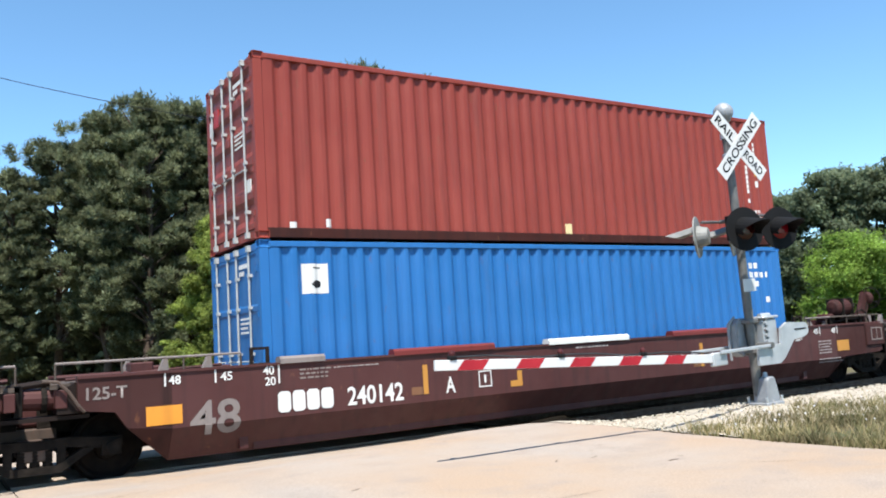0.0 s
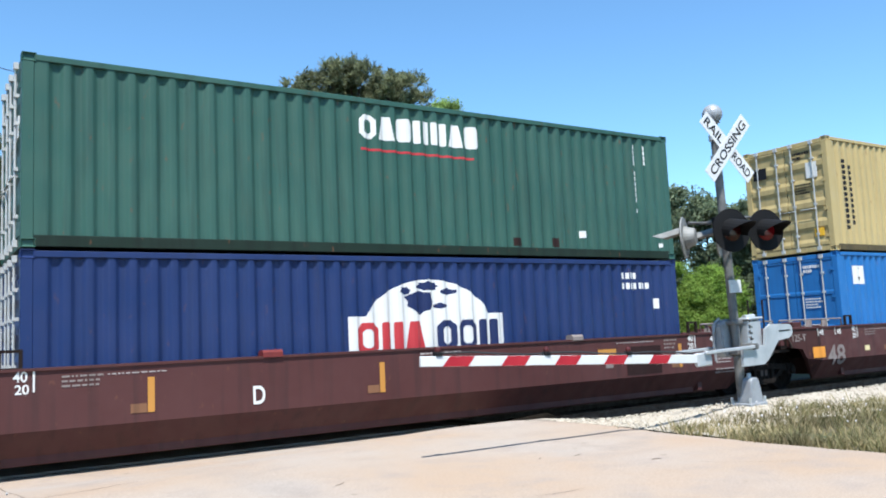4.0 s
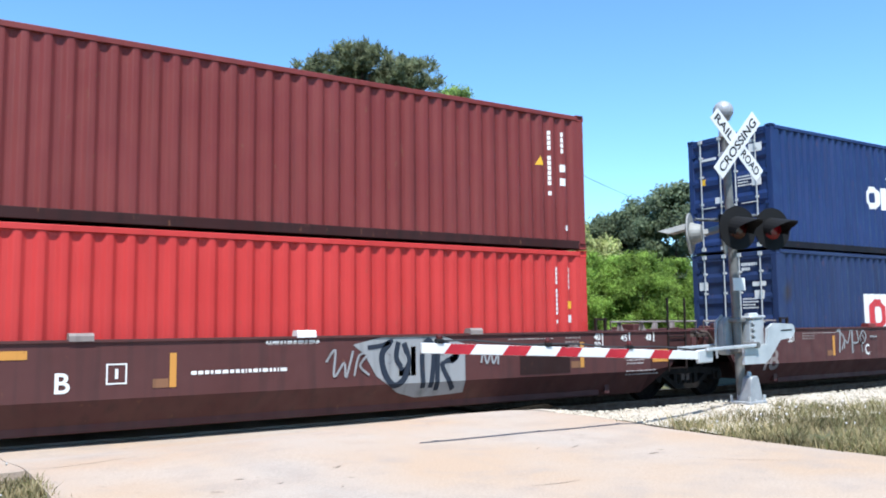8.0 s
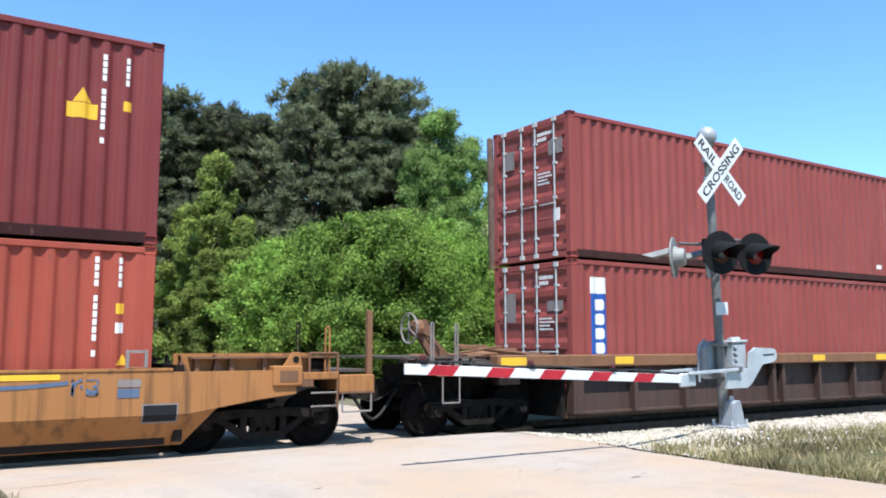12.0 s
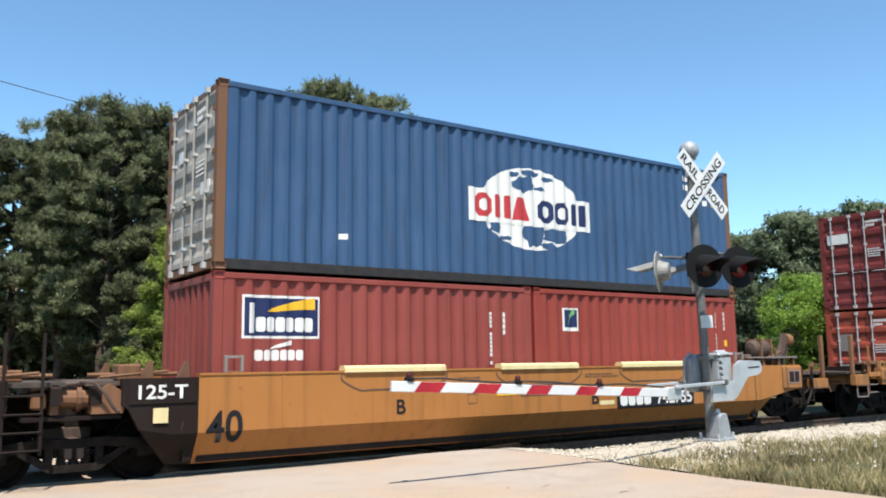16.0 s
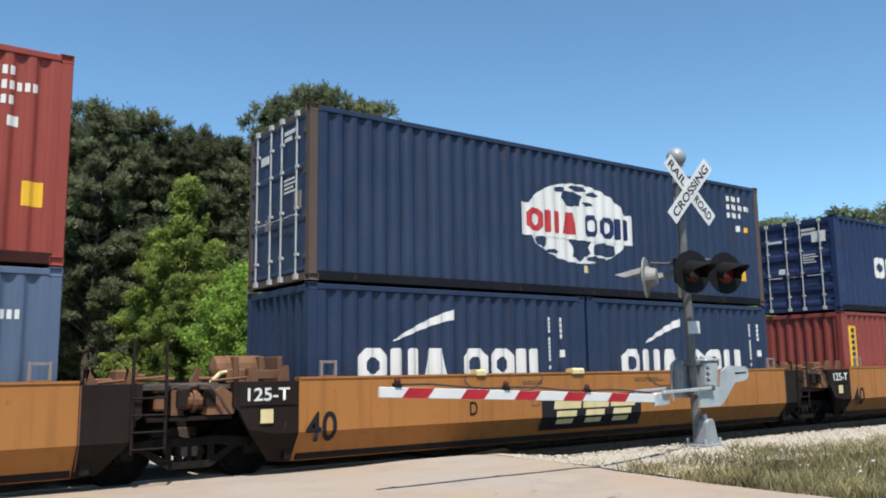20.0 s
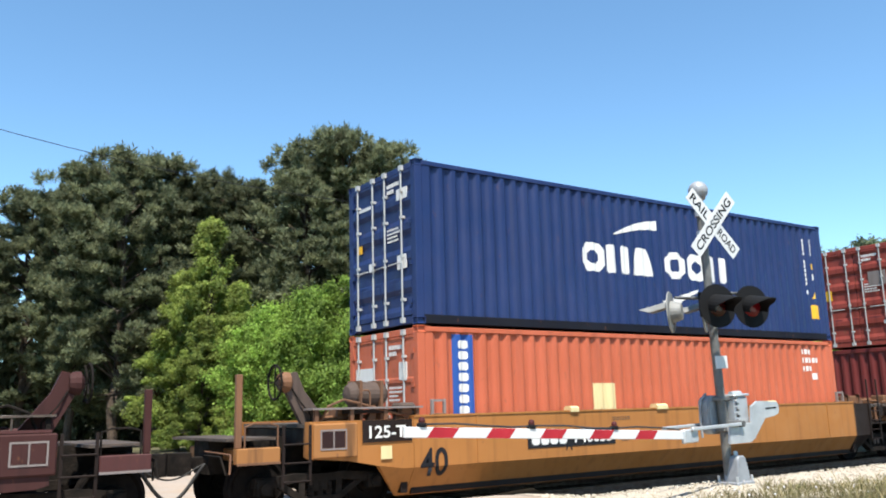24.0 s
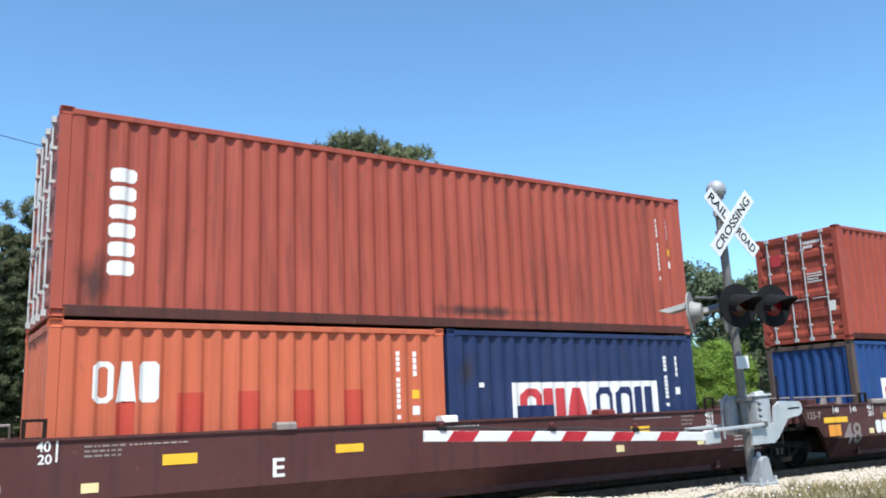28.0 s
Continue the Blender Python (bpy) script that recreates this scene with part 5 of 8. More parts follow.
def ladder(root, x, y, z0, z1, w, shade, rungs=4, top_rung=None):
    """Two stiles, which may stand up past the uppermost rung as handholds."""
    l = part("ladder", boxes((x - w / 2 - 0.02, x - w / 2 + 0.02, y - 0.012, y + 0.012, z0, z1), (x + w / 2 - 0.02, x + w / 2 + 0.02, y - 0.012, y + 0.012, z0, z1)), shade, root)
    for i in range(rungs):
        z = z0 + 0.06 + ((top_rung or z1) - z0) * 0.92 * i / rungs
        part("rung", tubes(((x - w / 2, y - 0.02, z), (x + w / 2, y - 0.02, z), 0.014), n=6), shade, l)


def railing(root, x0, x1, y, z, shade, mat="ghost"):
    part("grab_rail", tubes(((x0, y, z), (x1, y, z), 0.018), n=6), mat, root)
    n = max(2, round(abs(x1 - x0) / 0.8))
    for i in range(n + 1):
        x = x0 + (x1 - x0) * i / n
        part("rail_stanchion", tubes(((x, y, z - 0.24), (x, y, z), 0.014), n=6), shade, root)


def guide(root, x, y, z, flip, mat="ghost"):
    bm = bmesh.new()
    prism(bm, [(x - 0.09, z), (x + 0.09, z), (x + flip * 0.07, z + 0.26), (x + flip * 0.03, z + 0.26)], "y", y - 0.05, y + 0.05)
    bmesh.ops.recalc_face_normals(bm, faces=bm.faces[:])
    part("container_guide", bm, mat, root)


def end_deck(root, x0, x1, z, body, dark, busy):
    """The platform over a truck: deck plate, cross beams, brake gear."""
    a, b = min(x0, x1), max(x0, x1)
    part("end_deck", boxes((a, b, -1.3, 1.3, z - 0.06, z)), "deck_steel", root)
    for i, x in enumerate((a + 0.12, b - 0.12)):
        part("cross_beam", boxes((x - 0.07, x + 0.07, -1.4, 1.4, z - 0.30, z - 0.07), bevel=0.01), dark, root)
    if busy:
        m = (a + b) / 2
        part("brake_pipe", tubes(((a + 0.1, -0.9, z + 0.08), (b - 0.1, -0.9, z + 0.08), 0.03), ((a + 0.2, -1.15, z + 0.05), (b - 0.3, -1.15, z + 0.12), 0.02)), body, root)
        part("valve_block", boxes((m - 0.25, m + 0.05, -1.1, -0.75, z, z + 0.22), (m - 0.1, m + 0.3, -0.6, -0.3, z, z + 0.16), bevel=0.02), body, root)


def hairpin(root, x, y, z0, z1, mat, w=0.06):
    """A bent handhold that stands on the deck like a hairpin."""
    bm = bmesh.new()
    bent_tube(bm, [(x - w / 2, y, z0), (x - w / 2, y, z1 - 0.04), (x - w / 4, y, z1), (x + w / 4, y, z1), (x + w / 2, y, z1 - 0.04), (x + w / 2, y, z0)], 0.014)
    part("handhold", bm, mat, root)


def hand_brake(root, x, d, y, z, plate, rim):
    """A leaning brake stand with its gear case and spoked wheel; d points to the wheel."""
    bm = bmesh.new()
    prism(bm, [(x - d * 0.55, 1.30), (x - d * 0.10, 1.30), (x + d * 0.22, z - 0.10), (x + d * 0.20, z + 0.12), (x + d * 0.02, z + 0.16), (x - d * 0.10, z - 0.12)], "y", y - 0.05, y + 0.05)
    bmesh.ops.recalc_face_normals(bm, faces=bm.faces[:])
    stand = part("brake_stand", bm, plate, root)
    bm = bmesh.new()
    lathe(bm, [(0.02, -0.10), (0.13, -0.09), (0.16, -0.02), (0.16, 0.05), (0.08, 0.10), (0.02, 0.11)], (x + d * 0.20, y, z), 14, "x")
    part("gear_case", bm, "car_rust" if plate != "end_brown" else plate, stand)
    bm = bmesh.new()
    c = Vector((x + d * 0.36, y, z))
    ring = [c + Vector((0, 0.26 * math.cos(2 * math.pi * i / 20), 0.26 * math.sin(2 * math.pi * i / 20))) for i in range(21)]
    bent_tube(bm, ring, 0.017)
    for i in range(5):
        a = 2 * math.pi * i / 5
        tube(bm, c, c + Vector((-d * 0.04, 0.26 * math.cos(a), 0.26 * math.sin(a))), 0.012, n=5)
    part("brake_wheel", bm, rim, stand)
    bm = bmesh.new()
    bent_tube(bm, [(x + d * 0.1, y - 0.06, z - 0.1), (x - d * 0.02, y - 0.09, 1.7), (x - d * 0.2, y - 0.08, 1.5), (x - d * 0.2, y - 0.08, 1.2)], 0.012, 5)
    part("brake_chain", bm, "shaded_grime", stand)


def end_sill(root, xa, d, a, b, z0, z1, body, post, top):
    """The outermost cross beam with its corner post; a, b: from the bulkhead outwards."""
    x0, x1 = min(xa + d * a, xa + d * b), max(xa + d * a, xa + d * b)
    sill = part("end_sill", boxes((x0, x1, -1.46, -1.30, z0, z1), (x0 + 0.2, x1, -1.30, 1.30, z0 + 0.02, z1 - 0.02), bevel=0.012), body, root)
    part("sill_edge", boxes((x0, x1, -1.475, -1.44, z0 - 0.012, z0 + 0.02)), "ghost" if body != "car_ochre" else "car_tan", sill)
    part("corner_post", boxes((x1 - 0.09 if d > 0 else x0, x1 if d > 0 else x0 + 0.09, -1.40, -1.31, z1, top), bevel=0.01), post, root)
    part("end_walk", boxes((x0 - 0.1, x1, -1.28, 1.3, 1.16, 1.20)), "deck_steel", root)


def multi_end(root, xa, d, s, brown):
    """Outer end of a five-unit car: brake tank, valve box with its framed plate, brake stand, end sill. s: how far it lies out."""
    body, plate, dull = ("end_brown", "end_brown", "shaded_grime") if brown else ("car_ochre", "truck_brown", "car_tan")

    def span(a, b):
        return min(xa + d * (s + a), xa + d * (s + b)), max(xa + d * (s + a), xa + d * (s + b))
    x0, x1 = span(0.34, 0.96)
    bm = bmesh.new()
    h = (x1 - x0) / 2
    lathe(bm, [(0.02, -h - 0.05), (0.13, -h - 0.03), (0.195, -h + 0.05), (0.20, 0), (0.195, h - 0.05), (0.13, h + 0.03), (0.02, h + 0.05)], ((x0 + x1) / 2, -1.12, 1.80), 18, "x")
    tank = part("brake_tank", bm, plate, root)
    for k in (0.2, 0.8):
        x = x0 + (x1 - x0) * k
        part("tank_strap", boxes((x - 0.025, x + 0.025, -1.335, -0.905, 1.40, 2.012), bevel=0.006), dull, tank)
    part("tank_shelf", boxes((x0 - 0.1, x1 + 0.1, -1.36, -0.9, 1.50, 1.56), bevel=0.01), "car_dark", tank)
    a, b = span(-0.25, 1.70)
    part("walk_edge", boxes((a, b, -1.42, -1.05, 1.57, 1.60)), "ghost" if not brown else "deck_steel", root)
    for k in range(4):
        x = a + 0.08 + (b - a - 0.16) * k / 3
        part("walk_bracket", boxes((x - 0.03, x + 0.03, -1.38, -1.30, 1.37, 1.568)), dull, root)
    x0, x1 = span(0.99, 1.72)
    box_ = part("valve_box", boxes((x0, x1, -1.50, -1.10, 0.86, 1.37), bevel=0.02), body, root)
    u0, u1 = span(1.18, 1.62)
    bm = bmesh.new()
    for r in ((u0, u1, 0.98, 1.005), (u0, u1, 1.255, 1.28), (u0, u0 + 0.022, 1.005, 1.255), (u1 - 0.022, u1, 1.005, 1.255), ((u0 + u1) / 2 - 0.01, (u0 + u1) / 2 + 0.01, 1.005, 1.255)):
        box(bm, r[0], r[1], -1.509, -1.499, r[2], r[3])
    part("plate_frame", bm, "ghost", box_)
    part("plate", boxes((u0 + 0.03, u1 - 0.03, -1.506, -1.499, 1.01, 1.25)), "soot" if not brown else "end_brown", box_)
    hand_brake(root, xa + d * (s + 1.78), d, -1.0, 2.0, plate, "shaded_grime")
    hairpin(root, xa + d * (s + 0.80), -1.40, 1.60, 1.86, dull, 0.16)
    part("valve_body", boxes((*span(-0.2, 0.12), -1.3, -1.0, 1.44, 1.66), bevel=0.04), plate, root)
    part("relay_valve", tubes(((xa + d * (s + 0.0), -1.32, 1.5), (xa + d * (s + 0.0), -1.0, 1.5), 0.10), n=12), dull, root)
    bm = bmesh.new()
    bent_tube(bm, [(xa + d * (s + q), y, z) for q, y, z in ((-0.2, -1.25, 1.45), (0.2, -1.36, 1.48), (0.9, -1.36, 1.66), (1.15, -1.34, 1.72), (1.4, -1.3, 1.62), (1.6, -1.25, 1.2))], 0.02)
    part("air_pipe", bm, dull, root)
    end_sill(root, xa, d, s + 2.23, s + 2.88, 0.84, 1.06, body if not brown else "car_brown", "car_rust" if not brown else "end_brown", 2.1 if not brown else 1.9)
    hairpin(root, xa + d * (s + 2.5), -1.40, 1.06, 1.40, dull, 0.5)
    part("cut_lever", tubes(((xa + d * (s + 2.95), -1.40, 0.98), (xa + d * (s + 2.95), -0.3, 1.0), 0.016), ((xa + d * (s + 2.95), -1.40, 0.98), (xa + d * (s + 2.98), -1.45, 0.72), 0.016), n=6), dull, root)
    ladder(root, xa + d * (s + 1.98), -1.47, 0.50, 1.36, 0.42, "car_dark", 3)


def single_end(root, xa, d, brake):
    """Outer end of the single car: panelled box, open step frame, end sill with its tall corner post."""
    def span(a, b):
        return min(xa + d * a, xa + d * b), max(xa + d * a, xa + d * b)
    box_ = part("valve_box", boxes((*span(1.36, 1.82), -1.50, -1.12, 0.98, 1.27), bevel=0.015), "car_ochre", root)
    part("plate", boxes((*span(1.46, 1.74), -1.507, -1.498, 1.04, 1.20)), "car_tan", box_)
    bm = bmesh.new()
    prism(bm, [(xa + d * 1.54, 1.27), (xa + d * 1.82, 1.27), (xa + d * 1.78, 1.47), (xa + d * 1.68, 1.47)], "y", -1.46, -1.40)
    bmesh.ops.recalc_face_normals(bm, faces=bm.faces[:])
    part("jack_lug", bm, "car_ochre", root)
    part("lug_eye", tubes(((xa + d * 1.72, -1.468, 1.36), (xa + d * 1.72, -1.455, 1.36), 0.05), n=12), "shaded_grime", root)
    part("step_bar", boxes((*span(1.84, 2.42), -1.47, -1.38, 1.06, 1.17), bevel=0.01), "car_ochre", root)
    part("air_drum", tubes(((xa + d * 2.06, -1.15, 1.29), (xa + d * 2.38, -1.15, 1.29), 0.09), n=12), "shaded_grime", root)
    frame_ = part("step_frame", tubes(((xa + d * 2.42, -1.44, 0.62), (xa + d * 2.42, -1.44, 1.45), 0.02), ((xa + d * 1.95, -1.44, 1.45), (xa + d * 2.42, -1.44, 1.45), 0.02), ((xa + d * 1.95, -1.44, 1.17), (xa + d * 1.95, -1.44, 1.45), 0.02), n=6), "car_tan", root)
    for z in (0.66, 0.86):
        part("rung", tubes(((xa + d * 1.98, -1.44, z), (xa + d * 2.42, -1.44, z), 0.014), n=6), "ghost", frame_)
    part("walk_edge", boxes((*span(0.2, 2.42), -1.36, -1.02, 1.38, 1.41)), "car_tan", root)
    for k in range(5):
        x = xa + d * (0.3 + 0.5 * k)
        part("walk_bracket", boxes((x - 0.03, x + 0.03, -1.30, -1.22, 1.17, 1.379)), "car_tan", root)
    end_sill(root, xa, d, 2.45, 3.05, 0.85, 1.12, "car_ochre", "car_rust", 2.12)
    hairpin(root, xa + d * 2.26, -1.40, 1.17, 1.85, "car_ochre", 0.07)
    hairpin(root, xa + d * 3.0, 1.35, 1.12, 2.0, "car_dark", 0.06)
    part("step_loop", tubes(((xa + d * 2.5, -1.45, 0.86), (xa + d * 2.5, -1.45, 0.56), 0.015), ((xa + d * 3.0, -1.45, 0.86), (xa + d * 3.0, -1.45, 0.56), 0.015), ((xa + d * 2.5, -1.45, 0.56), (xa + d * 3.0, -1.45, 0.56), 0.015), n=6), "ghost", root)
    if brake:
        hand_brake(root, xa + d * 2.3, d, -0.8, 1.82, "car_tan", "ghost")


def flat_end(root, xa, d, brake):
    """Outer end of the panelled car: low plate, raised walk, handholds and hanging step."""
    def span(a, b):
        return min(xa + d * a, xa + d * b), max(xa + d * a, xa + d * b)
    part("end_plate", boxes((*span(1.72, 3.50), -1.44, -1.30, 1.09, 1.18), bevel=0.01), "truck_brown", root)
    walk_ = part("end_walk", boxes((*span(2.1, 3.55), -1.30, 1.30, 1.35, 1.385)), "deck_steel", root)
    for k in range(7):
        x = xa + d * (2.16 + 0.22 * k)
        part("walk_bracket", boxes((x - 0.02, x + 0.02, -1.28, -1.22, 1.18, 1.349)), "truck_brown", walk_)
    part("yellow_step", boxes((*span(2.46, 2.97), -1.47, -1.41, 1.06, 1.125), bevel=0.008), "car_ochre", root)
    part("hanging_step", tubes(((xa + d * 2.54, -1.45, 1.06), (xa + d * 2.54, -1.45, 0.62), 0.014), ((xa + d * 2.88, -1.45, 1.06), (xa + d * 2.88, -1.45, 0.62), 0.014), ((xa + d * 2.54, -1.45, 0.62), (xa + d * 2.88, -1.45, 0.62), 0.014), n=6), "ghost", root)
    part("deck_box", boxes((*span(1.22, 1.68), -1.44, -1.2, 0.88, 1.10), bevel=0.01), "car_dark", root)
    for q, z in ((2.54, 1.93), (3.03, 1.95)):
        hairpin(root, xa + d * q, -1.36, 1.18, z if brake else 1.40, "ghost", 0.05 if brake else 0.3)
    part("brake_rods", tubes(((xa + d * 0.4, -0.95, 1.42), (xa + d * 2.6, -0.75, 1.40), 0.03), ((xa + d * 0.9, -1.2, 1.42), (xa + d * 2.3, -1.05, 1.56), 0.035), ((xa + d * 1.5, -1.25, 1.55), (xa + d * 2.4, -1.2, 1.44), 0.02), n=8), "car_tan", root)
    part("brake_lever", boxes((*span(1.7, 2.3), -1.12, -1.08, 1.50, 1.58), bevel=0.01), "car_rust", root)
    bm = bmesh.new()
    lathe(bm, [(0.03, 0), (0.26, 0.02), (0.28, 0.1), (0.2, 0.2), (0.03, 0.22)], (xa + d * 1.5, -0.7, 1.32), 14)
    part("air_cover", bm, "car_rust", root)
    if brake:
        hand_brake(root, xa + d * 2.75, d, -0.75, 1.86, "car_tan", "ghost")


def hatch(root, x0, x1, z, mat):
    """A rounded pad or cover that lies along the top of a side girder."""
    bm = bmesh.new()
    prism(bm, [(-1.50, z - 0.02), (-1.50, z + 0.05), (-1.46, z + 0.085), (-1.34, z + 0.085), (-1.30, z + 0.05), (-1.30, z - 0.02)], "x", x0, x1)
    bmesh.ops.recalc_face_normals(bm, faces=bm.faces[:])
    part("edge_pad", bm, mat, root)


def web(root, x0, x1, body):
    """The open floor of the well: cross ties and diagonal straps."""
    part("well_floor", boxes((x0, x1, -1.24, -1.0, 0.22, BED - 0.004), (x0, x1, 1.0, 1.24, 0.22, BED - 0.004)), body, root)
    for i in range(5):
        x = x0 + 0.2 + (x1 - x0 - 0.4) * i / 4
        part("cross_tie", boxes((x - 0.14, x + 0.14, -1.0, 1.0, 0.24, BED - 0.004)), body, root)


def well_car(label, x, style, front, rear, marks=(), pads=(), zt=None, single=False, tank=False, reach=None):
    """One unit of a double-stack car; x is where its containers start on the train. front, rear: 'joint' or 'end'."""
    root = empty_thing("well_car", label, "rail car", "units of the train")
    zt = zt or (1.385 if style == "48" else 1.43)
    body = "car_brown" if style == "48" else "car_ochre" if single else "car_yellow"
    dark = "car_brown" if style == "48" else "car_dark"
    gap = 2.9 if style == "48" else 1.76
    L = L40
    if style == "48":
        ra = {"joint": [(-2.55, 0.98), (-2.1, 0.92), (-1.95, 0.70), (-1.38, 0.20)], "end": [(-2.95, 0.72), (-2.85, 0.70), (-1.75, 0.66), (-1.42, 0.20)]}[rear]
        fa = {"joint": [(L + 1.38, 0.20), (L + 1.95, 0.70), (L + 2.1, 0.92), (L + 2.55, 0.98)], "end": [(L + 1.42, 0.20), (L + 1.75, 0.66), (L + 3.1, 0.70), (L + 3.25, 0.74)]}[front]
        for s in (-1, 1):
            part("side_girder", sill_side([ra[-1], fa[0]], s, zt), body, root)
            # girder ends take the darker brown, which holds the shade by the trucks
            part("rear_girder", sill_side(ra[:-1] + [(ra[-1][0] - 0.003, ra[-1][1])], s, zt - 0.004, 1.459), "end_brown", root)
            part("front_girder", sill_side([(fa[0][0] + 0.003, fa[0][1])] + fa[1:], s, zt - 0.004, 1.459), "end_brown", root)
            part("top_chord", boxes((ra[0][0], fa[-1][0], min(s * 1.29, s * 1.485), max(s * 1.29, s * 1.485), zt - 0.005, zt + 0.03)), body, root)
    else:
        ra = {"joint": [(-1.28, 1.06), (-1.20, 1.0), (-1.05, 0.72), (-0.62, 0.22), (-0.26, 0.20)], "end": [(-2.08, 0.86), (-1.4, 0.80), (-0.9, 0.70), (-0.45, 0.20), (-0.26, 0.20)]}[rear]
        fa = {"joint": [(L + 0.22, 0.20), (L + 0.55, 0.22), (L + 0.86, 0.60), (L + 0.96, 0.92), (L + 1.02, 0.96)], "end": [(L + 0.22, 0.20), (L + 0.45, 0.20), (L + 0.85, 0.70), (L + 1.5, 0.80), (L + 2.04, 0.86)]}[front]
        for s in (-1, 1):
            part("side_girder", sill_side([ra[-1], fa[0]], s, zt), body, root)
            part("rear_girder", sill_side([(p, z) for p, z in ra[:-1]] + [(ra[-1][0] - 0.003, ra[-1][1])], s, zt - 0.03, 1.452), dark if rear == "joint" else body, root)
            part("front_girder", sill_side([(fa[0][0] + 0.003, fa[0][1])] + fa[1:], s, zt - 0.03, 1.452), dark if front == "joint" else body, root)
            part("top_chord", boxes((-0.26, L + 0.22, min(s * 1.29, s * 1.475), max(s * 1.29, s * 1.475), zt - 0.005, zt + 0.025)), body, root)
            for xx in (1.0, L - 0.9):
                part("girder_rib", boxes((xx - 0.02, xx + 0.02, min(s * 1.45, s * 1.472), max(s * 1.45, s * 1.472), 0.66, zt - 0.02)), body, root)
    web(root, -0.2, L + 0.2, dark)
    for s in (-1, 1):
        part("well_bulkhead", boxes((-0.42 if s < 0 else L + 0.30, -0.30 if s < 0 else L + 0.42, -1.3, 1.3, 0.25, 1.30)), dark, root)
    deck = zt - 0.06
    reach = reach or (4.76 if style == "48" else 3.66 if single else 3.46)
    for kind, xa, d in ((rear, -0.30, -1), (front, L + 0.30, 1)):
        x_out = xa + d * (gap - 0.3 if kind == "joint" else reach - 0.55)
        part("draft_sill", boxes((min(xa, x_out), max(xa, x_out), -0.34, 0.34, 0.66, 1.18)), "shaded_grime", root)
        plate_to = gap - 0.35 if kind == "joint" else (2.8 if style == "48" else 1.75)
        end_deck(root, xa, xa + d * plate_to, deck, "car_rust" if style != "48" else body, dark, True)
        grey = "deck_steel" if style == "48" else "car_tan"
        if style == "48":
            railing(root, xa + d * 0.1, xa + d * (gap - 0.4), -1.40, zt + 0.20, grey, "ghost" if style == "48" else "car_tan")
        for k in (0.55, 1.15) if style == "48" else (0.12, 0.62):
            guide(root, xa + d * k, -1.22, deck, -d, "ghost" if style == "48" else "car_tan")
            guide(root, xa + d * k, 1.22, deck, -d, "ghost" if style == "48" else "car_tan")
        xc = xa - d * (0.17 if style == "48" else 0.55)
        for k in (-0.12, 0.12):
            part("corner_latch", boxes((xc + k - 0.022, xc + k + 0.022, -1.44, -1.38, zt, zt + 0.27), bevel=0.006), "ghost" if style != "48" else "car_dark", root)
        part("latch_bar", boxes((xc - 0.098, xc + 0.098, -1.425, -1.385, zt + 0.23, zt + 0.268)), "ghost" if style != "48" else "car_dark", root)
        part("latch_foot", boxes((xc - 0.14, xc + 0.14, -1.445, -1.33, zt - 0.01, zt + 0.045), bevel=0.01), "car_tan" if style != "48" else "car_dark", root)
        if kind == "end":
            truck(root, x, xa + d * (2.92 if style == "48" else 1.40))
            coupler(root, xa + d * (reach - 0.45), xa + d * reach)
            if single:
                single_end(root, xa, d, False)
            else:
                multi_end(root, xa, d, 1.3 if style == "48" else 0.0, style == "48")
    if rear == "joint":
        truck(root, x, -gap - 0.1 if style == "48" else -gap, "truck_brown")
        part("joint_casting", boxes((-gap - 0.25, -gap + 0.45, -0.3, 0.3, 0.76, 1.1), bevel=0.04), dark, root)
        bm = bmesh.new()
        prism(bm, [(-gap + 0.12, 0.95), (-gap + 0.52, 0.95), (-gap + 0.55, 1.2), (-gap + 0.34, 1.34), (-gap + 0.12, 1.22)], "y", -1.38, -0.95)
        bmesh.ops.recalc_face_normals(bm, faces=bm.faces[:])
        part("brake_cylinder", bm, "car_rust" if style != "48" else "car_dark", root)
        bm = bmesh.new()
        bent_tube(bm, [(-gap - 0.05, -1.42, 1.38), (-gap + 0.12, -1.47, 1.36), (-gap + 0.25, -1.48, 1.22), (-gap + 0.36, -1.48, 1.04), (-gap + 0.42, -1.46, 0.97), (-gap + 0.46, -1.40, 0.98)], 0.022)
        part("air_hose", bm, "truck_brown", root)
        if style == "48":
            ladder(root, -gap - 0.79, -1.47, 0.60, 2.06, 0.50, "car_dark", 4, 1.50)
        else:
            ladder(root, -gap - 0.71, -1.47, 0.48, 1.99, 0.44, "car_dark", 4, 1.45)
        g0 = -gap
        rust, tan, dull = ("car_rust", "car_tan", "truck_brown") if style != "48" else ("car_brown", "shaded_grime", "car_dark")
        gear = part("brake_gear", tubes(((g0 - 0.26, -1.12, 1.16), (g0 + 0.26, -1.12, 1.14), 0.14), n=14), rust, root)
        part("gear_flange", tubes(((g0 - 0.04, -1.12, 1.15), (g0 + 0.02, -1.12, 1.15), 0.18), n=14), tan, gear)
        part("push_rod", tubes(((g0 + 0.26, -1.12, 1.14), (g0 + 0.46, -1.15, 1.10), 0.035), n=8), dull, gear)
        part("lever", boxes((g0 + 0.40, g0 + 0.46, -1.18, -1.12, 0.92, 1.34), bevel=0.01), rust, gear)
        part("slack_adjuster", tubes(((g0 - 0.59, -1.2, 1.30), (g0 + 0.06, -1.2, 1.36), 0.045), n=8), dull, gear)
        part("gear_bracket", boxes((g0 - 0.36, g0 - 0.26, -1.3, -0.95, 0.95, 1.34), bevel=0.01), tan, gear)
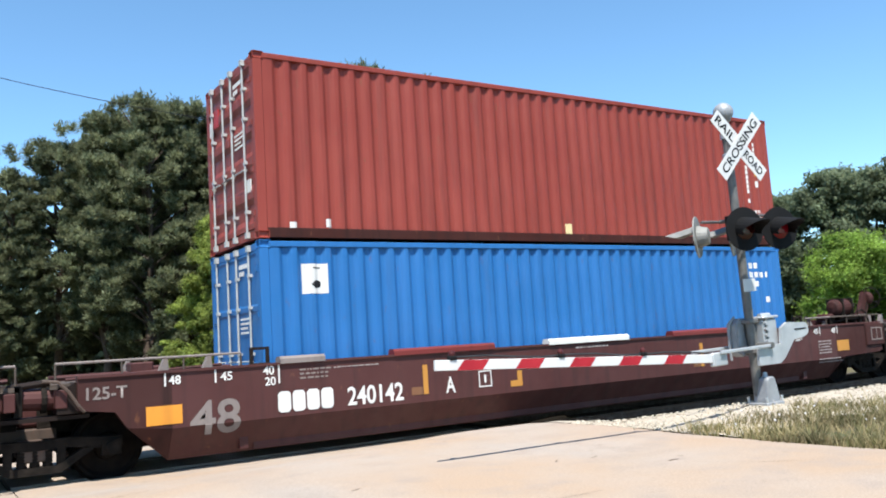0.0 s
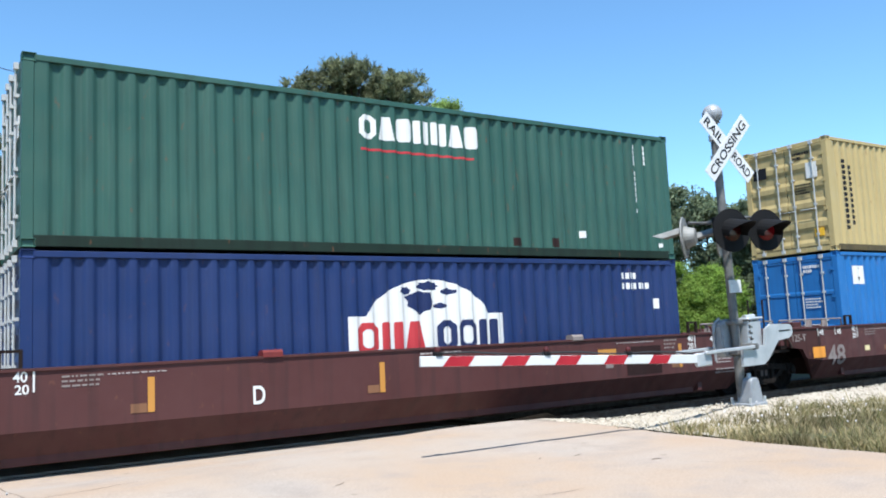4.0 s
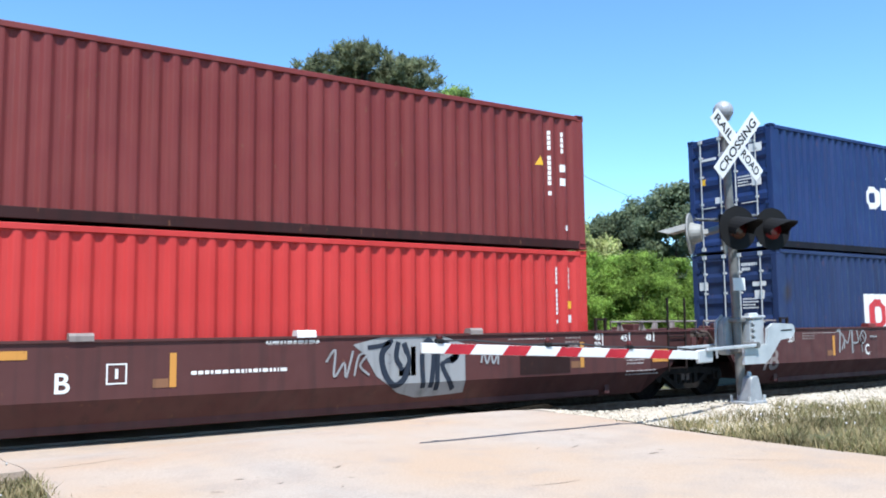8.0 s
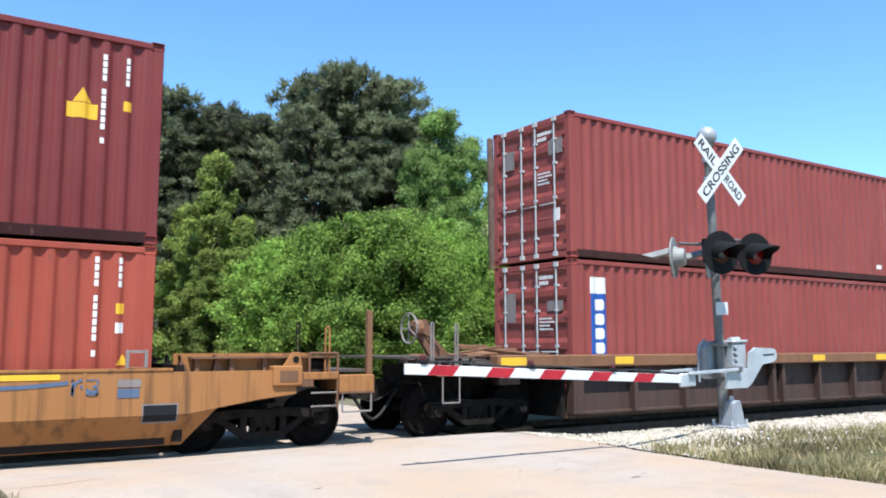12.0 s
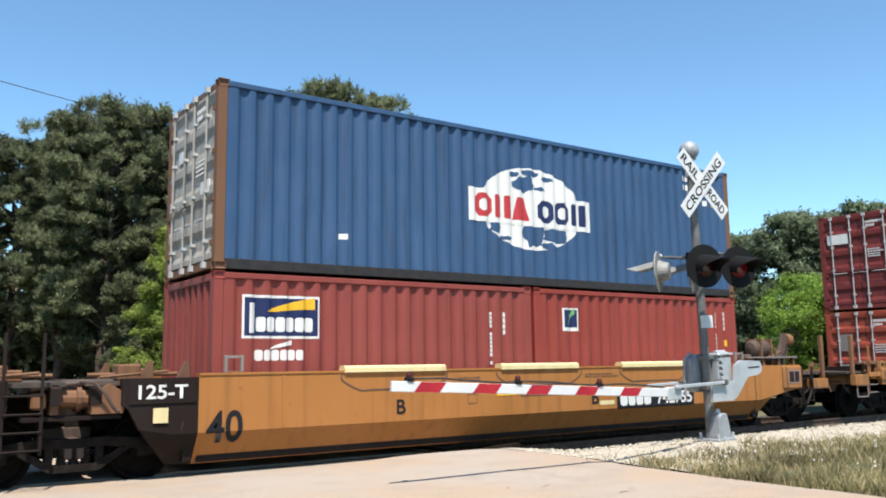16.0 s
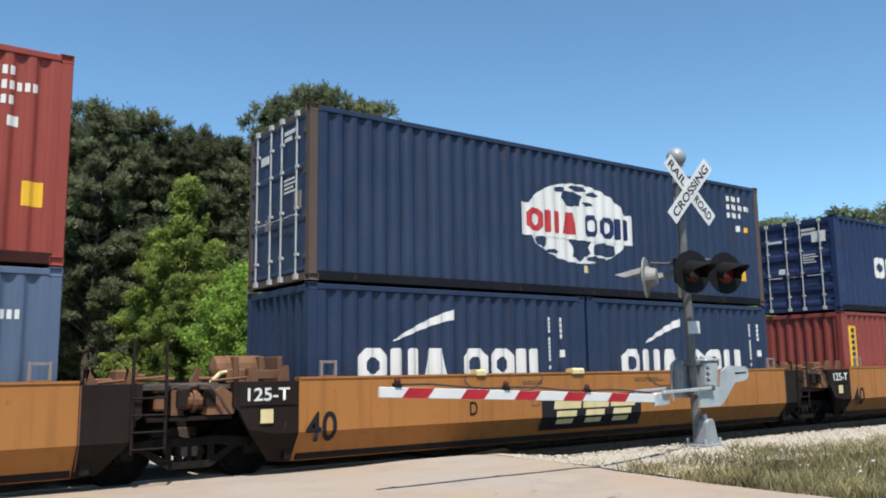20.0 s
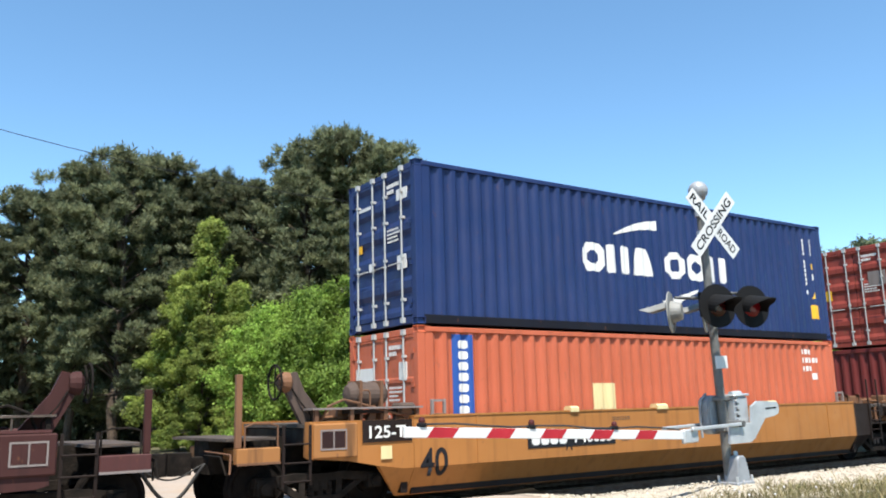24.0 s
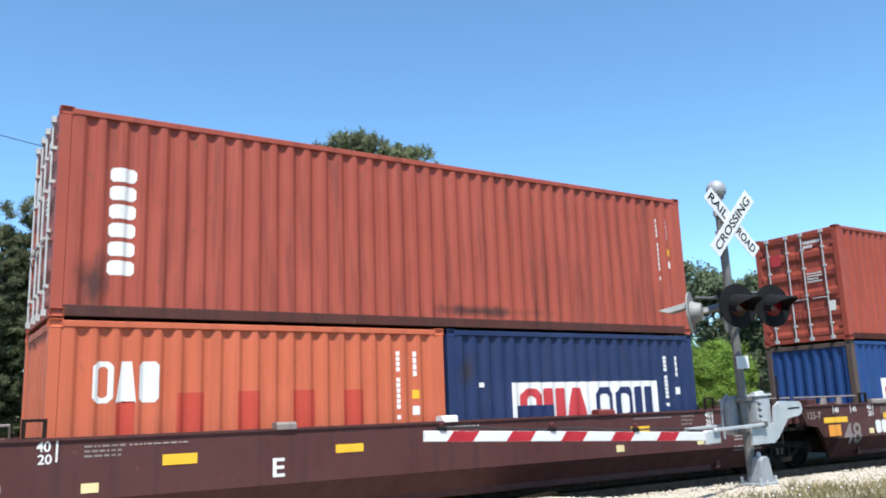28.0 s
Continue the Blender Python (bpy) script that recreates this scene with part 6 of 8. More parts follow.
        part("valve_portion", boxes((g0 - 0.58, g0 - 0.40, -1.26, -1.0, 1.02, 1.24), bevel=0.03), rust, gear)
        part("clevis", boxes((g0 + 0.14, g0 + 0.22, -1.30, -1.24, 1.02, 1.30), bevel=0.01), tan, gear)
        part("gear_floor", boxes((g0 - 0.69, g0 + 0.51, -1.32, -0.9, 0.88, 0.93)), "car_dark", root)
        if tank:
            bm = bmesh.new()
            lathe(bm, [(0.02, -0.42), (0.17, -0.38), (0.2, -0.32), (0.2, 0.32), (0.17, 0.38), (0.02, 0.42)], (-1.0, -0.85, deck + 0.22), 14, "x")
            part("brake_reservoir", bm, "car_rust", root)
            for xx in (-1.12, -0.72, -0.42):
                part("reservoir_strap", boxes((xx - 0.04, xx + 0.04, -1.12, -0.62, deck, deck + 0.40), bevel=0.01), "car_tan", root)
            part("reservoir_guard", boxes((-0.95, -0.40, -1.18, -1.13, deck + 0.06, deck + 0.2), bevel=0.01), "car_tan", root)
            part("pipe_elbow", tubes(((-1.5, -1.1, deck + 0.02), (-1.36, -1.1, deck + 0.16), 0.03), ((-1.36, -1.1, deck + 0.16), (-1.2, -1.05, deck + 0.18), 0.03), n=8), "cream", root)
    if single:
        for d, xa in ((-1, -0.30), (1, L + 0.30)):
            part("inner_wall", boxes((min(xa, xa + d * 2.1), max(xa, xa + d * 2.1), -1.18, -1.12, zt - 0.1, zt + 0.22)), body, root)
    for p in pads:
        hatch(root, *p)
    face = Flat(-1.464, 0.0, True)
    for put in marks:
        for p in flatten(put):
            p(root, face)
    CARS.append((root, x))
    return root


def sill_48(letter, patches=(), tail=True):
    """The usual markings of a brown unit; tail: those over its rear truck."""
    out = [m_text("48", "ghost", -1.15, -0.45, 0.50, 0.97), m_text(letter, "white", 2.95, 3.13, 0.74, 1.0),
           m_text("40", "white", -0.10, 0.06, 1.25, 1.38), m_text("20", "white", -0.08, 0.08, 1.10, 1.22), m_rect("white", 0.12, 0.145, 1.12, 1.38), m_text("45", "white", -0.72, -0.55, 1.22, 1.34), m_rect("white", -0.80, -0.775, 1.2, 1.38),
           m_text("48", "white", -1.42, -1.26, 1.22, 1.34), m_rect("white", -1.48, -1.455, 1.2, 1.38),
           m_bars("ghost", 0.45, 0.95, 1.14, 1.32, 3, 2), m_bars("worn_white", 1.0, 1.9, 1.27, 1.31, 1, 4), m_bars("worn_white", 5.75, 6.6, 1.28, 1.35, 1, 6),
           m_text("40", "white", 12.1, 12.26, 1.25, 1.38), m_text("20", "white", 12.1, 12.26, 1.10, 1.22), m_rect("white", 12.3, 12.325, 1.12, 1.38), m_text("45", "white", 12.78, 12.95, 1.22, 1.34), m_rect("white", 13.0, 13.025, 1.2, 1.38), m_text("48", "white", 13.45, 13.6, 1.22, 1.34), m_rect("white", 13.66, 13.685, 1.2, 1.38),
           m_bars("worn_white", 12.92, 13.45, 0.76, 1.08, 5, 8), m_bars("worn_white", 12.9, 13.8, 0.55, 0.68, 2, 9), m_rect("amber_mark", 13.62, 14.08, 0.80, 1.04), m_bars("ghost", 11.4, 11.8, 1.12, 1.34, 3, 11), m_bars("worn_white", 10.1, 11.2, 1.28, 1.32, 1, 12)]
    if tail:
        out += [m_rect("orange_mark", -1.72, -1.25, 0.70, 0.95), m_text("125-T", "ghost", -2.45, -1.95, 1.10, 1.26)]
    return out + list(patches)


def m_maker(x0, x1, n, digits, d0, d1):
    return [m_blocks("white", x0, x1, 0.70, 1.0, n), m_text(digits, "white", d0, d1, 0.70, 0.98)]


def m_bracket(x, z0=0.76, z1=1.22):
    return [m_rect("amber_mark", x, x + 0.09, z0, z1), m_rect("car_rust", x - 0.22, x - 0.01, z0, z0 + 0.12)]


def m_scrawl(x0, x1, z0, z1, seed, mat="graffiti", n=9, w=0.05):
    """Spray-painted strokes: crooked ribbons."""
    def put(root, face):
        rnd = random.Random(seed)
        for k in range(n):
            bm = bmesh.new()
            x, z = x0 + (x1 - x0) * (k + 0.3) / n, rnd.uniform(z0, z1)
            a, prev = rnd.uniform(0, 6.28), None
            for i in range(14):
                p = [bm.verts.new((x + math.sin(a) * w / 2, 0, z - math.cos(a) * w / 2)), bm.verts.new((x - math.sin(a) * w / 2, 0, z + math.cos(a) * w / 2))]
                if prev:
                    bm.faces.new((prev[0], p[0], p[1], prev[1]))
                prev = p
                a += rnd.uniform(-0.9, 0.9)
                x = min(max(x + math.cos(a) * 0.075, x0), x1)
                z = min(max(z + math.sin(a) * 0.075, z0), z1)
            lay("graffiti_stroke", bm, mat, root, face, 1 + (k % 3))
    return put


def m_ribbon(mat, pts, w, level=1):
    """A painted stroke: a smooth ribbon through a few points (x, z)."""
    def put(root, face):
        line = []
        for i in range(len(pts) - 1):
            p0, p1, p2, p3 = [Vector((*pts[min(max(i + k, 0), len(pts) - 1)], 0)) for k in (-1, 0, 1, 2)]
            for k in range(5):
                t = k / 5
                line.append(0.5 * (2 * p1 + (p2 - p0) * t + (2 * p0 - 5 * p1 + 4 * p2 - p3) * t * t + (3 * p1 - p0 - 3 * p2 + p3) * t ** 3))
        line.append(Vector((*pts[-1], 0)))
        bm, prev = bmesh.new(), None
        for i, p in enumerate(line):
            d = (line[min(i + 1, len(line) - 1)] - line[max(i - 1, 0)]).normalized()
            pair = [bm.verts.new((p.x - d.y * w / 2, 0, p.y + d.x * w / 2)), bm.verts.new((p.x + d.y * w / 2, 0, p.y - d.x * w / 2))]
            if prev:
                bm.faces.new((prev[0], pair[0], pair[1], prev[1]))
            prev = pair
        lay("graffiti_stroke", bm, mat, root, face, level)
    return put


def m_patch(mat, pts, level=1):
    def put(root, face):
        bm = bmesh.new()
        flat_poly(bm, pts)
        lay("graffiti_fill", bm, mat, root, face, level)
    return put


def m_piece(x):
    """A sprayed piece: grey fill with dark bubble outlines, thin pale scribbles beside it."""
    out = [m_patch("graffiti", [(x + 0.5, 0.78), (x + 0.9, 0.50), (x + 1.25, 0.40), (x + 1.9, 0.42), (x + 2.18, 0.44), (x + 2.18, 1.24), (x + 1.75, 1.38), (x + 0.6, 1.38), (x + 0.1, 1.27), (x + 0.3, 1.12)], 1)]
    for w, pts in ((0.10, [(0.75, 1.30), (0.60, 1.10), (0.66, 0.80), (0.82, 0.62), (1.0, 0.72), (1.08, 1.0), (1.0, 1.28)]), (0.09, [(0.9, 1.30), (0.86, 1.05), (0.98, 0.86)]), (0.09, [(1.36, 0.55), (1.34, 1.1), (1.46, 1.32), (1.56, 1.1), (1.5, 0.55)]),
                   (0.09, [(1.62, 0.5), (1.66, 1.2), (1.85, 1.22), (1.98, 1.02), (1.72, 0.92), (1.95, 0.5)]), (0.07, [(0.35, 1.22), (0.6, 1.25), (0.8, 1.33)]), (0.12, [(1.9, 1.16), (2.0, 1.06), (1.88, 0.98)])):
        out.append(m_ribbon("graffiti_dark", [(x + a, z) for a, z in pts], w, 3))
    for pts in ([(-0.35, 1.02), (-0.2, 1.2), (-0.22, 0.8), (-0.05, 1.0), (-0.02, 0.78), (0.1, 1.18)], [(0.12, 0.8), (0.2, 1.1), (0.35, 1.12), (0.22, 0.95), (0.38, 0.8)], [(0.70, 1.16), (0.78, 1.08), (0.72, 0.98)], [(0.95, 1.16), (1.04, 1.02), (0.98, 0.9)], [(1.70, 1.12), (1.78, 1.04), (1.72, 0.98)],
                [(2.5, 0.92), (2.55, 1.1), (2.62, 0.9), (2.7, 1.08), (2.75, 0.9), (2.85, 1.05), (2.85, 0.88)]):
        out.append(m_ribbon("graffiti", [(x + a, z) for a, z in pts], 0.035, 4))
    return out


def m_tag(x):
    """Loose pale strokes of a hasty tag."""
    return [m_ribbon("graffiti", [(x + a, z) for a, z in pts], w, k + 1) for k, (w, pts) in enumerate((
        (0.05, [(0.05, 1.30), (0.18, 1.36), (0.14, 0.82)]), (0.04, [(0.1, 1.34), (0.34, 1.15), (0.22, 0.88)]), (0.04, [(0.32, 0.9), (0.36, 1.1), (0.48, 1.05), (0.60, 1.34)]), (0.06, [(0.66, 1.34), (0.66, 0.80)]),
        (0.04, [(0.66, 1.04), (0.90, 1.06), (0.86, 1.34)]), (0.04, [(1.05, 1.02), (0.98, 1.18), (1.12, 1.32), (1.24, 1.18), (1.10, 1.02), (0.98, 1.1)]), (0.03, [(1.04, 1.0), (1.06, 0.8)]), (0.03, [(1.02, 1.28), (1.2, 1.06)]), (0.04, [(1.40, 1.18), (1.70, 1.17)])))]


def m_boxed(x, z=0.78):
    return [m_outline("white", x, x + 0.26, z, z + 0.27, 0.02), m_rect("white", x + 0.11, x + 0.15, z + 0.07, z + 0.2)]


brown = "dirty brown steel double-stack well car unit with stencilled markings"
well_car("brown steel well car at the head, running ahead", AT["A"] + 20.9, "48", "joint", "end", sill_48("B", (), False), reach=4.05)
well_car(brown, AT["A"], "48", "end", "joint", sill_48("A", [m_maker(0.09, 0.98, 4, "240142", 1.20, 2.16), m_bracket(2.53), m_boxed(3.6), m_rect("amber_mark", 4.25, 4.5, 0.74, 0.84), m_rect("amber_mark", 4.4, 4.5, 0.84, 1.0), m_bracket(9.0)]),
         [(0.15, 0.85, 1.415, "ghost"), (2.02, 3.95, 1.415, "maroon"), (5.13, 7.06, 1.415, "white"), (8.25, 10.0, 1.415, "maroon")], reach=4.05)
well_car(brown, AT["E"], "48", "joint", "joint", sill_48("E", [m_bracket(1.48), m_bracket(4.62), m_bracket(8.2), m_bracket(11.75), m_rect("soot", 10.36, 11.63, 0.66, 1.22), m_rect("cream", 0.4, 0.6, 0.78, 0.9), m_rect("ghost", 2.3, 2.5, 0.78, 0.9)]),
         [(3.1, 3.4, 1.415, "maroon"), (5.8, 6.1, 1.415, "white"), (9.0, 9.3, 1.415, "maroon")])
well_car(brown, AT["D"], "48", "joint", "joint", sill_48("D", [m_bracket(1.5), m_bracket(5.0), m_rect("amber_mark", 9.62, 10.09, 1.08, 1.2), m_bracket(11.81), m_rect("soot", 10.35, 11.3, 0.68, 1.22), m_rect("ghost", 9.8, 10.0, 0.85, 0.95)]),
         [(3.1, 3.4, 1.415, "maroon"), (9.0, 9.25, 1.415, "ghost")])
well_car(brown, AT["C"], "48", "joint", "joint", sill_48("C", [m_bracket(1.61), m_bracket(4.94), m_bracket(8.08), m_bracket(11.8), m_tag(1.74)]),
         [(3.1, 3.4, 1.415, "maroon"), (9.3, 9.55, 1.415, "maroon")])
well_car(brown, AT["B"], "48", "joint", "end", sill_48("B", [m_maker(0.20, 1.09, 4, "240142", 1.30, 2.27), m_bracket(-0.02), m_boxed(3.56, 0.83), m_rect("amber_mark", 2.3, 2.63, 1.18, 1.29), m_bracket(4.37), m_bars("white", 4.66, 6.42, 0.88, 1.0, 1, 21), m_bars("white", 5.73, 6.57, 1.29, 1.38, 1, 22),
         m_piece(7.02), m_bracket(8.15), m_bracket(11.75), m_rect("soot", 10.35, 11.5, 0.68, 1.2), m_rect("amber_mark", -2.75, -1.81, 0.75, 0.88), m_bars("white", -2.45, -1.85, 1.0, 1.3, 5, 23), m_rect("white", -1.8, -1.66, 1.12, 1.34), m_rect("ghost", -2.9, -2.55, 1.05, 1.3), m_rect("maroon", -2.85, -2.6, 1.12, 1.25, level=2)], False),
         [(3.1, 3.4, 1.415, "ghost"), (6.2, 6.5, 1.415, "white"), (9.3, 9.55, 1.415, "ghost")])


def flat_sided_car(x):
    """A tan well car whose recessed side panels stand between posts under a deep top beam."""
    root = empty_thing("well_car", "tan-brown steel well car with recessed side panels and yellow reflectors", "rail car", "units of the train")
    L = L40
    for s in (-1, 1):
        def yy(a, b):
            return (min(s * a, s * b), max(s * a, s * b))
        part("top_beam", boxes((-2.0, L + 2.0, *yy(1.24, 1.50), 1.17, 1.40), bevel=0.02), "car_rust", root)
        part("side_wall", boxes((-0.2, L + 0.15, *yy(1.23, 1.26), 0.34, 1.17)), "panel_brown", root)
        part("bottom_flange", boxes((-0.2, L + 0.15, *yy(1.23, 1.34), 0.28, 0.34), bevel=0.008), "panel_brown", root)
        for p, w in ((-0.07, 0.26), (1.46, 0.10), (2.95, 0.11), (4.45, 0.10), (5.92, 0.11), (6.27, 0.11), (7.70, 0.10), (9.20, 0.10), (10.72, 0.10), (12.22, 0.24)):
            part("side_post", boxes((p - w / 2, p + w / 2, *yy(1.26, 1.44), 0.30, 1.168), bevel=0.01), "panel_brown", root)
    web(root, -0.2, L + 0.2, "car_tan")
    for kind, xa, d in (("r", -0.25, -1), ("f", L + 0.2, 1)):
        end_deck(root, xa, xa + d * 2.1, 1.30, "car_tan", "car_dark", True)
        part("draft_sill", boxes((min(xa, xa + d * 3.0), max(xa, xa + d * 3.0), -0.34, 0.34, 0.66, 1.24)), "shaded_grime", root)
        part("well_bulkhead", boxes((min(xa, xa + d * 0.1), max(xa, xa + d * 0.1), -1.25, 1.25, 0.25, 1.28)), "shaded_grime", root)
        part("brake_pan", boxes((min(xa + d * 0.1, xa + d * 1.3), max(xa + d * 0.1, xa + d * 1.3), 0.5, 1.2, 0.45, 1.2), bevel=0.03), "shaded_grime", root)
        truck(root, x, xa + d * (1.55 if d > 0 else 1.85))
        coupler(root, xa + d * 3.15, xa + d * 3.61)
        flat_end(root, xa, d, d < 0)
    for a, b in ((-1.95, -1.38), (0.82, 1.32), (4.3, 4.75), (7.33, 7.82), (10.07, 10.59), (13.64, 14.12)):
        lay("reflector", flat_rects((a, b, 1.22, 1.36)), "yellow_mark", root, Flat(-1.50))
    CARS.append((root, x))


flat_sided_car(AT["H"])


def logo_bars(x0, x1, z0, z1):
    """A black panel with three plain slanted white shapes."""
    def put(root, face):
        lay("logo_panel", flat_rects((x0, x1, z0, z1)), "black", root, face, 1)
        w, h = (x1 - x0), (z1 - z0)
        for a, b in ((0.08, 0.34), (0.36, 0.62), (0.64, 0.90)):
            xa, xb, lean = x0 + a * w, x0 + b * w, 0.05 * w
            for za, zb, inset in ((0.60, 0.84, 0.0), (0.36, 0.54, 0.035), (0.16, 0.30, 0.05)):
                bm = bmesh.new()
                low, top = z0 + za * h, z0 + zb * h
                flat_poly(bm, [(xa + inset * w + lean * za, low), (xb - inset * w + lean * za, low), (xb - inset * w + lean * zb, top), (xa + inset * w + lean * zb, top)])
                lay("logo_shape", bm, "cream", root, face, 2)
    return put


def m_upturn(x0, x1, z=1.15):
    """The dark joint round a pad's holder in the girder."""
    return [m_ribbon("truck_brown", [(x0 - 0.04, 1.40), (x0 - 0.02, 1.30), (x0 + 0.28, z), (x0 + 0.5, z), (x1 - 0.5, z), (x1 - 0.26, z), (x1 + 0.02, 1.30), (x1 + 0.04, 1.40)], 0.022)]


def sill_40(letter, more=()):
    return [m_text("40", "black", -0.15, 0.38, 0.48, 0.93), m_rect("car_dark", -1.20, -0.30, 1.06, 1.40, level=2), m_text("125-T", "white", -1.08, -0.42, 1.12, 1.31, level=4), m_rect("cream", -0.88, -0.68, 0.80, 1.0, level=5),
            m_text(letter, "black", 2.95, 3.12, 0.75, 0.98), m_bars("truck_brown", 4.17, 4.75, 1.24, 1.32, 2, 31), m_outline("truck_brown", 4.37, 4.57, 0.86, 1.03, 0.012), m_bars("truck_brown", 7.14, 8.06, 1.24, 1.33, 2, 32), m_bars("truck_brown", 5.55, 6.55, 0.93, 0.99, 1, 33), m_rect("car_tan", 12.42, 12.44, 0.3, 1.4)] + list(more)


yellow = "yellow-orange steel double-stack well car unit, weathered, with dark ends"
pads40 = [(5.4, 5.7, 1.445, "cream"), (9.0, 9.3, 1.445, "cream"), (3.1, 3.3, 1.445, "cream")]
well_car("single yellow-orange steel well car with faded lettering", AT["X"], "40", "end", "end",
         [m_rect("faded_red", 8.40, 8.80, 0.60, 0.97), m_rect("faded_red", 8.90, 9.28, 0.60, 0.97), m_rect("faded_red", 9.38, 9.82, 0.60, 0.97), m_ribbon("grey_blue", [(10.05, 1.04), (10.6, 1.05), (11.1, 1.09)], 0.05), m_scrawl(11.15, 11.45, 0.94, 1.12, 3, "grey_blue", 4, 0.04), m_rect("yellow_mark", 7.8, 8.7, 1.13, 1.2), m_rect("yellow_mark", 10.0, 11.0, 1.13, 1.2), m_bars("black", 2.2, 3.6, 0.85, 1.05, 1, 41), m_rect("black", 12.04, 12.48, 0.55, 0.77), m_outline("ghost", 12.02, 12.50, 0.53, 0.79, 0.02, 2), m_rect("grey_blue", 11.70, 11.98, 0.88, 1.0), m_rect("ghost", 11.7, 12.0, 1.02, 1.12), m_rect("white", 13.9, 14.1, 0.98, 1.14), m_rect("car_tan", 14.2, 14.5, 0.96, 1.14)], [(0.6, 2.0, 1.255, "cream"), (2.6, 3.4, 1.255, "cream")], 1.235, True)
well_car(yellow, AT["b"], "40", "end", "joint", sill_40("B", [m_rect("black", 7.97, 10.27, 0.62, 0.98), m_blocks("white", 8.05, 8.95, 0.68, 0.93, 4, False, 2), m_text("742755", "white", 9.12, 10.2, 0.68, 0.93, 2), m_text("B", "black", 7.30, 7.48, 0.74, 1.0), m_upturn(2.0, 3.9), m_upturn(5.05, 7.0), m_upturn(8.13, 10.09), m_rect("yellow_mark", 5.0, 5.45, 0.97, 1.06), m_rect("yellow_mark", 6.62, 7.05, 1.02, 1.10), m_rect("cream", 7.5, 7.9, 0.72, 0.80)]),
         [(2.0, 3.9, 1.445, "cream"), (5.1, 6.95, 1.445, "cream"), (8.13, 10.09, 1.445, "cream")])
well_car(yellow, AT["c"], "40", "joint", "joint", sill_40("C", [logo_bars(4.76, 7.39, 0.40, 1.05), m_upturn(2.9, 4.6), m_upturn(7.6, 9.5)]), pads40)
well_car(yellow, AT["d"], "40", "joint", "joint", sill_40("D", [logo_bars(4.61, 7.30, 0.40, 1.03), m_upturn(2.9, 4.6), m_upturn(7.6, 9.5)]), pads40, tank=True)
well_car(yellow, AT["e"], "40", "joint", "joint", sill_40("E", [logo_bars(4.71, 7.35, 0.40, 1.05), m_upturn(2.9, 4.6), m_upturn(7.6, 9.5)]), pads40)
well_car(yellow, AT["a"], "40", "joint", "end", sill_40("A", [m_rect("black", 2.07, 4.21, 0.82, 1.12, level=2), m_blocks("white", 2.15, 3.0, 0.87, 1.07, 4, False, 3), m_text("740055", "white", 3.15, 4.12, 0.87, 1.07, 3)]), pads40)
well_car(brown, AT["P"], "48", "end", "joint", sill_48("A", [m_maker(0.16, 1.20, 4, "240045", 1.25, 2.32), m_boxed(3.6, 0.72), m_rect("yellow_mark", -1.87, -0.95, 1.0, 1.12), m_rect("yellow_mark", 0.55, 1.02, 1.02, 1.16), m_rect("yellow_mark", 2.91, 3.39, 1.03, 1.17), m_rect("yellow_mark", 7.9, 8.4, 1.05, 1.18), m_rect("yellow_mark", 10.2, 10.7, 1.05, 1.18),
         m_rect("cream", -0.12, 0.08, 0.7, 0.82), m_rect("cream", 4.3, 4.5, 0.72, 0.84), m_rect("cream", 8.0, 8.2, 0.72, 0.84), m_scrawl(5.6, 7.0, 0.75, 1.0, 13, "ghost", 4, 0.03)] ),
         [(0.1, 0.8, 1.415, "ghost"), (2.08, 3.99, 1.415, "maroon"), (5.17, 7.12, 1.415, "white"), (8.3, 10.1, 1.415, "maroon"), (10.9, 11.8, 1.415, "maroon")])
well_car(brown, AT["Q"], "48", "joint", "joint", sill_48("E", [m_rect("yellow_mark", 1.42, 1.88, 1.0, 1.14), m_rect("yellow_mark", 3.93, 4.39, 1.02, 1.14), m_rect("yellow_mark", 10.0, 10.5, 1.03, 1.16), m_rect("cream", 0.43, 0.64, 0.72, 0.84), m_rect("cream", 9.6, 9.8, 0.72, 0.84), m_rect("cream", 11.8, 12.0, 0.74, 0.86)]),
         [(3.0, 3.3, 1.415, "ghost"), (5.8, 6.1, 1.415, "white"), (9.2, 9.6, 1.415, "maroon")])


# ---- crossing signal ----
SX, SY, SZ = 10.05, 7.75, 0.43
signal = empty_thing("crossing_signal", "silver railroad crossing signal with crossbuck, red lamps and gate, on gravel", "crossing signal")
signal.matrix_basis = pose(SX, SY, SZ, 0, -2.0, 0)

bm = bmesh.new()
prism(bm, [(-0.07, -0.10), (0.21, -0.10), (0.21, 0.03), (0.18, 0.05), (0.15, 0.33), (0.12, 0.36), (0.0, 0.36), (-0.03, 0.33), (-0.07, 0.05)], "y", -0.20, 0.03)
bmesh.ops.bevel(bm, geom=bm.edges[:], offset=0.015, segments=1, affect="EDGES", clamp_overlap=True)
part("base_casting", bm, "base_grey", signal)
part("base_plug", tubes(((0.06, -0.10, 0.35), (0.06, -0.10, 0.42), 0.04, 0.028), n=10), "silver", signal)
part("foot_plate", boxes((-0.14, 0.24, -0.24, 0.12, -0.06, 0.012), bevel=0.01), "base_grey", signal)
part("foundation", boxes((-0.24, 0.30, -0.28, 0.24, -0.40, -0.062), bevel=0.02), "base_grey", signal)
for k in range(4):
    x, y = (-0.11, 0.215)[k % 2], (-0.215, 0.09)[k // 2]
    part("anchor_bolt", tubes(((x, y, 0.0), (x, y, 0.09), 0.02), n=6), "silver", signal)
part("mast", tubes(((0, 0, 0.0), (0, 0, 4.12), 0.066, 0.060), n=16), "mast", signal, smooth=False)
bm = bmesh.new()
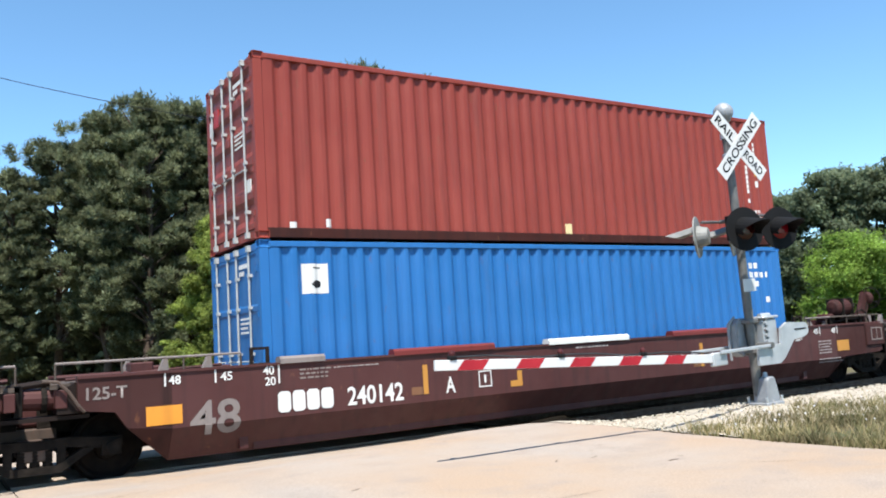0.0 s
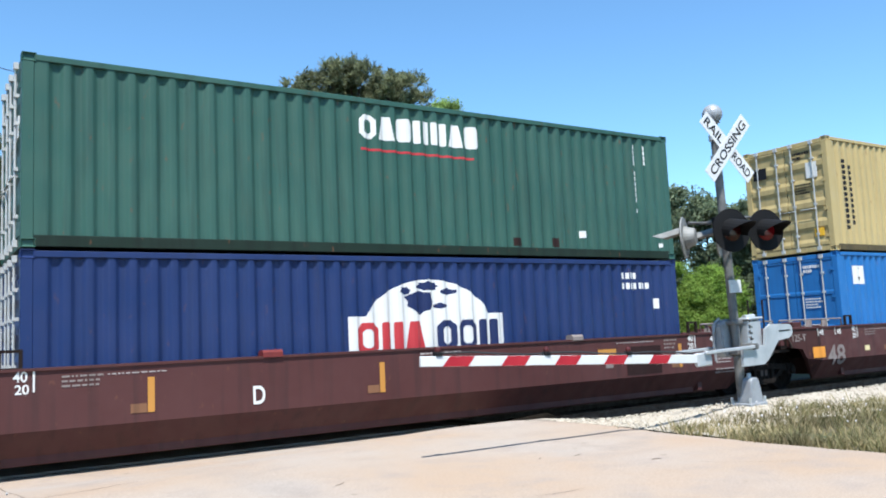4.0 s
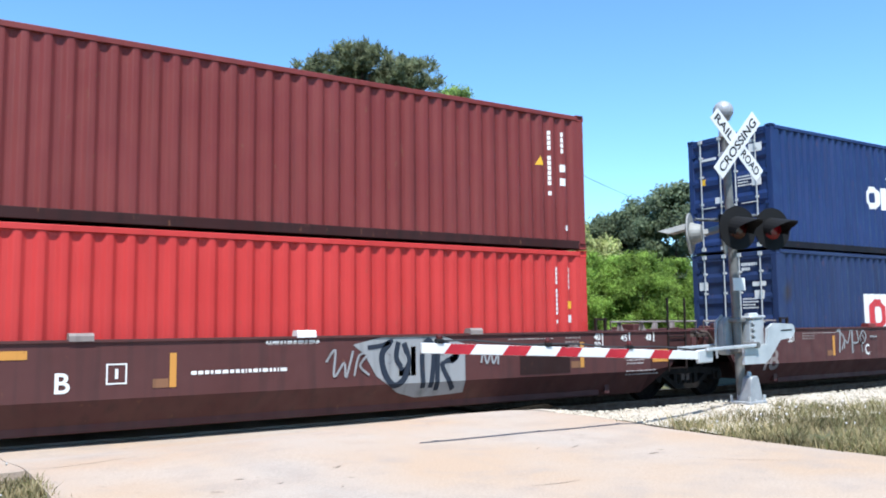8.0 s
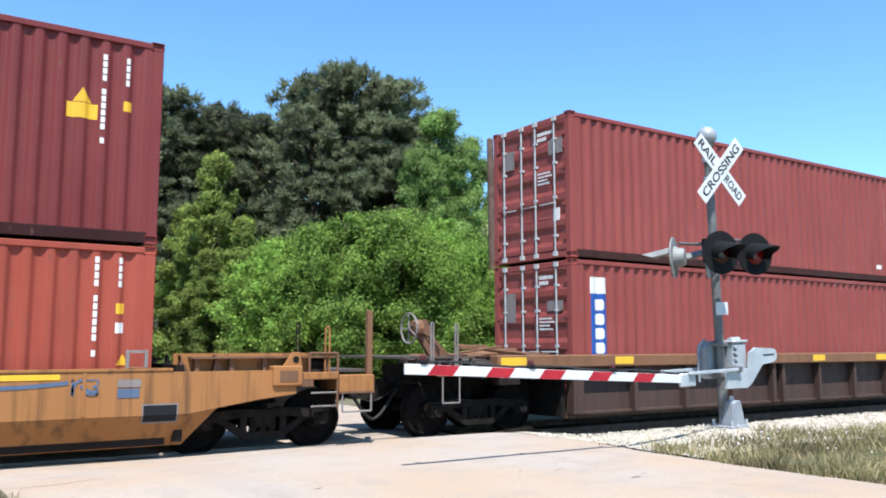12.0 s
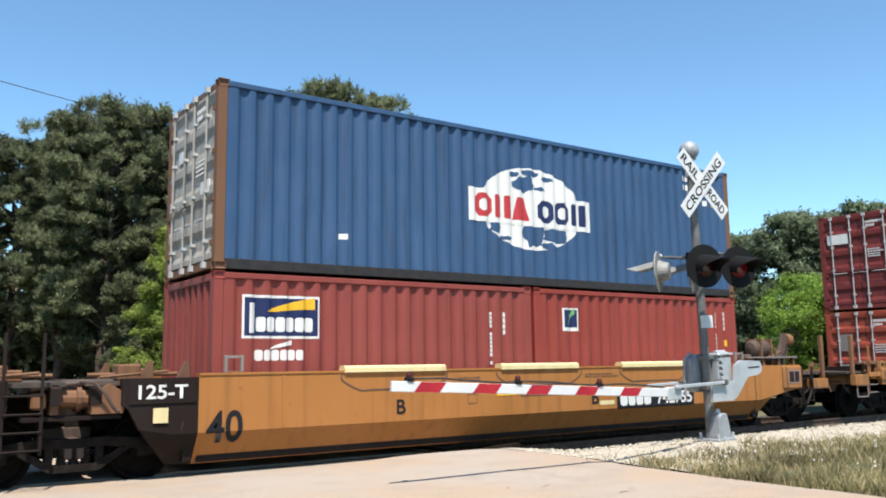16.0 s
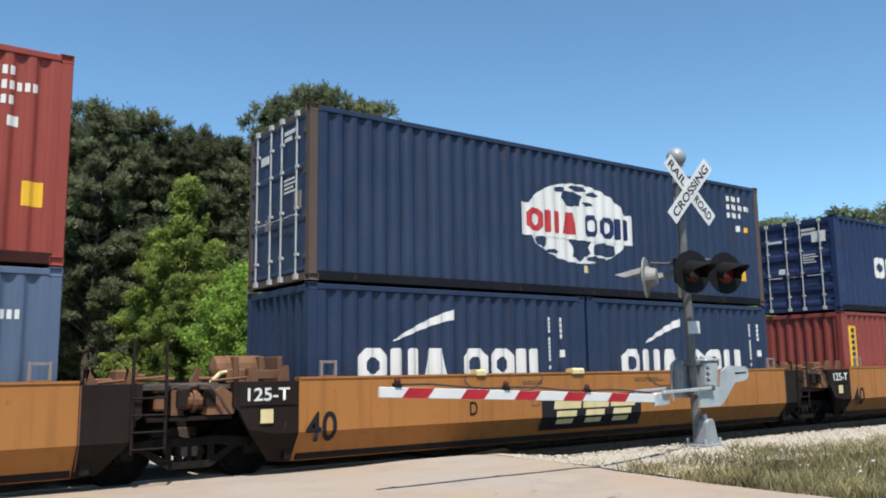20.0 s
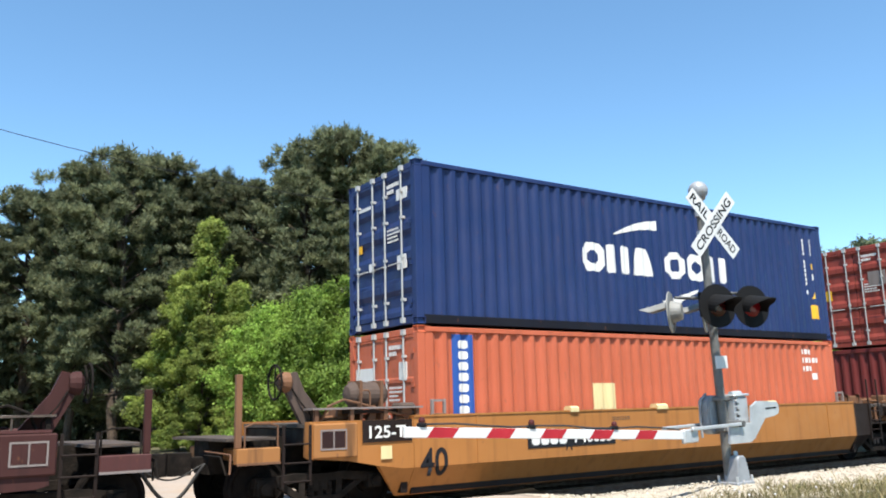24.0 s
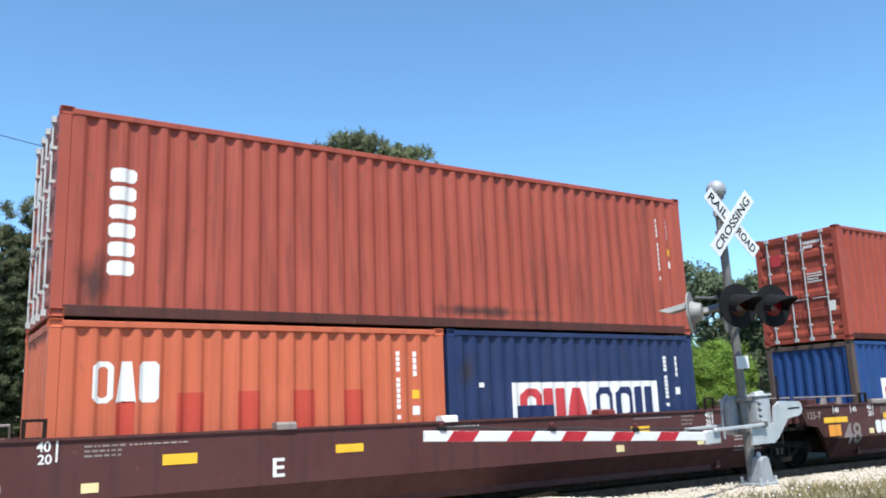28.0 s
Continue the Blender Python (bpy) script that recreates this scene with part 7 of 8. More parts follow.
lathe(bm, [(0.065, 4.05), (0.10, 4.07)] + [(0.145 * math.cos(a), 4.20 + 0.145 * math.sin(a)) for a in [radians(d) for d in range(-60, 90, 15)]], n=20)
part("mast_cap", bm, "base_grey", signal)
for z in (3.55, 3.85):
    part("mast_collar", tubes(((0, 0, z - 0.04), (0, 0, z + 0.04), 0.085), n=14), "silver", signal)

# crossbuck: two blades facing the road
BUCK = pose(0.0, -0.20, 3.66, 0, 0, -3.5)


def blade(tilt, words, y):
    m = BUCK @ pose(0, y, 0, 0, tilt, 0)
    bm = boxes((-0.61, 0.61, -0.003, 0.003, -0.115, 0.115))
    b = part("blade", bm, "sign_white", signal)
    b.matrix_basis = m
    for s, x0, x1 in words:
        t = flat_text(s, x0, x1, -0.065, 0.065)
        for v in t.verts:
            v.co.y = -0.0055
        for f in t.faces:
            f.normal_update()
            if f.normal.y > 0:
                f.normal_flip()
        part("lettering", t, "black", b)


blade(45, (("RAIL", -0.56, -0.13), ("ROAD", 0.14, 0.56)), 0.0)
blade(-45, (("CROSSING", -0.54, 0.54),), -0.010)
part("buck_bracket", boxes((-0.05, 0.05, -0.15, 0.0, 3.55, 3.79), bevel=0.01), "mast", signal)

# lamps on their cross arms
LAMP_Z = 2.43


def lamp(x, y, face, lens, turn):
    """A crossing lamp: dark round shield, deep hood, red lens. face: -1 to the near side, 1 to the far side."""
    s = face
    bm = bmesh.new()
    lathe(bm, [(0.10, 0), (0.30, 0), (0.305, s * 0.012), (0.305, s * 0.02), (0.10, s * 0.02)], (0, 0, LAMP_Z), 28, "y")
    shield = part("lamp_shield", bm, "lamp_black" if face < 0 else "lamp_grey", signal)
    shield.matrix_basis = pose(x, y, 0, 0, 0, turn)
    bm = bmesh.new()
    lathe(bm, [(0.03, -s * 0.16), (0.12, -s * 0.15), (0.165, -s * 0.02), (0.165, s * 0.012)], (0, 0, LAMP_Z), 20, "y")
    part("lamp_housing", bm, "lamp_grey" if face > 0 else "lamp_black", shield)
    bm = bmesh.new()
    n, r = 14, 0.165
    prev = None
    for i in range(n + 1):
        a = radians(-25 + 230 * i / n) if face < 0 else radians(25 + 130 * i / n)
        reach = 0.16 + 0.32 * max(0, math.sin(a))
        c, sn = math.cos(a), math.sin(a)
        drop = 0.09 * (reach / 0.48)
        ring = [bm.verts.new((c * r, s * 0.02, LAMP_Z + sn * r)), bm.verts.new((c * r, s * reach, LAMP_Z + sn * r - drop)),
                bm.verts.new((c * (r - 0.008), s * reach, LAMP_Z + sn * (r - 0.008) - drop)), bm.verts.new((c * (r - 0.008), s * 0.02, LAMP_Z + sn * (r - 0.008)))]
        if prev:
            for k in range(4):
                bm.faces.new((prev[k], ring[k], ring[(k + 1) % 4], prev[(k + 1) % 4]))
        else:
            bm.faces.new(ring)
        prev = ring
    bm.faces.new(prev[::-1])
    bmesh.ops.recalc_face_normals(bm, faces=bm.faces[:])
    part("hood", bm, "lamp_grey" if face > 0 else "lamp_black", shield)
    bm = bmesh.new()
    lathe(bm, [(0.15, s * 0.021), (0.13, s * 0.035), (0.08, s * 0.05), (0.01, s * 0.055)], (0, 0, LAMP_Z), 20, "y")
    part("lens", bm, lens, shield)


lamp(-0.38, -0.40, -1, "lens_red", -14)
lamp(0.38, -0.40, -1, "lens_lit", -14)
lamp(-0.38, 0.40, 1, "lens_red", 30)
lamp(0.38, 0.40, 1, "lens_red", 30)
for y in (-0.30, 0.30):
    part("lamp_arm", tubes(((-0.40, y, LAMP_Z + 0.20), (0.40, y, LAMP_Z + 0.20), 0.022), ((0, 0, LAMP_Z + 0.20), (0, y, LAMP_Z + 0.20), 0.028), n=8), "mast", signal)
part("junction_box", boxes((-0.11, 0.11, -0.13, 0.13, LAMP_Z - 0.1, LAMP_Z + 0.26), bevel=0.015), "lamp_black", signal)
part("name_plate", boxes((-0.12, 0.13, -0.084, -0.068, 1.575, 1.755)), "sign_white", signal)

# gate mechanism, counterweight and arm
bm = bmesh.new()
prism(bm, [(-0.20, 0.74), (-0.12, 0.66), (0.14, 0.66), (0.20, 0.74), (0.20, 1.13), (0.14, 1.20), (-0.12, 1.20), (-0.20, 1.13)], "y", 0.07, 0.26)
bmesh.ops.bevel(bm, geom=bm.edges[:], offset=0.02, segments=2, affect="EDGES", clamp_overlap=True)
part("gate_mechanism", bm, "base_grey", signal)
bm = boxes((0.10, 0.40, -0.16, 0.06, 0.74, 1.17), bevel=0.03)
drive = part("drive_housing", bm, "silver", signal)
part("housing_lid", boxes((0.08, 0.42, -0.18, 0.08, 1.17, 1.205), bevel=0.012), "silver", drive)
part("vent_cap", tubes(((0.16, -0.05, 1.20), (0.37, -0.05, 1.21), 0.045, 0.04), n=12), "silver", drive)
for k in range(5):
    z = 0.77 + 0.085 * k
    part("cover_bolt", tubes(((0.12, -0.19, z), (0.12, -0.15, z), 0.022), n=8), "silver", drive)
    part("cover_hinge", boxes((0.115, 0.16, -0.175, -0.158, z + 0.03, z + 0.06)), "mast", drive)
bm = bmesh.new()
bent_tube(bm, [(-0.23, 0.20, 0.62), (-0.24, 0.20, 0.80), (-0.24, 0.19, 1.02), (-0.21, 0.18, 1.15), (-0.12, 0.16, 1.23)], 0.018, 8)
part("conduit", bm, "base_grey", signal)
part("mechanism_clamp", boxes((-0.10, 0.10, -0.085, 0.10, 0.70, 0.76), bevel=0.01), "mast", signal)
part("mechanism_clamp", boxes((-0.10, 0.10, -0.085, 0.10, 1.12, 1.18), bevel=0.01), "mast", signal)
bm = bmesh.new()
prism(bm, [(-0.20, 0.54), (0.26, 0.53), (0.36, 0.58), (0.64, 0.84), (0.88, 0.86), (0.96, 0.89), (0.99, 0.94), (0.98, 1.02), (0.94, 1.06), (0.50, 1.09), (0.36, 1.02), (0.32, 0.80), (-0.18, 0.77)], "y", -0.24, -0.20)
bmesh.ops.recalc_face_normals(bm, faces=bm.faces[:])
plate = part("counterweight_plate", bm, "silver", signal)
part("slot", boxes((0.66, 0.92, -0.245, -0.238, 0.965, 0.985)), "lamp_black", plate)
part("arm_bracket", boxes((-1.02, 0.04, -0.30, -0.255, 0.775, 0.82), bevel=0.008), "silver", signal)
part("arm_bracket", boxes((-0.95, 0.04, 0.27, 0.30, 0.775, 0.82), bevel=0.008), "silver", signal)
part("pivot_shaft", tubes(((0.05, -0.30, 0.80), (0.05, 0.30, 0.80), 0.045), n=12), "mast", signal)
part("arm_clamp", boxes((-1.15, -0.86, -0.255, -0.185, 0.62, 0.80), bevel=0.015), "silver", signal)

gate = empty_thing("gate_arm", "lowered crossing gate arm with red and white stripes and small lamps", "gate arm")
ARM_LEN = 4.52
gate.matrix_basis = pose(SX - 0.95, SY - 0.215, SZ + 0.68, 0, 2.6, 0)
arm = part("arm", boxes((-ARM_LEN, 0.0, -0.022, 0.022, -0.056, 0.056), bevel=0.006), "sign_white", gate)
for k in range(5):
    x = -ARM_LEN + 0.27 + k * 0.78
    bm = bmesh.new()
    prism(bm, [(x, -0.0545), (x + 0.33, -0.0545), (x + 0.42, 0.0545), (x + 0.09, 0.0545)], "y", -0.0245, 0.0245)
    bmesh.ops.recalc_face_normals(bm, faces=bm.faces[:])
    part("red_stripe", bm, "stripe_red", arm)
for x in (-ARM_LEN + 0.22, -ARM_LEN + 1.72, -ARM_LEN + 3.05):
    l = part("arm_lamp", boxes((x - 0.045, x + 0.045, -0.04, 0.04, 0.056, 0.102), bevel=0.01), "lamp_black", gate)
    bm = bmesh.new()
    lathe(bm, [(0.032, 0.10), (0.036, 0.125), (0.028, 0.15), (0.008, 0.16)], (x, 0, 0), 12)
    part("arm_lens", bm, "dull_red", l)
bm = bmesh.new()
bent_tube(bm, [(-ARM_LEN + 0.25 + i * 0.40, 0.0, 0.085 + 0.015 * math.sin(i * 1.7)) for i in range(11)], 0.011, 5)
part("lamp_cable", bm, "cable", gate)

# ---- utility poles and lines ----
PX, PY = 20.5, 26.7
pole = empty_thing("utility_pole", "brown weathered wooden utility pole, slightly leaning", "utility pole")
pole.matrix_basis = pose(PX, PY, 0, 0, -1.2, 0)
part("pole_shaft", tubes(((0, 0, -0.3), (0, 0, 10.05), 0.20, 0.13), n=14), "pole_wood", pole)
part("pole_cap", tubes(((0, 0, 10.05), (0, 0, 10.12), 0.12, 0.05), n=12), "mast", pole)
part("insulator", tubes(((0.13, 0, 9.3), (0.30, 0, 9.3), 0.035), ((0.13, -0.05, 8.9), (0.28, -0.05, 8.9), 0.03), n=8), "mast", pole)


def cable(a, b, sag, label):
    a, b = Vector(a), Vector(b)
    bm = bmesh.new()
    bent_tube(bm, [a.lerp(b, i / 16) - Vector((0, 0, sag * 4 * (i / 16) * (1 - i / 16))) for i in range(17)], 0.012, 5)
    tagged(part("overhead_cable", bm, "cable"), label, "cable", "overhead cables")


cable((PX - 0.2, PY, 9.5), (-3, PY, 11.0), 0.9, "thin dark overhead cable along the track")
cable((PX - 0.2, PY, 9.2), (79.8, 61.1, 11.4), 0.5, "thin dark overhead cable sagging to a far pole")
for x, y in ((-3, PY), (79.8, 61.1)):
    o = copy_thing(pole, pose(x, y, 0) @ Matrix.Scale(1.13, 4))


# ---- trees ----
def leaf_cloud(clumps, per, size, seed, slim=0.5, spiky=False):
    """Small folded leaves scattered in ragged clumps (x, y, z, rx, rz); one mesh."""
    rs = np.random.RandomState(seed)
    c = np.array(clumps)
    w = (c[:, 3] ** 2)
    count = np.maximum(8, (per * len(c) * w / w.sum()).astype(int))
    idx = np.repeat(np.arange(len(c)), count)
    n = len(idx)
    d = rs.normal(size=(n, 3))
    d /= np.linalg.norm(d, axis=1, keepdims=True)
    r = np.clip(np.abs(rs.normal(0.70, 0.28, (n, 1))), 0, 1.12)
    twig = rs.normal(size=(len(c), 7, 3))
    twig /= np.linalg.norm(twig, axis=2, keepdims=True)
    pick = rs.randint(0, 7, n)
    d = np.where(rs.rand(n, 1) < 0.6, d * 0.45 + twig[idx, pick] * 0.75, d)
    p = c[idx, :3] + d * r * np.stack([c[idx, 3], c[idx, 3], c[idx, 4]], 1)
    p[:, 2] = np.maximum(p[:, 2], 0.05)
    nrm = d * 0.7 + rs.normal(size=(n, 3)) * 0.5
    nrm[:, 2] += 0.35
    nrm /= np.linalg.norm(nrm, axis=1, keepdims=True)
    u = np.cross(nrm, rs.normal(size=(n, 3)))
    if spiky:
        u = d + rs.normal(size=(n, 3)) * 0.45
        u[:, 2] += 0.6
        nrm = np.cross(u, rs.normal(size=(n, 3)))
        nrm /= np.linalg.norm(nrm, axis=1, keepdims=True) + 1e-9
    u /= np.linalg.norm(u, axis=1, keepdims=True) + 1e-9
    v = np.cross(nrm, u)
    s = size * rs.uniform(0.5, 1.35, (n, 1))
    fold = nrm * s * 0.25
    verts = np.stack([p - u * s, p - v * s * slim + fold, p + u * s, p + v * s * slim + fold], 1).reshape(-1, 3)
    me = bpy.data.meshes.new("crown")
    me.vertices.add(len(verts))
    me.vertices.foreach_set("co", verts.astype(np.float32).ravel())
    me.loops.add(n * 4)
    me.loops.foreach_set("vertex_index", np.arange(n * 4, dtype=np.int32))
    me.polygons.add(n)
    me.polygons.foreach_set("loop_start", np.arange(0, n * 4, 4, dtype=np.int32))
    me.update(calc_edges=True)
    return me


def limb_mesh(base_r, h, limbs, seed):
    rnd = random.Random(seed)
    bm = bmesh.new()
    x = y = 0.0
    prev = Vector((0, 0, -0.3))
    n = 7
    for i in range(n):
        t0, t1 = i / n, (i + 1) / n
        nxt = Vector((rnd.uniform(-0.03, 0.03) * h * 0.4, rnd.uniform(-0.03, 0.03) * h * 0.4, h * t1))
        tube(bm, prev, nxt, base_r * (1 - t0 * 0.85), base_r * (1 - t1 * 0.85), n=9)
        prev = nxt
    for cx, cy, cz, rx, rz in limbs:
        k = max(0.2, min(0.95, cz / h - 0.1))
        tube(bm, (0, 0, h * k), (cx * 0.85, cy * 0.85, cz), base_r * 0.28, base_r * 0.08, n=5)
    me = bpy.data.meshes.new("trunk")
    bm.to_mesh(me)
    bm.free()
    return me


def pine_clumps(h, spread, seed, low=0.22):
    """Needle tufts strung along rising boughs, with bare gaps between the boughs."""
    rnd = random.Random(seed)
    out = []
    boughs = 78
    for i in range(boughs):
        t = low + (0.97 - low) * (i + rnd.random()) / boughs
        wide = spread * (math.sin(math.pi * min(1, (t - low) / (1 - low) * 0.78 + 0.20)) ** 0.75) * rnd.uniform(0.66, 1.02)
        a = i * 2.4 + rnd.uniform(-0.6, 0.6)
        rise = rnd.uniform(0.05, 0.55) * (0.4 + t)
        n = 4 + int(4 * wide / spread)
        for k in range(n):
            f = 0.34 + 0.66 * (k + rnd.uniform(0.1, 0.9)) / n
            side = rnd.uniform(-0.30, 0.30) * wide * f
            r = wide * f
            s = spread * rnd.uniform(0.060, 0.135)
            out.append((r * math.cos(a) - side * math.sin(a), r * math.sin(a) + side * math.cos(a), h * t + r * rise * f + rnd.uniform(-0.25, 0.25), s, s * rnd.uniform(0.6, 1.0)))
    for k in range(26):
        s, a, r = spread * rnd.uniform(0.07, 0.12), rnd.uniform(0, 6.283), rnd.uniform(0, 0.72)
        out.append((spread * r * math.cos(a), spread * r * math.sin(a), h * (1.0 - 0.09 * r * r - rnd.uniform(0, 0.03)), s, s * 1.3))
    return out


def broad_clumps(h, spread, seed, low=0.08, n=80):
    rnd = random.Random(seed)
    out = []
    for i in range(n):
        t = low + (1 - low) * rnd.random() ** 0.9
        wide = spread * math.sin(math.pi * min(0.98, 0.16 + 0.78 * t)) ** 0.6
        a = rnd.uniform(0, 6.283)
        r = wide * rnd.uniform(0.3, 0.95)
        s = spread * rnd.uniform(0.14, 0.30)
        out.append((r * math.cos(a), r * math.sin(a), max(s * 0.5, h * t - s * 0.6), s, s * rnd.uniform(0.6, 0.9)))
    out.append((0, 0, h * 0.93, spread * 0.3, h * 0.07))
    return out


def cone_clumps(h, spread, seed, low=0.08, n=110):
    """A young tree: ragged cone of small drooping sprays."""
    rnd = random.Random(seed)
    out = []
    for i in range(n):
        t = low + (1 - low) * rnd.random() ** 1.2
        a = rnd.uniform(0, 6.283)
        r = spread * (1 - t) ** 0.75 * rnd.uniform(0.2, 1.1)
        s = spread * rnd.uniform(0.09, 0.20)
        out.append((r * math.cos(a), r * math.sin(a), max(s * 0.5, h * t - s * 0.5), s, s * rnd.uniform(0.5, 1.0)))
    out.append((0, 0, h * 0.97, spread * 0.07, h * 0.03))
    return out


KINDS = {}


def tree_kind(key, clumps, trunk_r, h, leaf, per, size, seed, slim=0.5):
    KINDS[key] = (limb_mesh(trunk_r, h * 0.86, clumps[::4 if leaf != "pine" else 9], seed), leaf_cloud(clumps, per, size, seed, slim, leaf == "pine"), leaf, h)


for k in range(4):
    tree_kind("pine%d" % k, pine_clumps(17, 3.4 + 0.4 * (k % 2), 10 + k, 0.10 + 0.06 * (k % 3)), 0.26, 17, "pine", 190, 0.15, 20 + k, 0.2)
tree_kind("back_pine", pine_clumps(17, 3.9, 15, 0.2), 0.26, 17, "pine", 85, 0.25, 25, 0.24)
for k in range(3):
    tree_kind("broad%d" % k, broad_clumps(8, 3.6, 30 + k, n=130), 0.16, 8, "leaf", 420, 0.085, 40 + k)
for k in range(2):
    tree_kind("tall%d" % k, broad_clumps(14, 3.1, 90 + k, 0.15, 90), 0.22, 14, "leaf_mid", 760, 0.10, 92 + k, 0.4)
for k in range(2):
    tree_kind("pale%d" % k, cone_clumps(10, 3.1, 50 + k), 0.16, 10, "leaf_pale", 480, 0.09, 60 + k, 0.4)
tree_kind("cream", broad_clumps(6, 3.2, 71, 0.05), 0.12, 6, "leaf_cream", 420, 0.10, 72)
for k in range(2):
    tree_kind("far%d" % k, broad_clumps(15, 5.5, 80 + k, 0.05), 0.3, 15, "leaf_far", 430, 0.21, 82 + k)


def tree(kind, az, dist, top_el, label, category="tree", turn=0, wide=1.0, ground=-0.02):
    """Plants a tree by its bearing from the road's edge, distance and the elevation of its top, in degrees."""
    trunk_me, crown_me, leaf, h0 = KINDS[kind]
    x, y = dist * math.sin(radians(az)), dist * math.cos(radians(az))
    k = (EYE[2] + dist * math.tan(radians(top_el))) / h0
    root = empty_thing("tree" if category == "tree" else "bush", label, category, "trees beyond the track")
    root.matrix_basis = pose(x, y, ground, 0, 0, turn) @ Matrix.Diagonal((k * wide, k * wide, k, 1))
    part_of("trunk", trunk_me, "bark", root)
    part_of("crown", crown_me, leaf, root)


PINE = "tall dark green pine with a ragged crown, in a wood"
i = 0
for az, d, el in ((-8, 57, 13.1), (-4, 54, 11.6), (-1, 52, 9.7), (2.4, 54, 10.6), (4.8, 53, 12.0), (7.4, 52, 13.8), (10.0, 50, 15.8), (12.8, 48, 16.9), (15.2, 51, 16.5), (18.4, 52, 15.8), (21.0, 51, 15.4),
                  (24.8, 47, 17.9), (27.4, 46, 19.0), (29.9, 47, 17.9), (32.2, 50, 15.6), (5.4, 63, 9.9), (9.5, 61, 13.7), (13.5, 61, 15.1), (16.6, 60, 14.7), (19.8, 62, 14.3), (25.8, 60, 16.4), (29, 61, 16.4), (33.6, 63, 12.4)):
    tree("pine%d" % (i % 4) if d < 55 else "back_pine", az, d, el, PINE, turn=i * 67, wide=1.0 + 0.12 * (i % 3))
    i += 1
BROAD = "leafy bright green broadleaf tree with a rounded crown"
for az, d, el, w in ((25.2, 31, 8.4, 0.9), (28.3, 30, 9.3, 0.95), (31.0, 31, 9.4, 0.9), (22.6, 32, 7.3, 0.9), (33.3, 34, 9.0, 0.8), (35.6, 37, 8.2, 0.62), (36.4, 39, 7.0, 0.5)):
    tree("broad%d" % (i % 3), az, d, el, BROAD, turn=i * 53, wide=w)
    i += 1
for az, d, el, w in ((33.9, 45, 16.2, 0.75), (35.4, 46, 14.6, 0.62), (36.6, 48, 12.9, 0.45), (32.4, 44, 14.0, 0.7)):
    tree("tall%d" % (i % 2), az, d, el, "tall mid-green broadleaf tree at the wood's edge", turn=i * 41, wide=w)
    i += 1
for az, d, el, w in ((18.4, 38, 13.0, 0.9), (16.6, 40, 9.4, 1.0), (20.4, 37, 8.8, 1.0), (21.9, 34, 6.2, 1.0), (18.0, 36, 6.5, 1.1)):
    tree("pale%d" % (i % 2), az, d, el, "yellow-green young tree with open feathery crown", turn=i * 47, wide=w)
    i += 1
for az, d, el, w in ((38.2, 42, 8.6, 0.62), (39.5, 44, 7.8, 0.7), (41.0, 46, 6.9, 0.75), (43.0, 48, 5.8, 0.8)):
    tree("cream", az, d, el, "pale green bush with cream blossom", "bush", turn=i * 31, wide=w)
    i += 1
for az, d, el, w in ((38.2, 33, 5.6, 0.8), (40.4, 34, 5.0, 1.0), (42.6, 36, 5.0, 0.9), (44.6, 38, 4.6, 1.0), (46.4, 37, 4.9, 0.9), (48.6, 40, 4.4, 1.0), (51, 42, 4.0, 1.0)):
    tree("broad%d" % (i % 3), az, d, el, "low bright green bush beyond the track", "bush", turn=i * 43, wide=w)
    i += 1
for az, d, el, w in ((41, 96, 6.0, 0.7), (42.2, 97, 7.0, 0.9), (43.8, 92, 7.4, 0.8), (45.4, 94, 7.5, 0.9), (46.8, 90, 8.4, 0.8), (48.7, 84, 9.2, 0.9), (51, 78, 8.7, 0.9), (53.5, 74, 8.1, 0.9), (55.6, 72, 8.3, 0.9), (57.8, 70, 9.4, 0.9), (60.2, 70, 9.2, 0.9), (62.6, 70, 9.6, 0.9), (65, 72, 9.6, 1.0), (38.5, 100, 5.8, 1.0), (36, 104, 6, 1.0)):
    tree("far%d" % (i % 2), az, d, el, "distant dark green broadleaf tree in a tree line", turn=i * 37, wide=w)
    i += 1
tree("broad0", 58.7, 40, 5.4, "light green young bush in front of the trees", "bush", turn=20, wide=1.1)
tree("broad1", 61.5, 42, 4.4, "light green young bush in front of the trees", "bush", turn=80, wide=1.2)

# low undergrowth that closes the wood behind the trunks
rs = np.random.RandomState(9)
under = []
for az in np.arange(-14, 68, 0.6):
    d = (57 if az < 37 else 100) + rs.uniform(-4, 4)
    r = rs.uniform(2.2, 3.8) * (1 if az < 37 else 1.4)
    under.append((d * math.sin(radians(az)), d * math.cos(radians(az)), r * 0.7, r, r * rs.uniform(0.8, 1.4)))
o = part_of("undergrowth", leaf_cloud(under, 760, 0.26, 91), "pine")
tagged(o, "dark undergrowth at the foot of the wood", "undergrowth", kind="stuff")


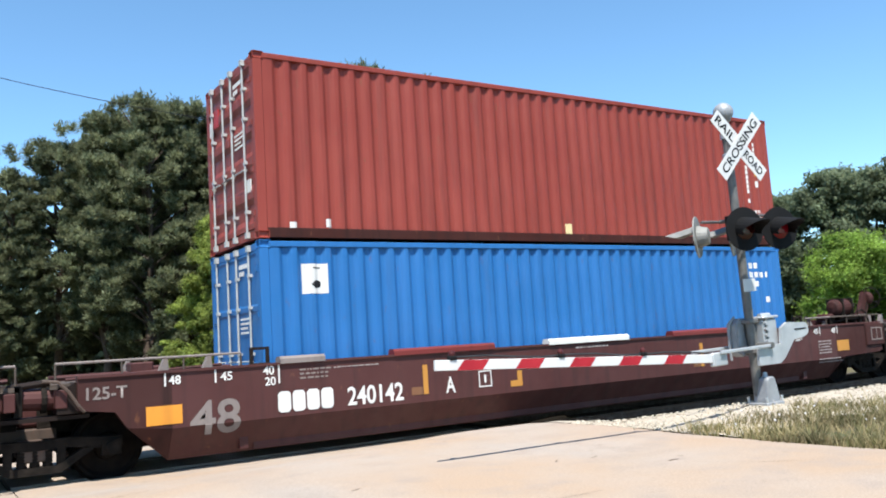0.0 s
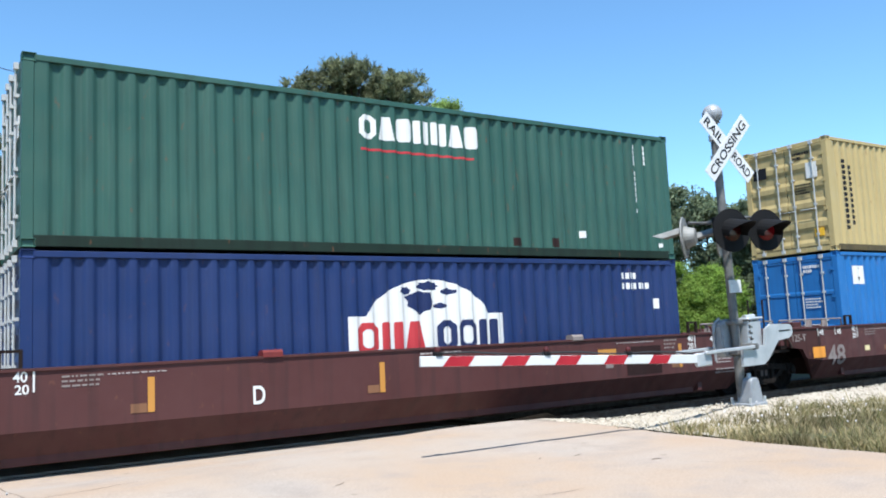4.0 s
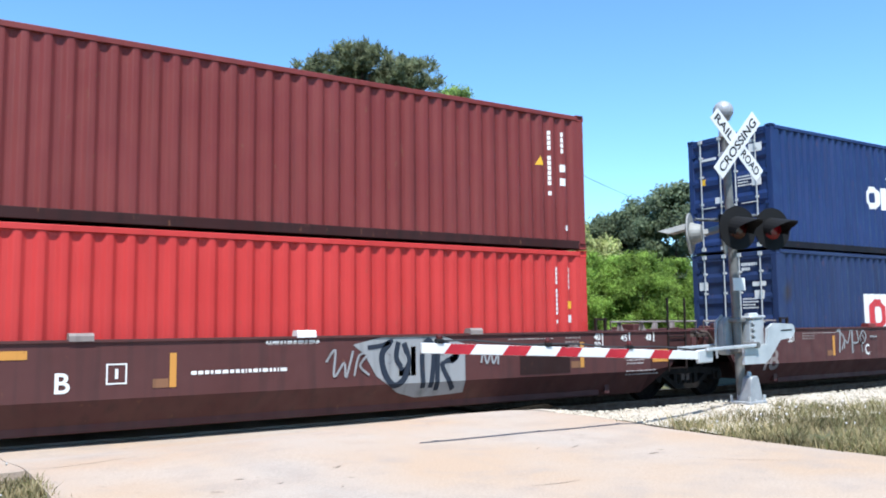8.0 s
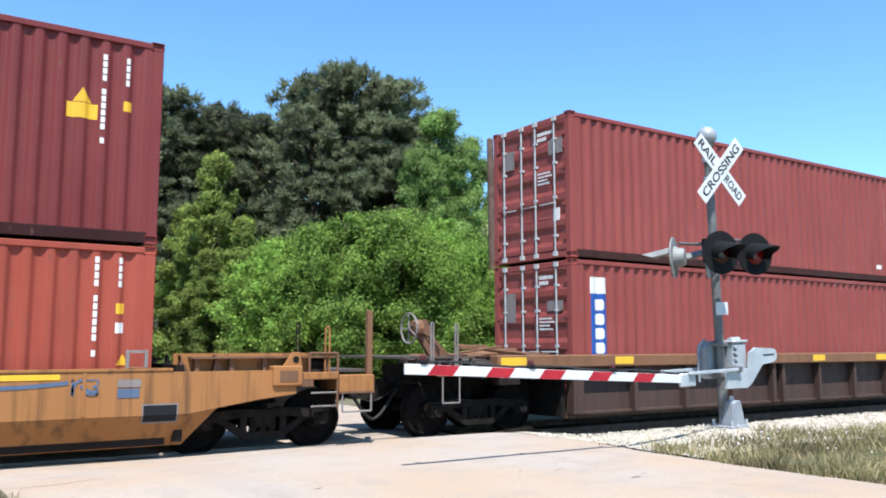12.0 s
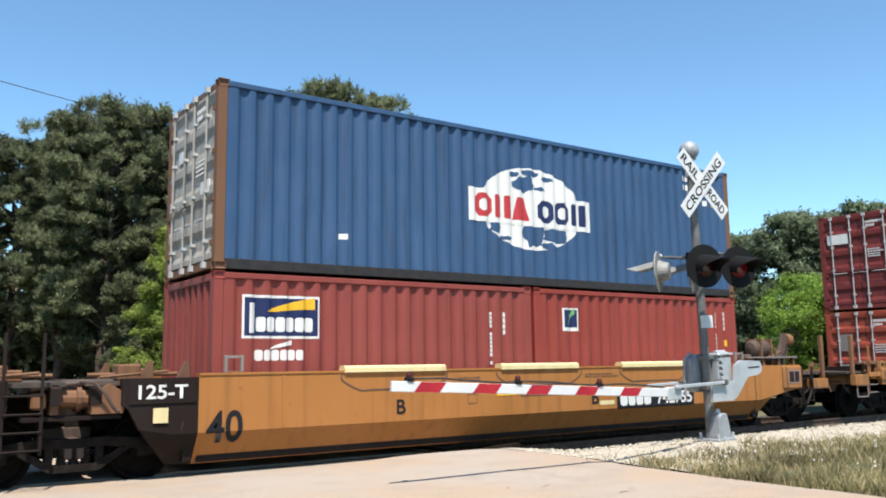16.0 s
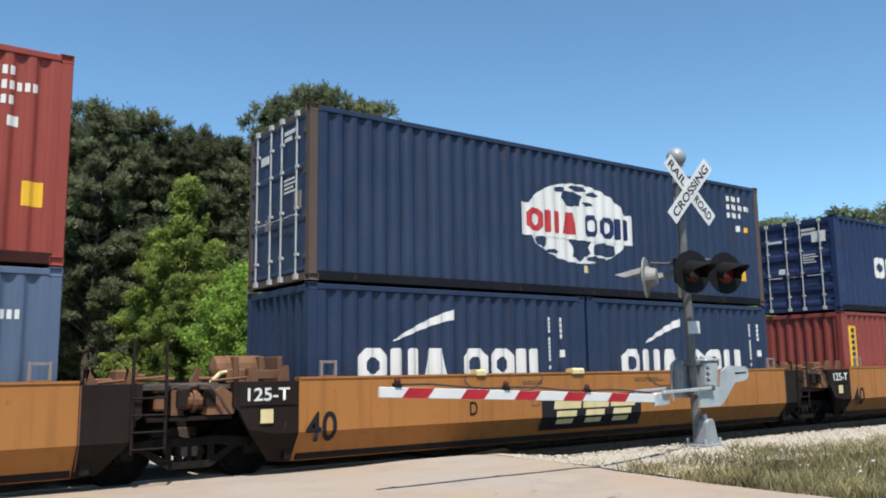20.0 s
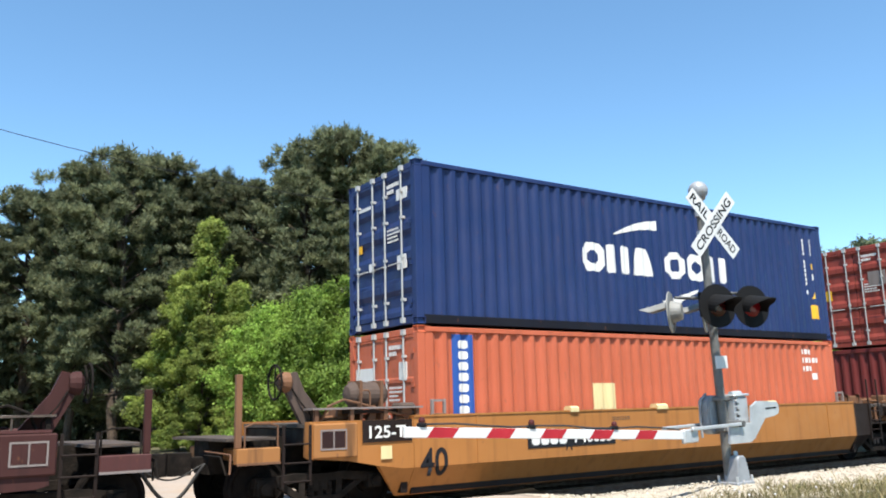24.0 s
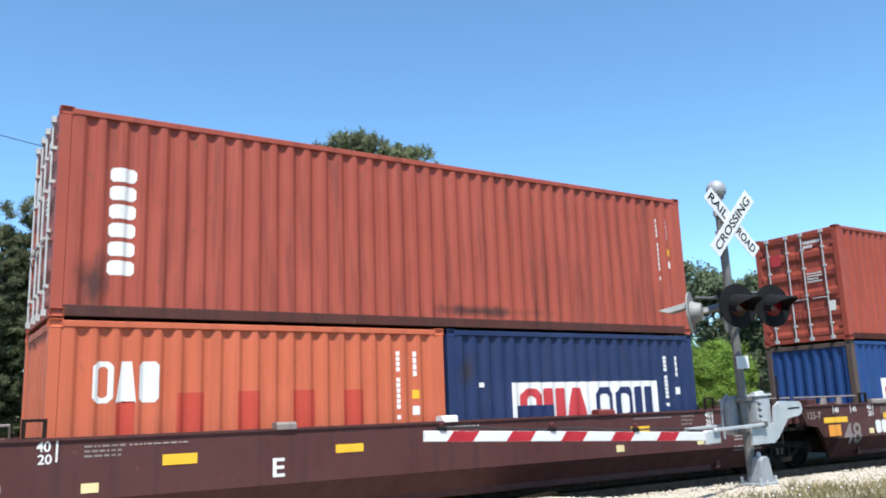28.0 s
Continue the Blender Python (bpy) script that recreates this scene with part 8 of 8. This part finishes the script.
# ---- grass and gravel ----
def blades(name, spots, height, label, seed, lean=1.0, width=0.005, material="grass_blade"):
    rs = np.random.RandomState(seed)
    verts, faces = [], []
    for x, y in spots:
        h = height * rs.uniform(0.4, 1.25) * (1.0 + 0.8 * noise.noise((x * 1.7, y * 1.7, 2.0)))
        a, t = rs.uniform(0, 6.283), rs.uniform(0, 6.283)
        z = ground_z(x, y) - 0.02
        w = width * rs.uniform(0.7, 1.8)
        dx, dy = math.cos(a) * w, math.sin(a) * w
        lx, ly = math.cos(t) * lean * h * rs.uniform(0.2, 1), math.sin(t) * lean * h * rs.uniform(0.2, 1)
        k = len(verts)
        verts += [(x - dx, y - dy, z), (x + dx, y + dy, z), (x + lx * 0.4 + dx * 0.7, y + ly * 0.4 + dy * 0.7, z + h * 0.6), (x + lx * 0.4 - dx * 0.7, y + ly * 0.4 - dy * 0.7, z + h * 0.6), (x + lx, y + ly, z + h)]
        faces += [(k, k + 1, k + 2, k + 3), (k + 3, k + 2, k + 4)]
    me = bpy.data.meshes.new(name)
    me.from_pydata(verts, [], faces)
    return tagged(part_of(name, me, material), label, "grass", kind="stuff")


VERGE = 1.18
rs = np.random.RandomState(3)
spots = []
while len(spots) < 34000:
    x, y = 6.8 + 12 * rs.rand() ** 1.4, rs.uniform(2.0, 7.2)  # plan of the verge, drawn at five sixths
    edge = 6.88 + 0.05 * math.sin(y * 2.3) + 0.05 * math.sin(y * 7)
    far_edge = 6.34 + 0.14 * math.sin(x * 1.3) + 0.25 * noise.noise((x * 2.1, 3.0, 1.0)) + (0.7 * rs.rand() if rs.rand() < 0.12 else 0.0)
    if x > edge and y < far_edge and noise.noise((x * 0.9, y * 0.9, 5)) + 0.6 * noise.noise((x * 3, y * 3, 8)) > -0.30 + rs.uniform(-0.25, 0.25):
        spots.append((x * VERGE, y * VERGE))
blades("verge_grass", spots, 0.15, "dry yellow-green verge grass beside the road", 4)
spots = [(ROAD_X0 + 0.05 + 0.10 * math.sin(k * 0.7) * rs.rand() - 2.2 * rs.rand() ** 1.5, rs.uniform(5.0, 8.4)) for k in range(6000)]
blades("shoulder_grass", spots, 0.075, "short dry grass on the road's shoulder", 6)
verts, faces = [], []
for _ in range(110):
    if rs.rand() < 0.85:
        x, y = VERGE * (7.1 + 8 * rs.rand() ** 1.3), VERGE * rs.uniform(3.2, 6.2)
    else:
        x, y = ROAD_X0 - 0.1 - 1.2 * rs.rand(), rs.uniform(6.3, 8.3)
    z, r = ground_z(x, y) + rs.uniform(0.12, 0.26), rs.uniform(0.010, 0.020)
    k = len(verts)
    verts += [(x + r, y, z), (x, y + r, z + 0.005), (x - r, y, z), (x, y - r, z + 0.005), (x, y, z + r), (x, y, z - r)]
    faces += [(k, k + 1, k + 4), (k + 1, k + 2, k + 4), (k + 2, k + 3, k + 4), (k + 3, k, k + 4), (k + 1, k, k + 5), (k + 2, k + 1, k + 5), (k + 3, k + 2, k + 5), (k, k + 3, k + 5)]
me = bpy.data.meshes.new("clover_flowers")
me.from_pydata(verts, [], faces)
tagged(part_of("clover_flowers", me, "flower"), "small white clover flowers in the verge", "flowers", kind="stuff")

verts, faces = [], []
for _ in range(9000):
    x, y = 8.2 + 24 * rs.rand() ** 1.5, rs.uniform(7.0, 12.0)
    if y > crest_y(x) + 0.6 + 0.3 * (rs.rand() - 0.3):
        continue
    if y < 7.55 + 0.2 * math.sin(x * 1.1) and rs.rand() < 0.7:
        continue
    r = rs.uniform(0.012, 0.032)
    z = ground_z(x, y) + 0.02 + r * 0.2
    k = len(verts)
    j = rs.uniform(0.6, 1.25, (6, 1)) * np.array([(1, 0, 0), (0, 1, 0), (-1, 0, 0), (0, -1, 0), (0, 0, 0.8), (0, 0, -0.8)]) * r + np.array([x, y, z])
    verts += [tuple(p) for p in j]
    faces += [(k, k + 1, k + 4), (k + 1, k + 2, k + 4), (k + 2, k + 3, k + 4), (k + 3, k, k + 4), (k + 1, k, k + 5), (k + 2, k + 1, k + 5), (k + 3, k + 2, k + 5), (k, k + 3, k + 5)]
me = bpy.data.meshes.new("gravel_stones")
me.from_pydata(verts, [], faces)
tagged(part_of("gravel_stones", me, "stone"), "loose pale gravel stones beside the track", "gravel", kind="stuff")


# ---- what moves ----
def motions():
    """The whole train runs along the track; its wheels turn while they are near."""
    marks = (0, 4, 8, 12, 14, 16, 20, 24, 28)
    for thing, x, z in CARGO:
        walk(thing, [(t, pose(x + run(t), TRACK_Y, z)) for t in marks])
    for thing, x in CARS:
        walk(thing, [(t, pose(x + run(t), TRACK_Y, 0)) for t in marks])
    for w, x, dx in WHEELSETS:
        turns, last = [(0, 0.0)], 0.0
        near = [k / 15 for k in range(421) if -2 < x + run(k / 15) < 34]
        if near:
            a0 = run(near[0])
            turns = [(t, math.degrees((run(t) - a0) / WHEEL_R)) for t in near]
            if turns[0][0] > 0:
                turns.insert(0, (0, 0.0))
            if turns[-1][0] < 28:
                turns.append((28, turns[-1][1]))
        else:
            turns = [(0, 0.0), (28, 0.0)]
        walk(w, [(t, pose(dx, 0, WHEEL_R, 0, a, 0)) for t, a in turns])


motions()
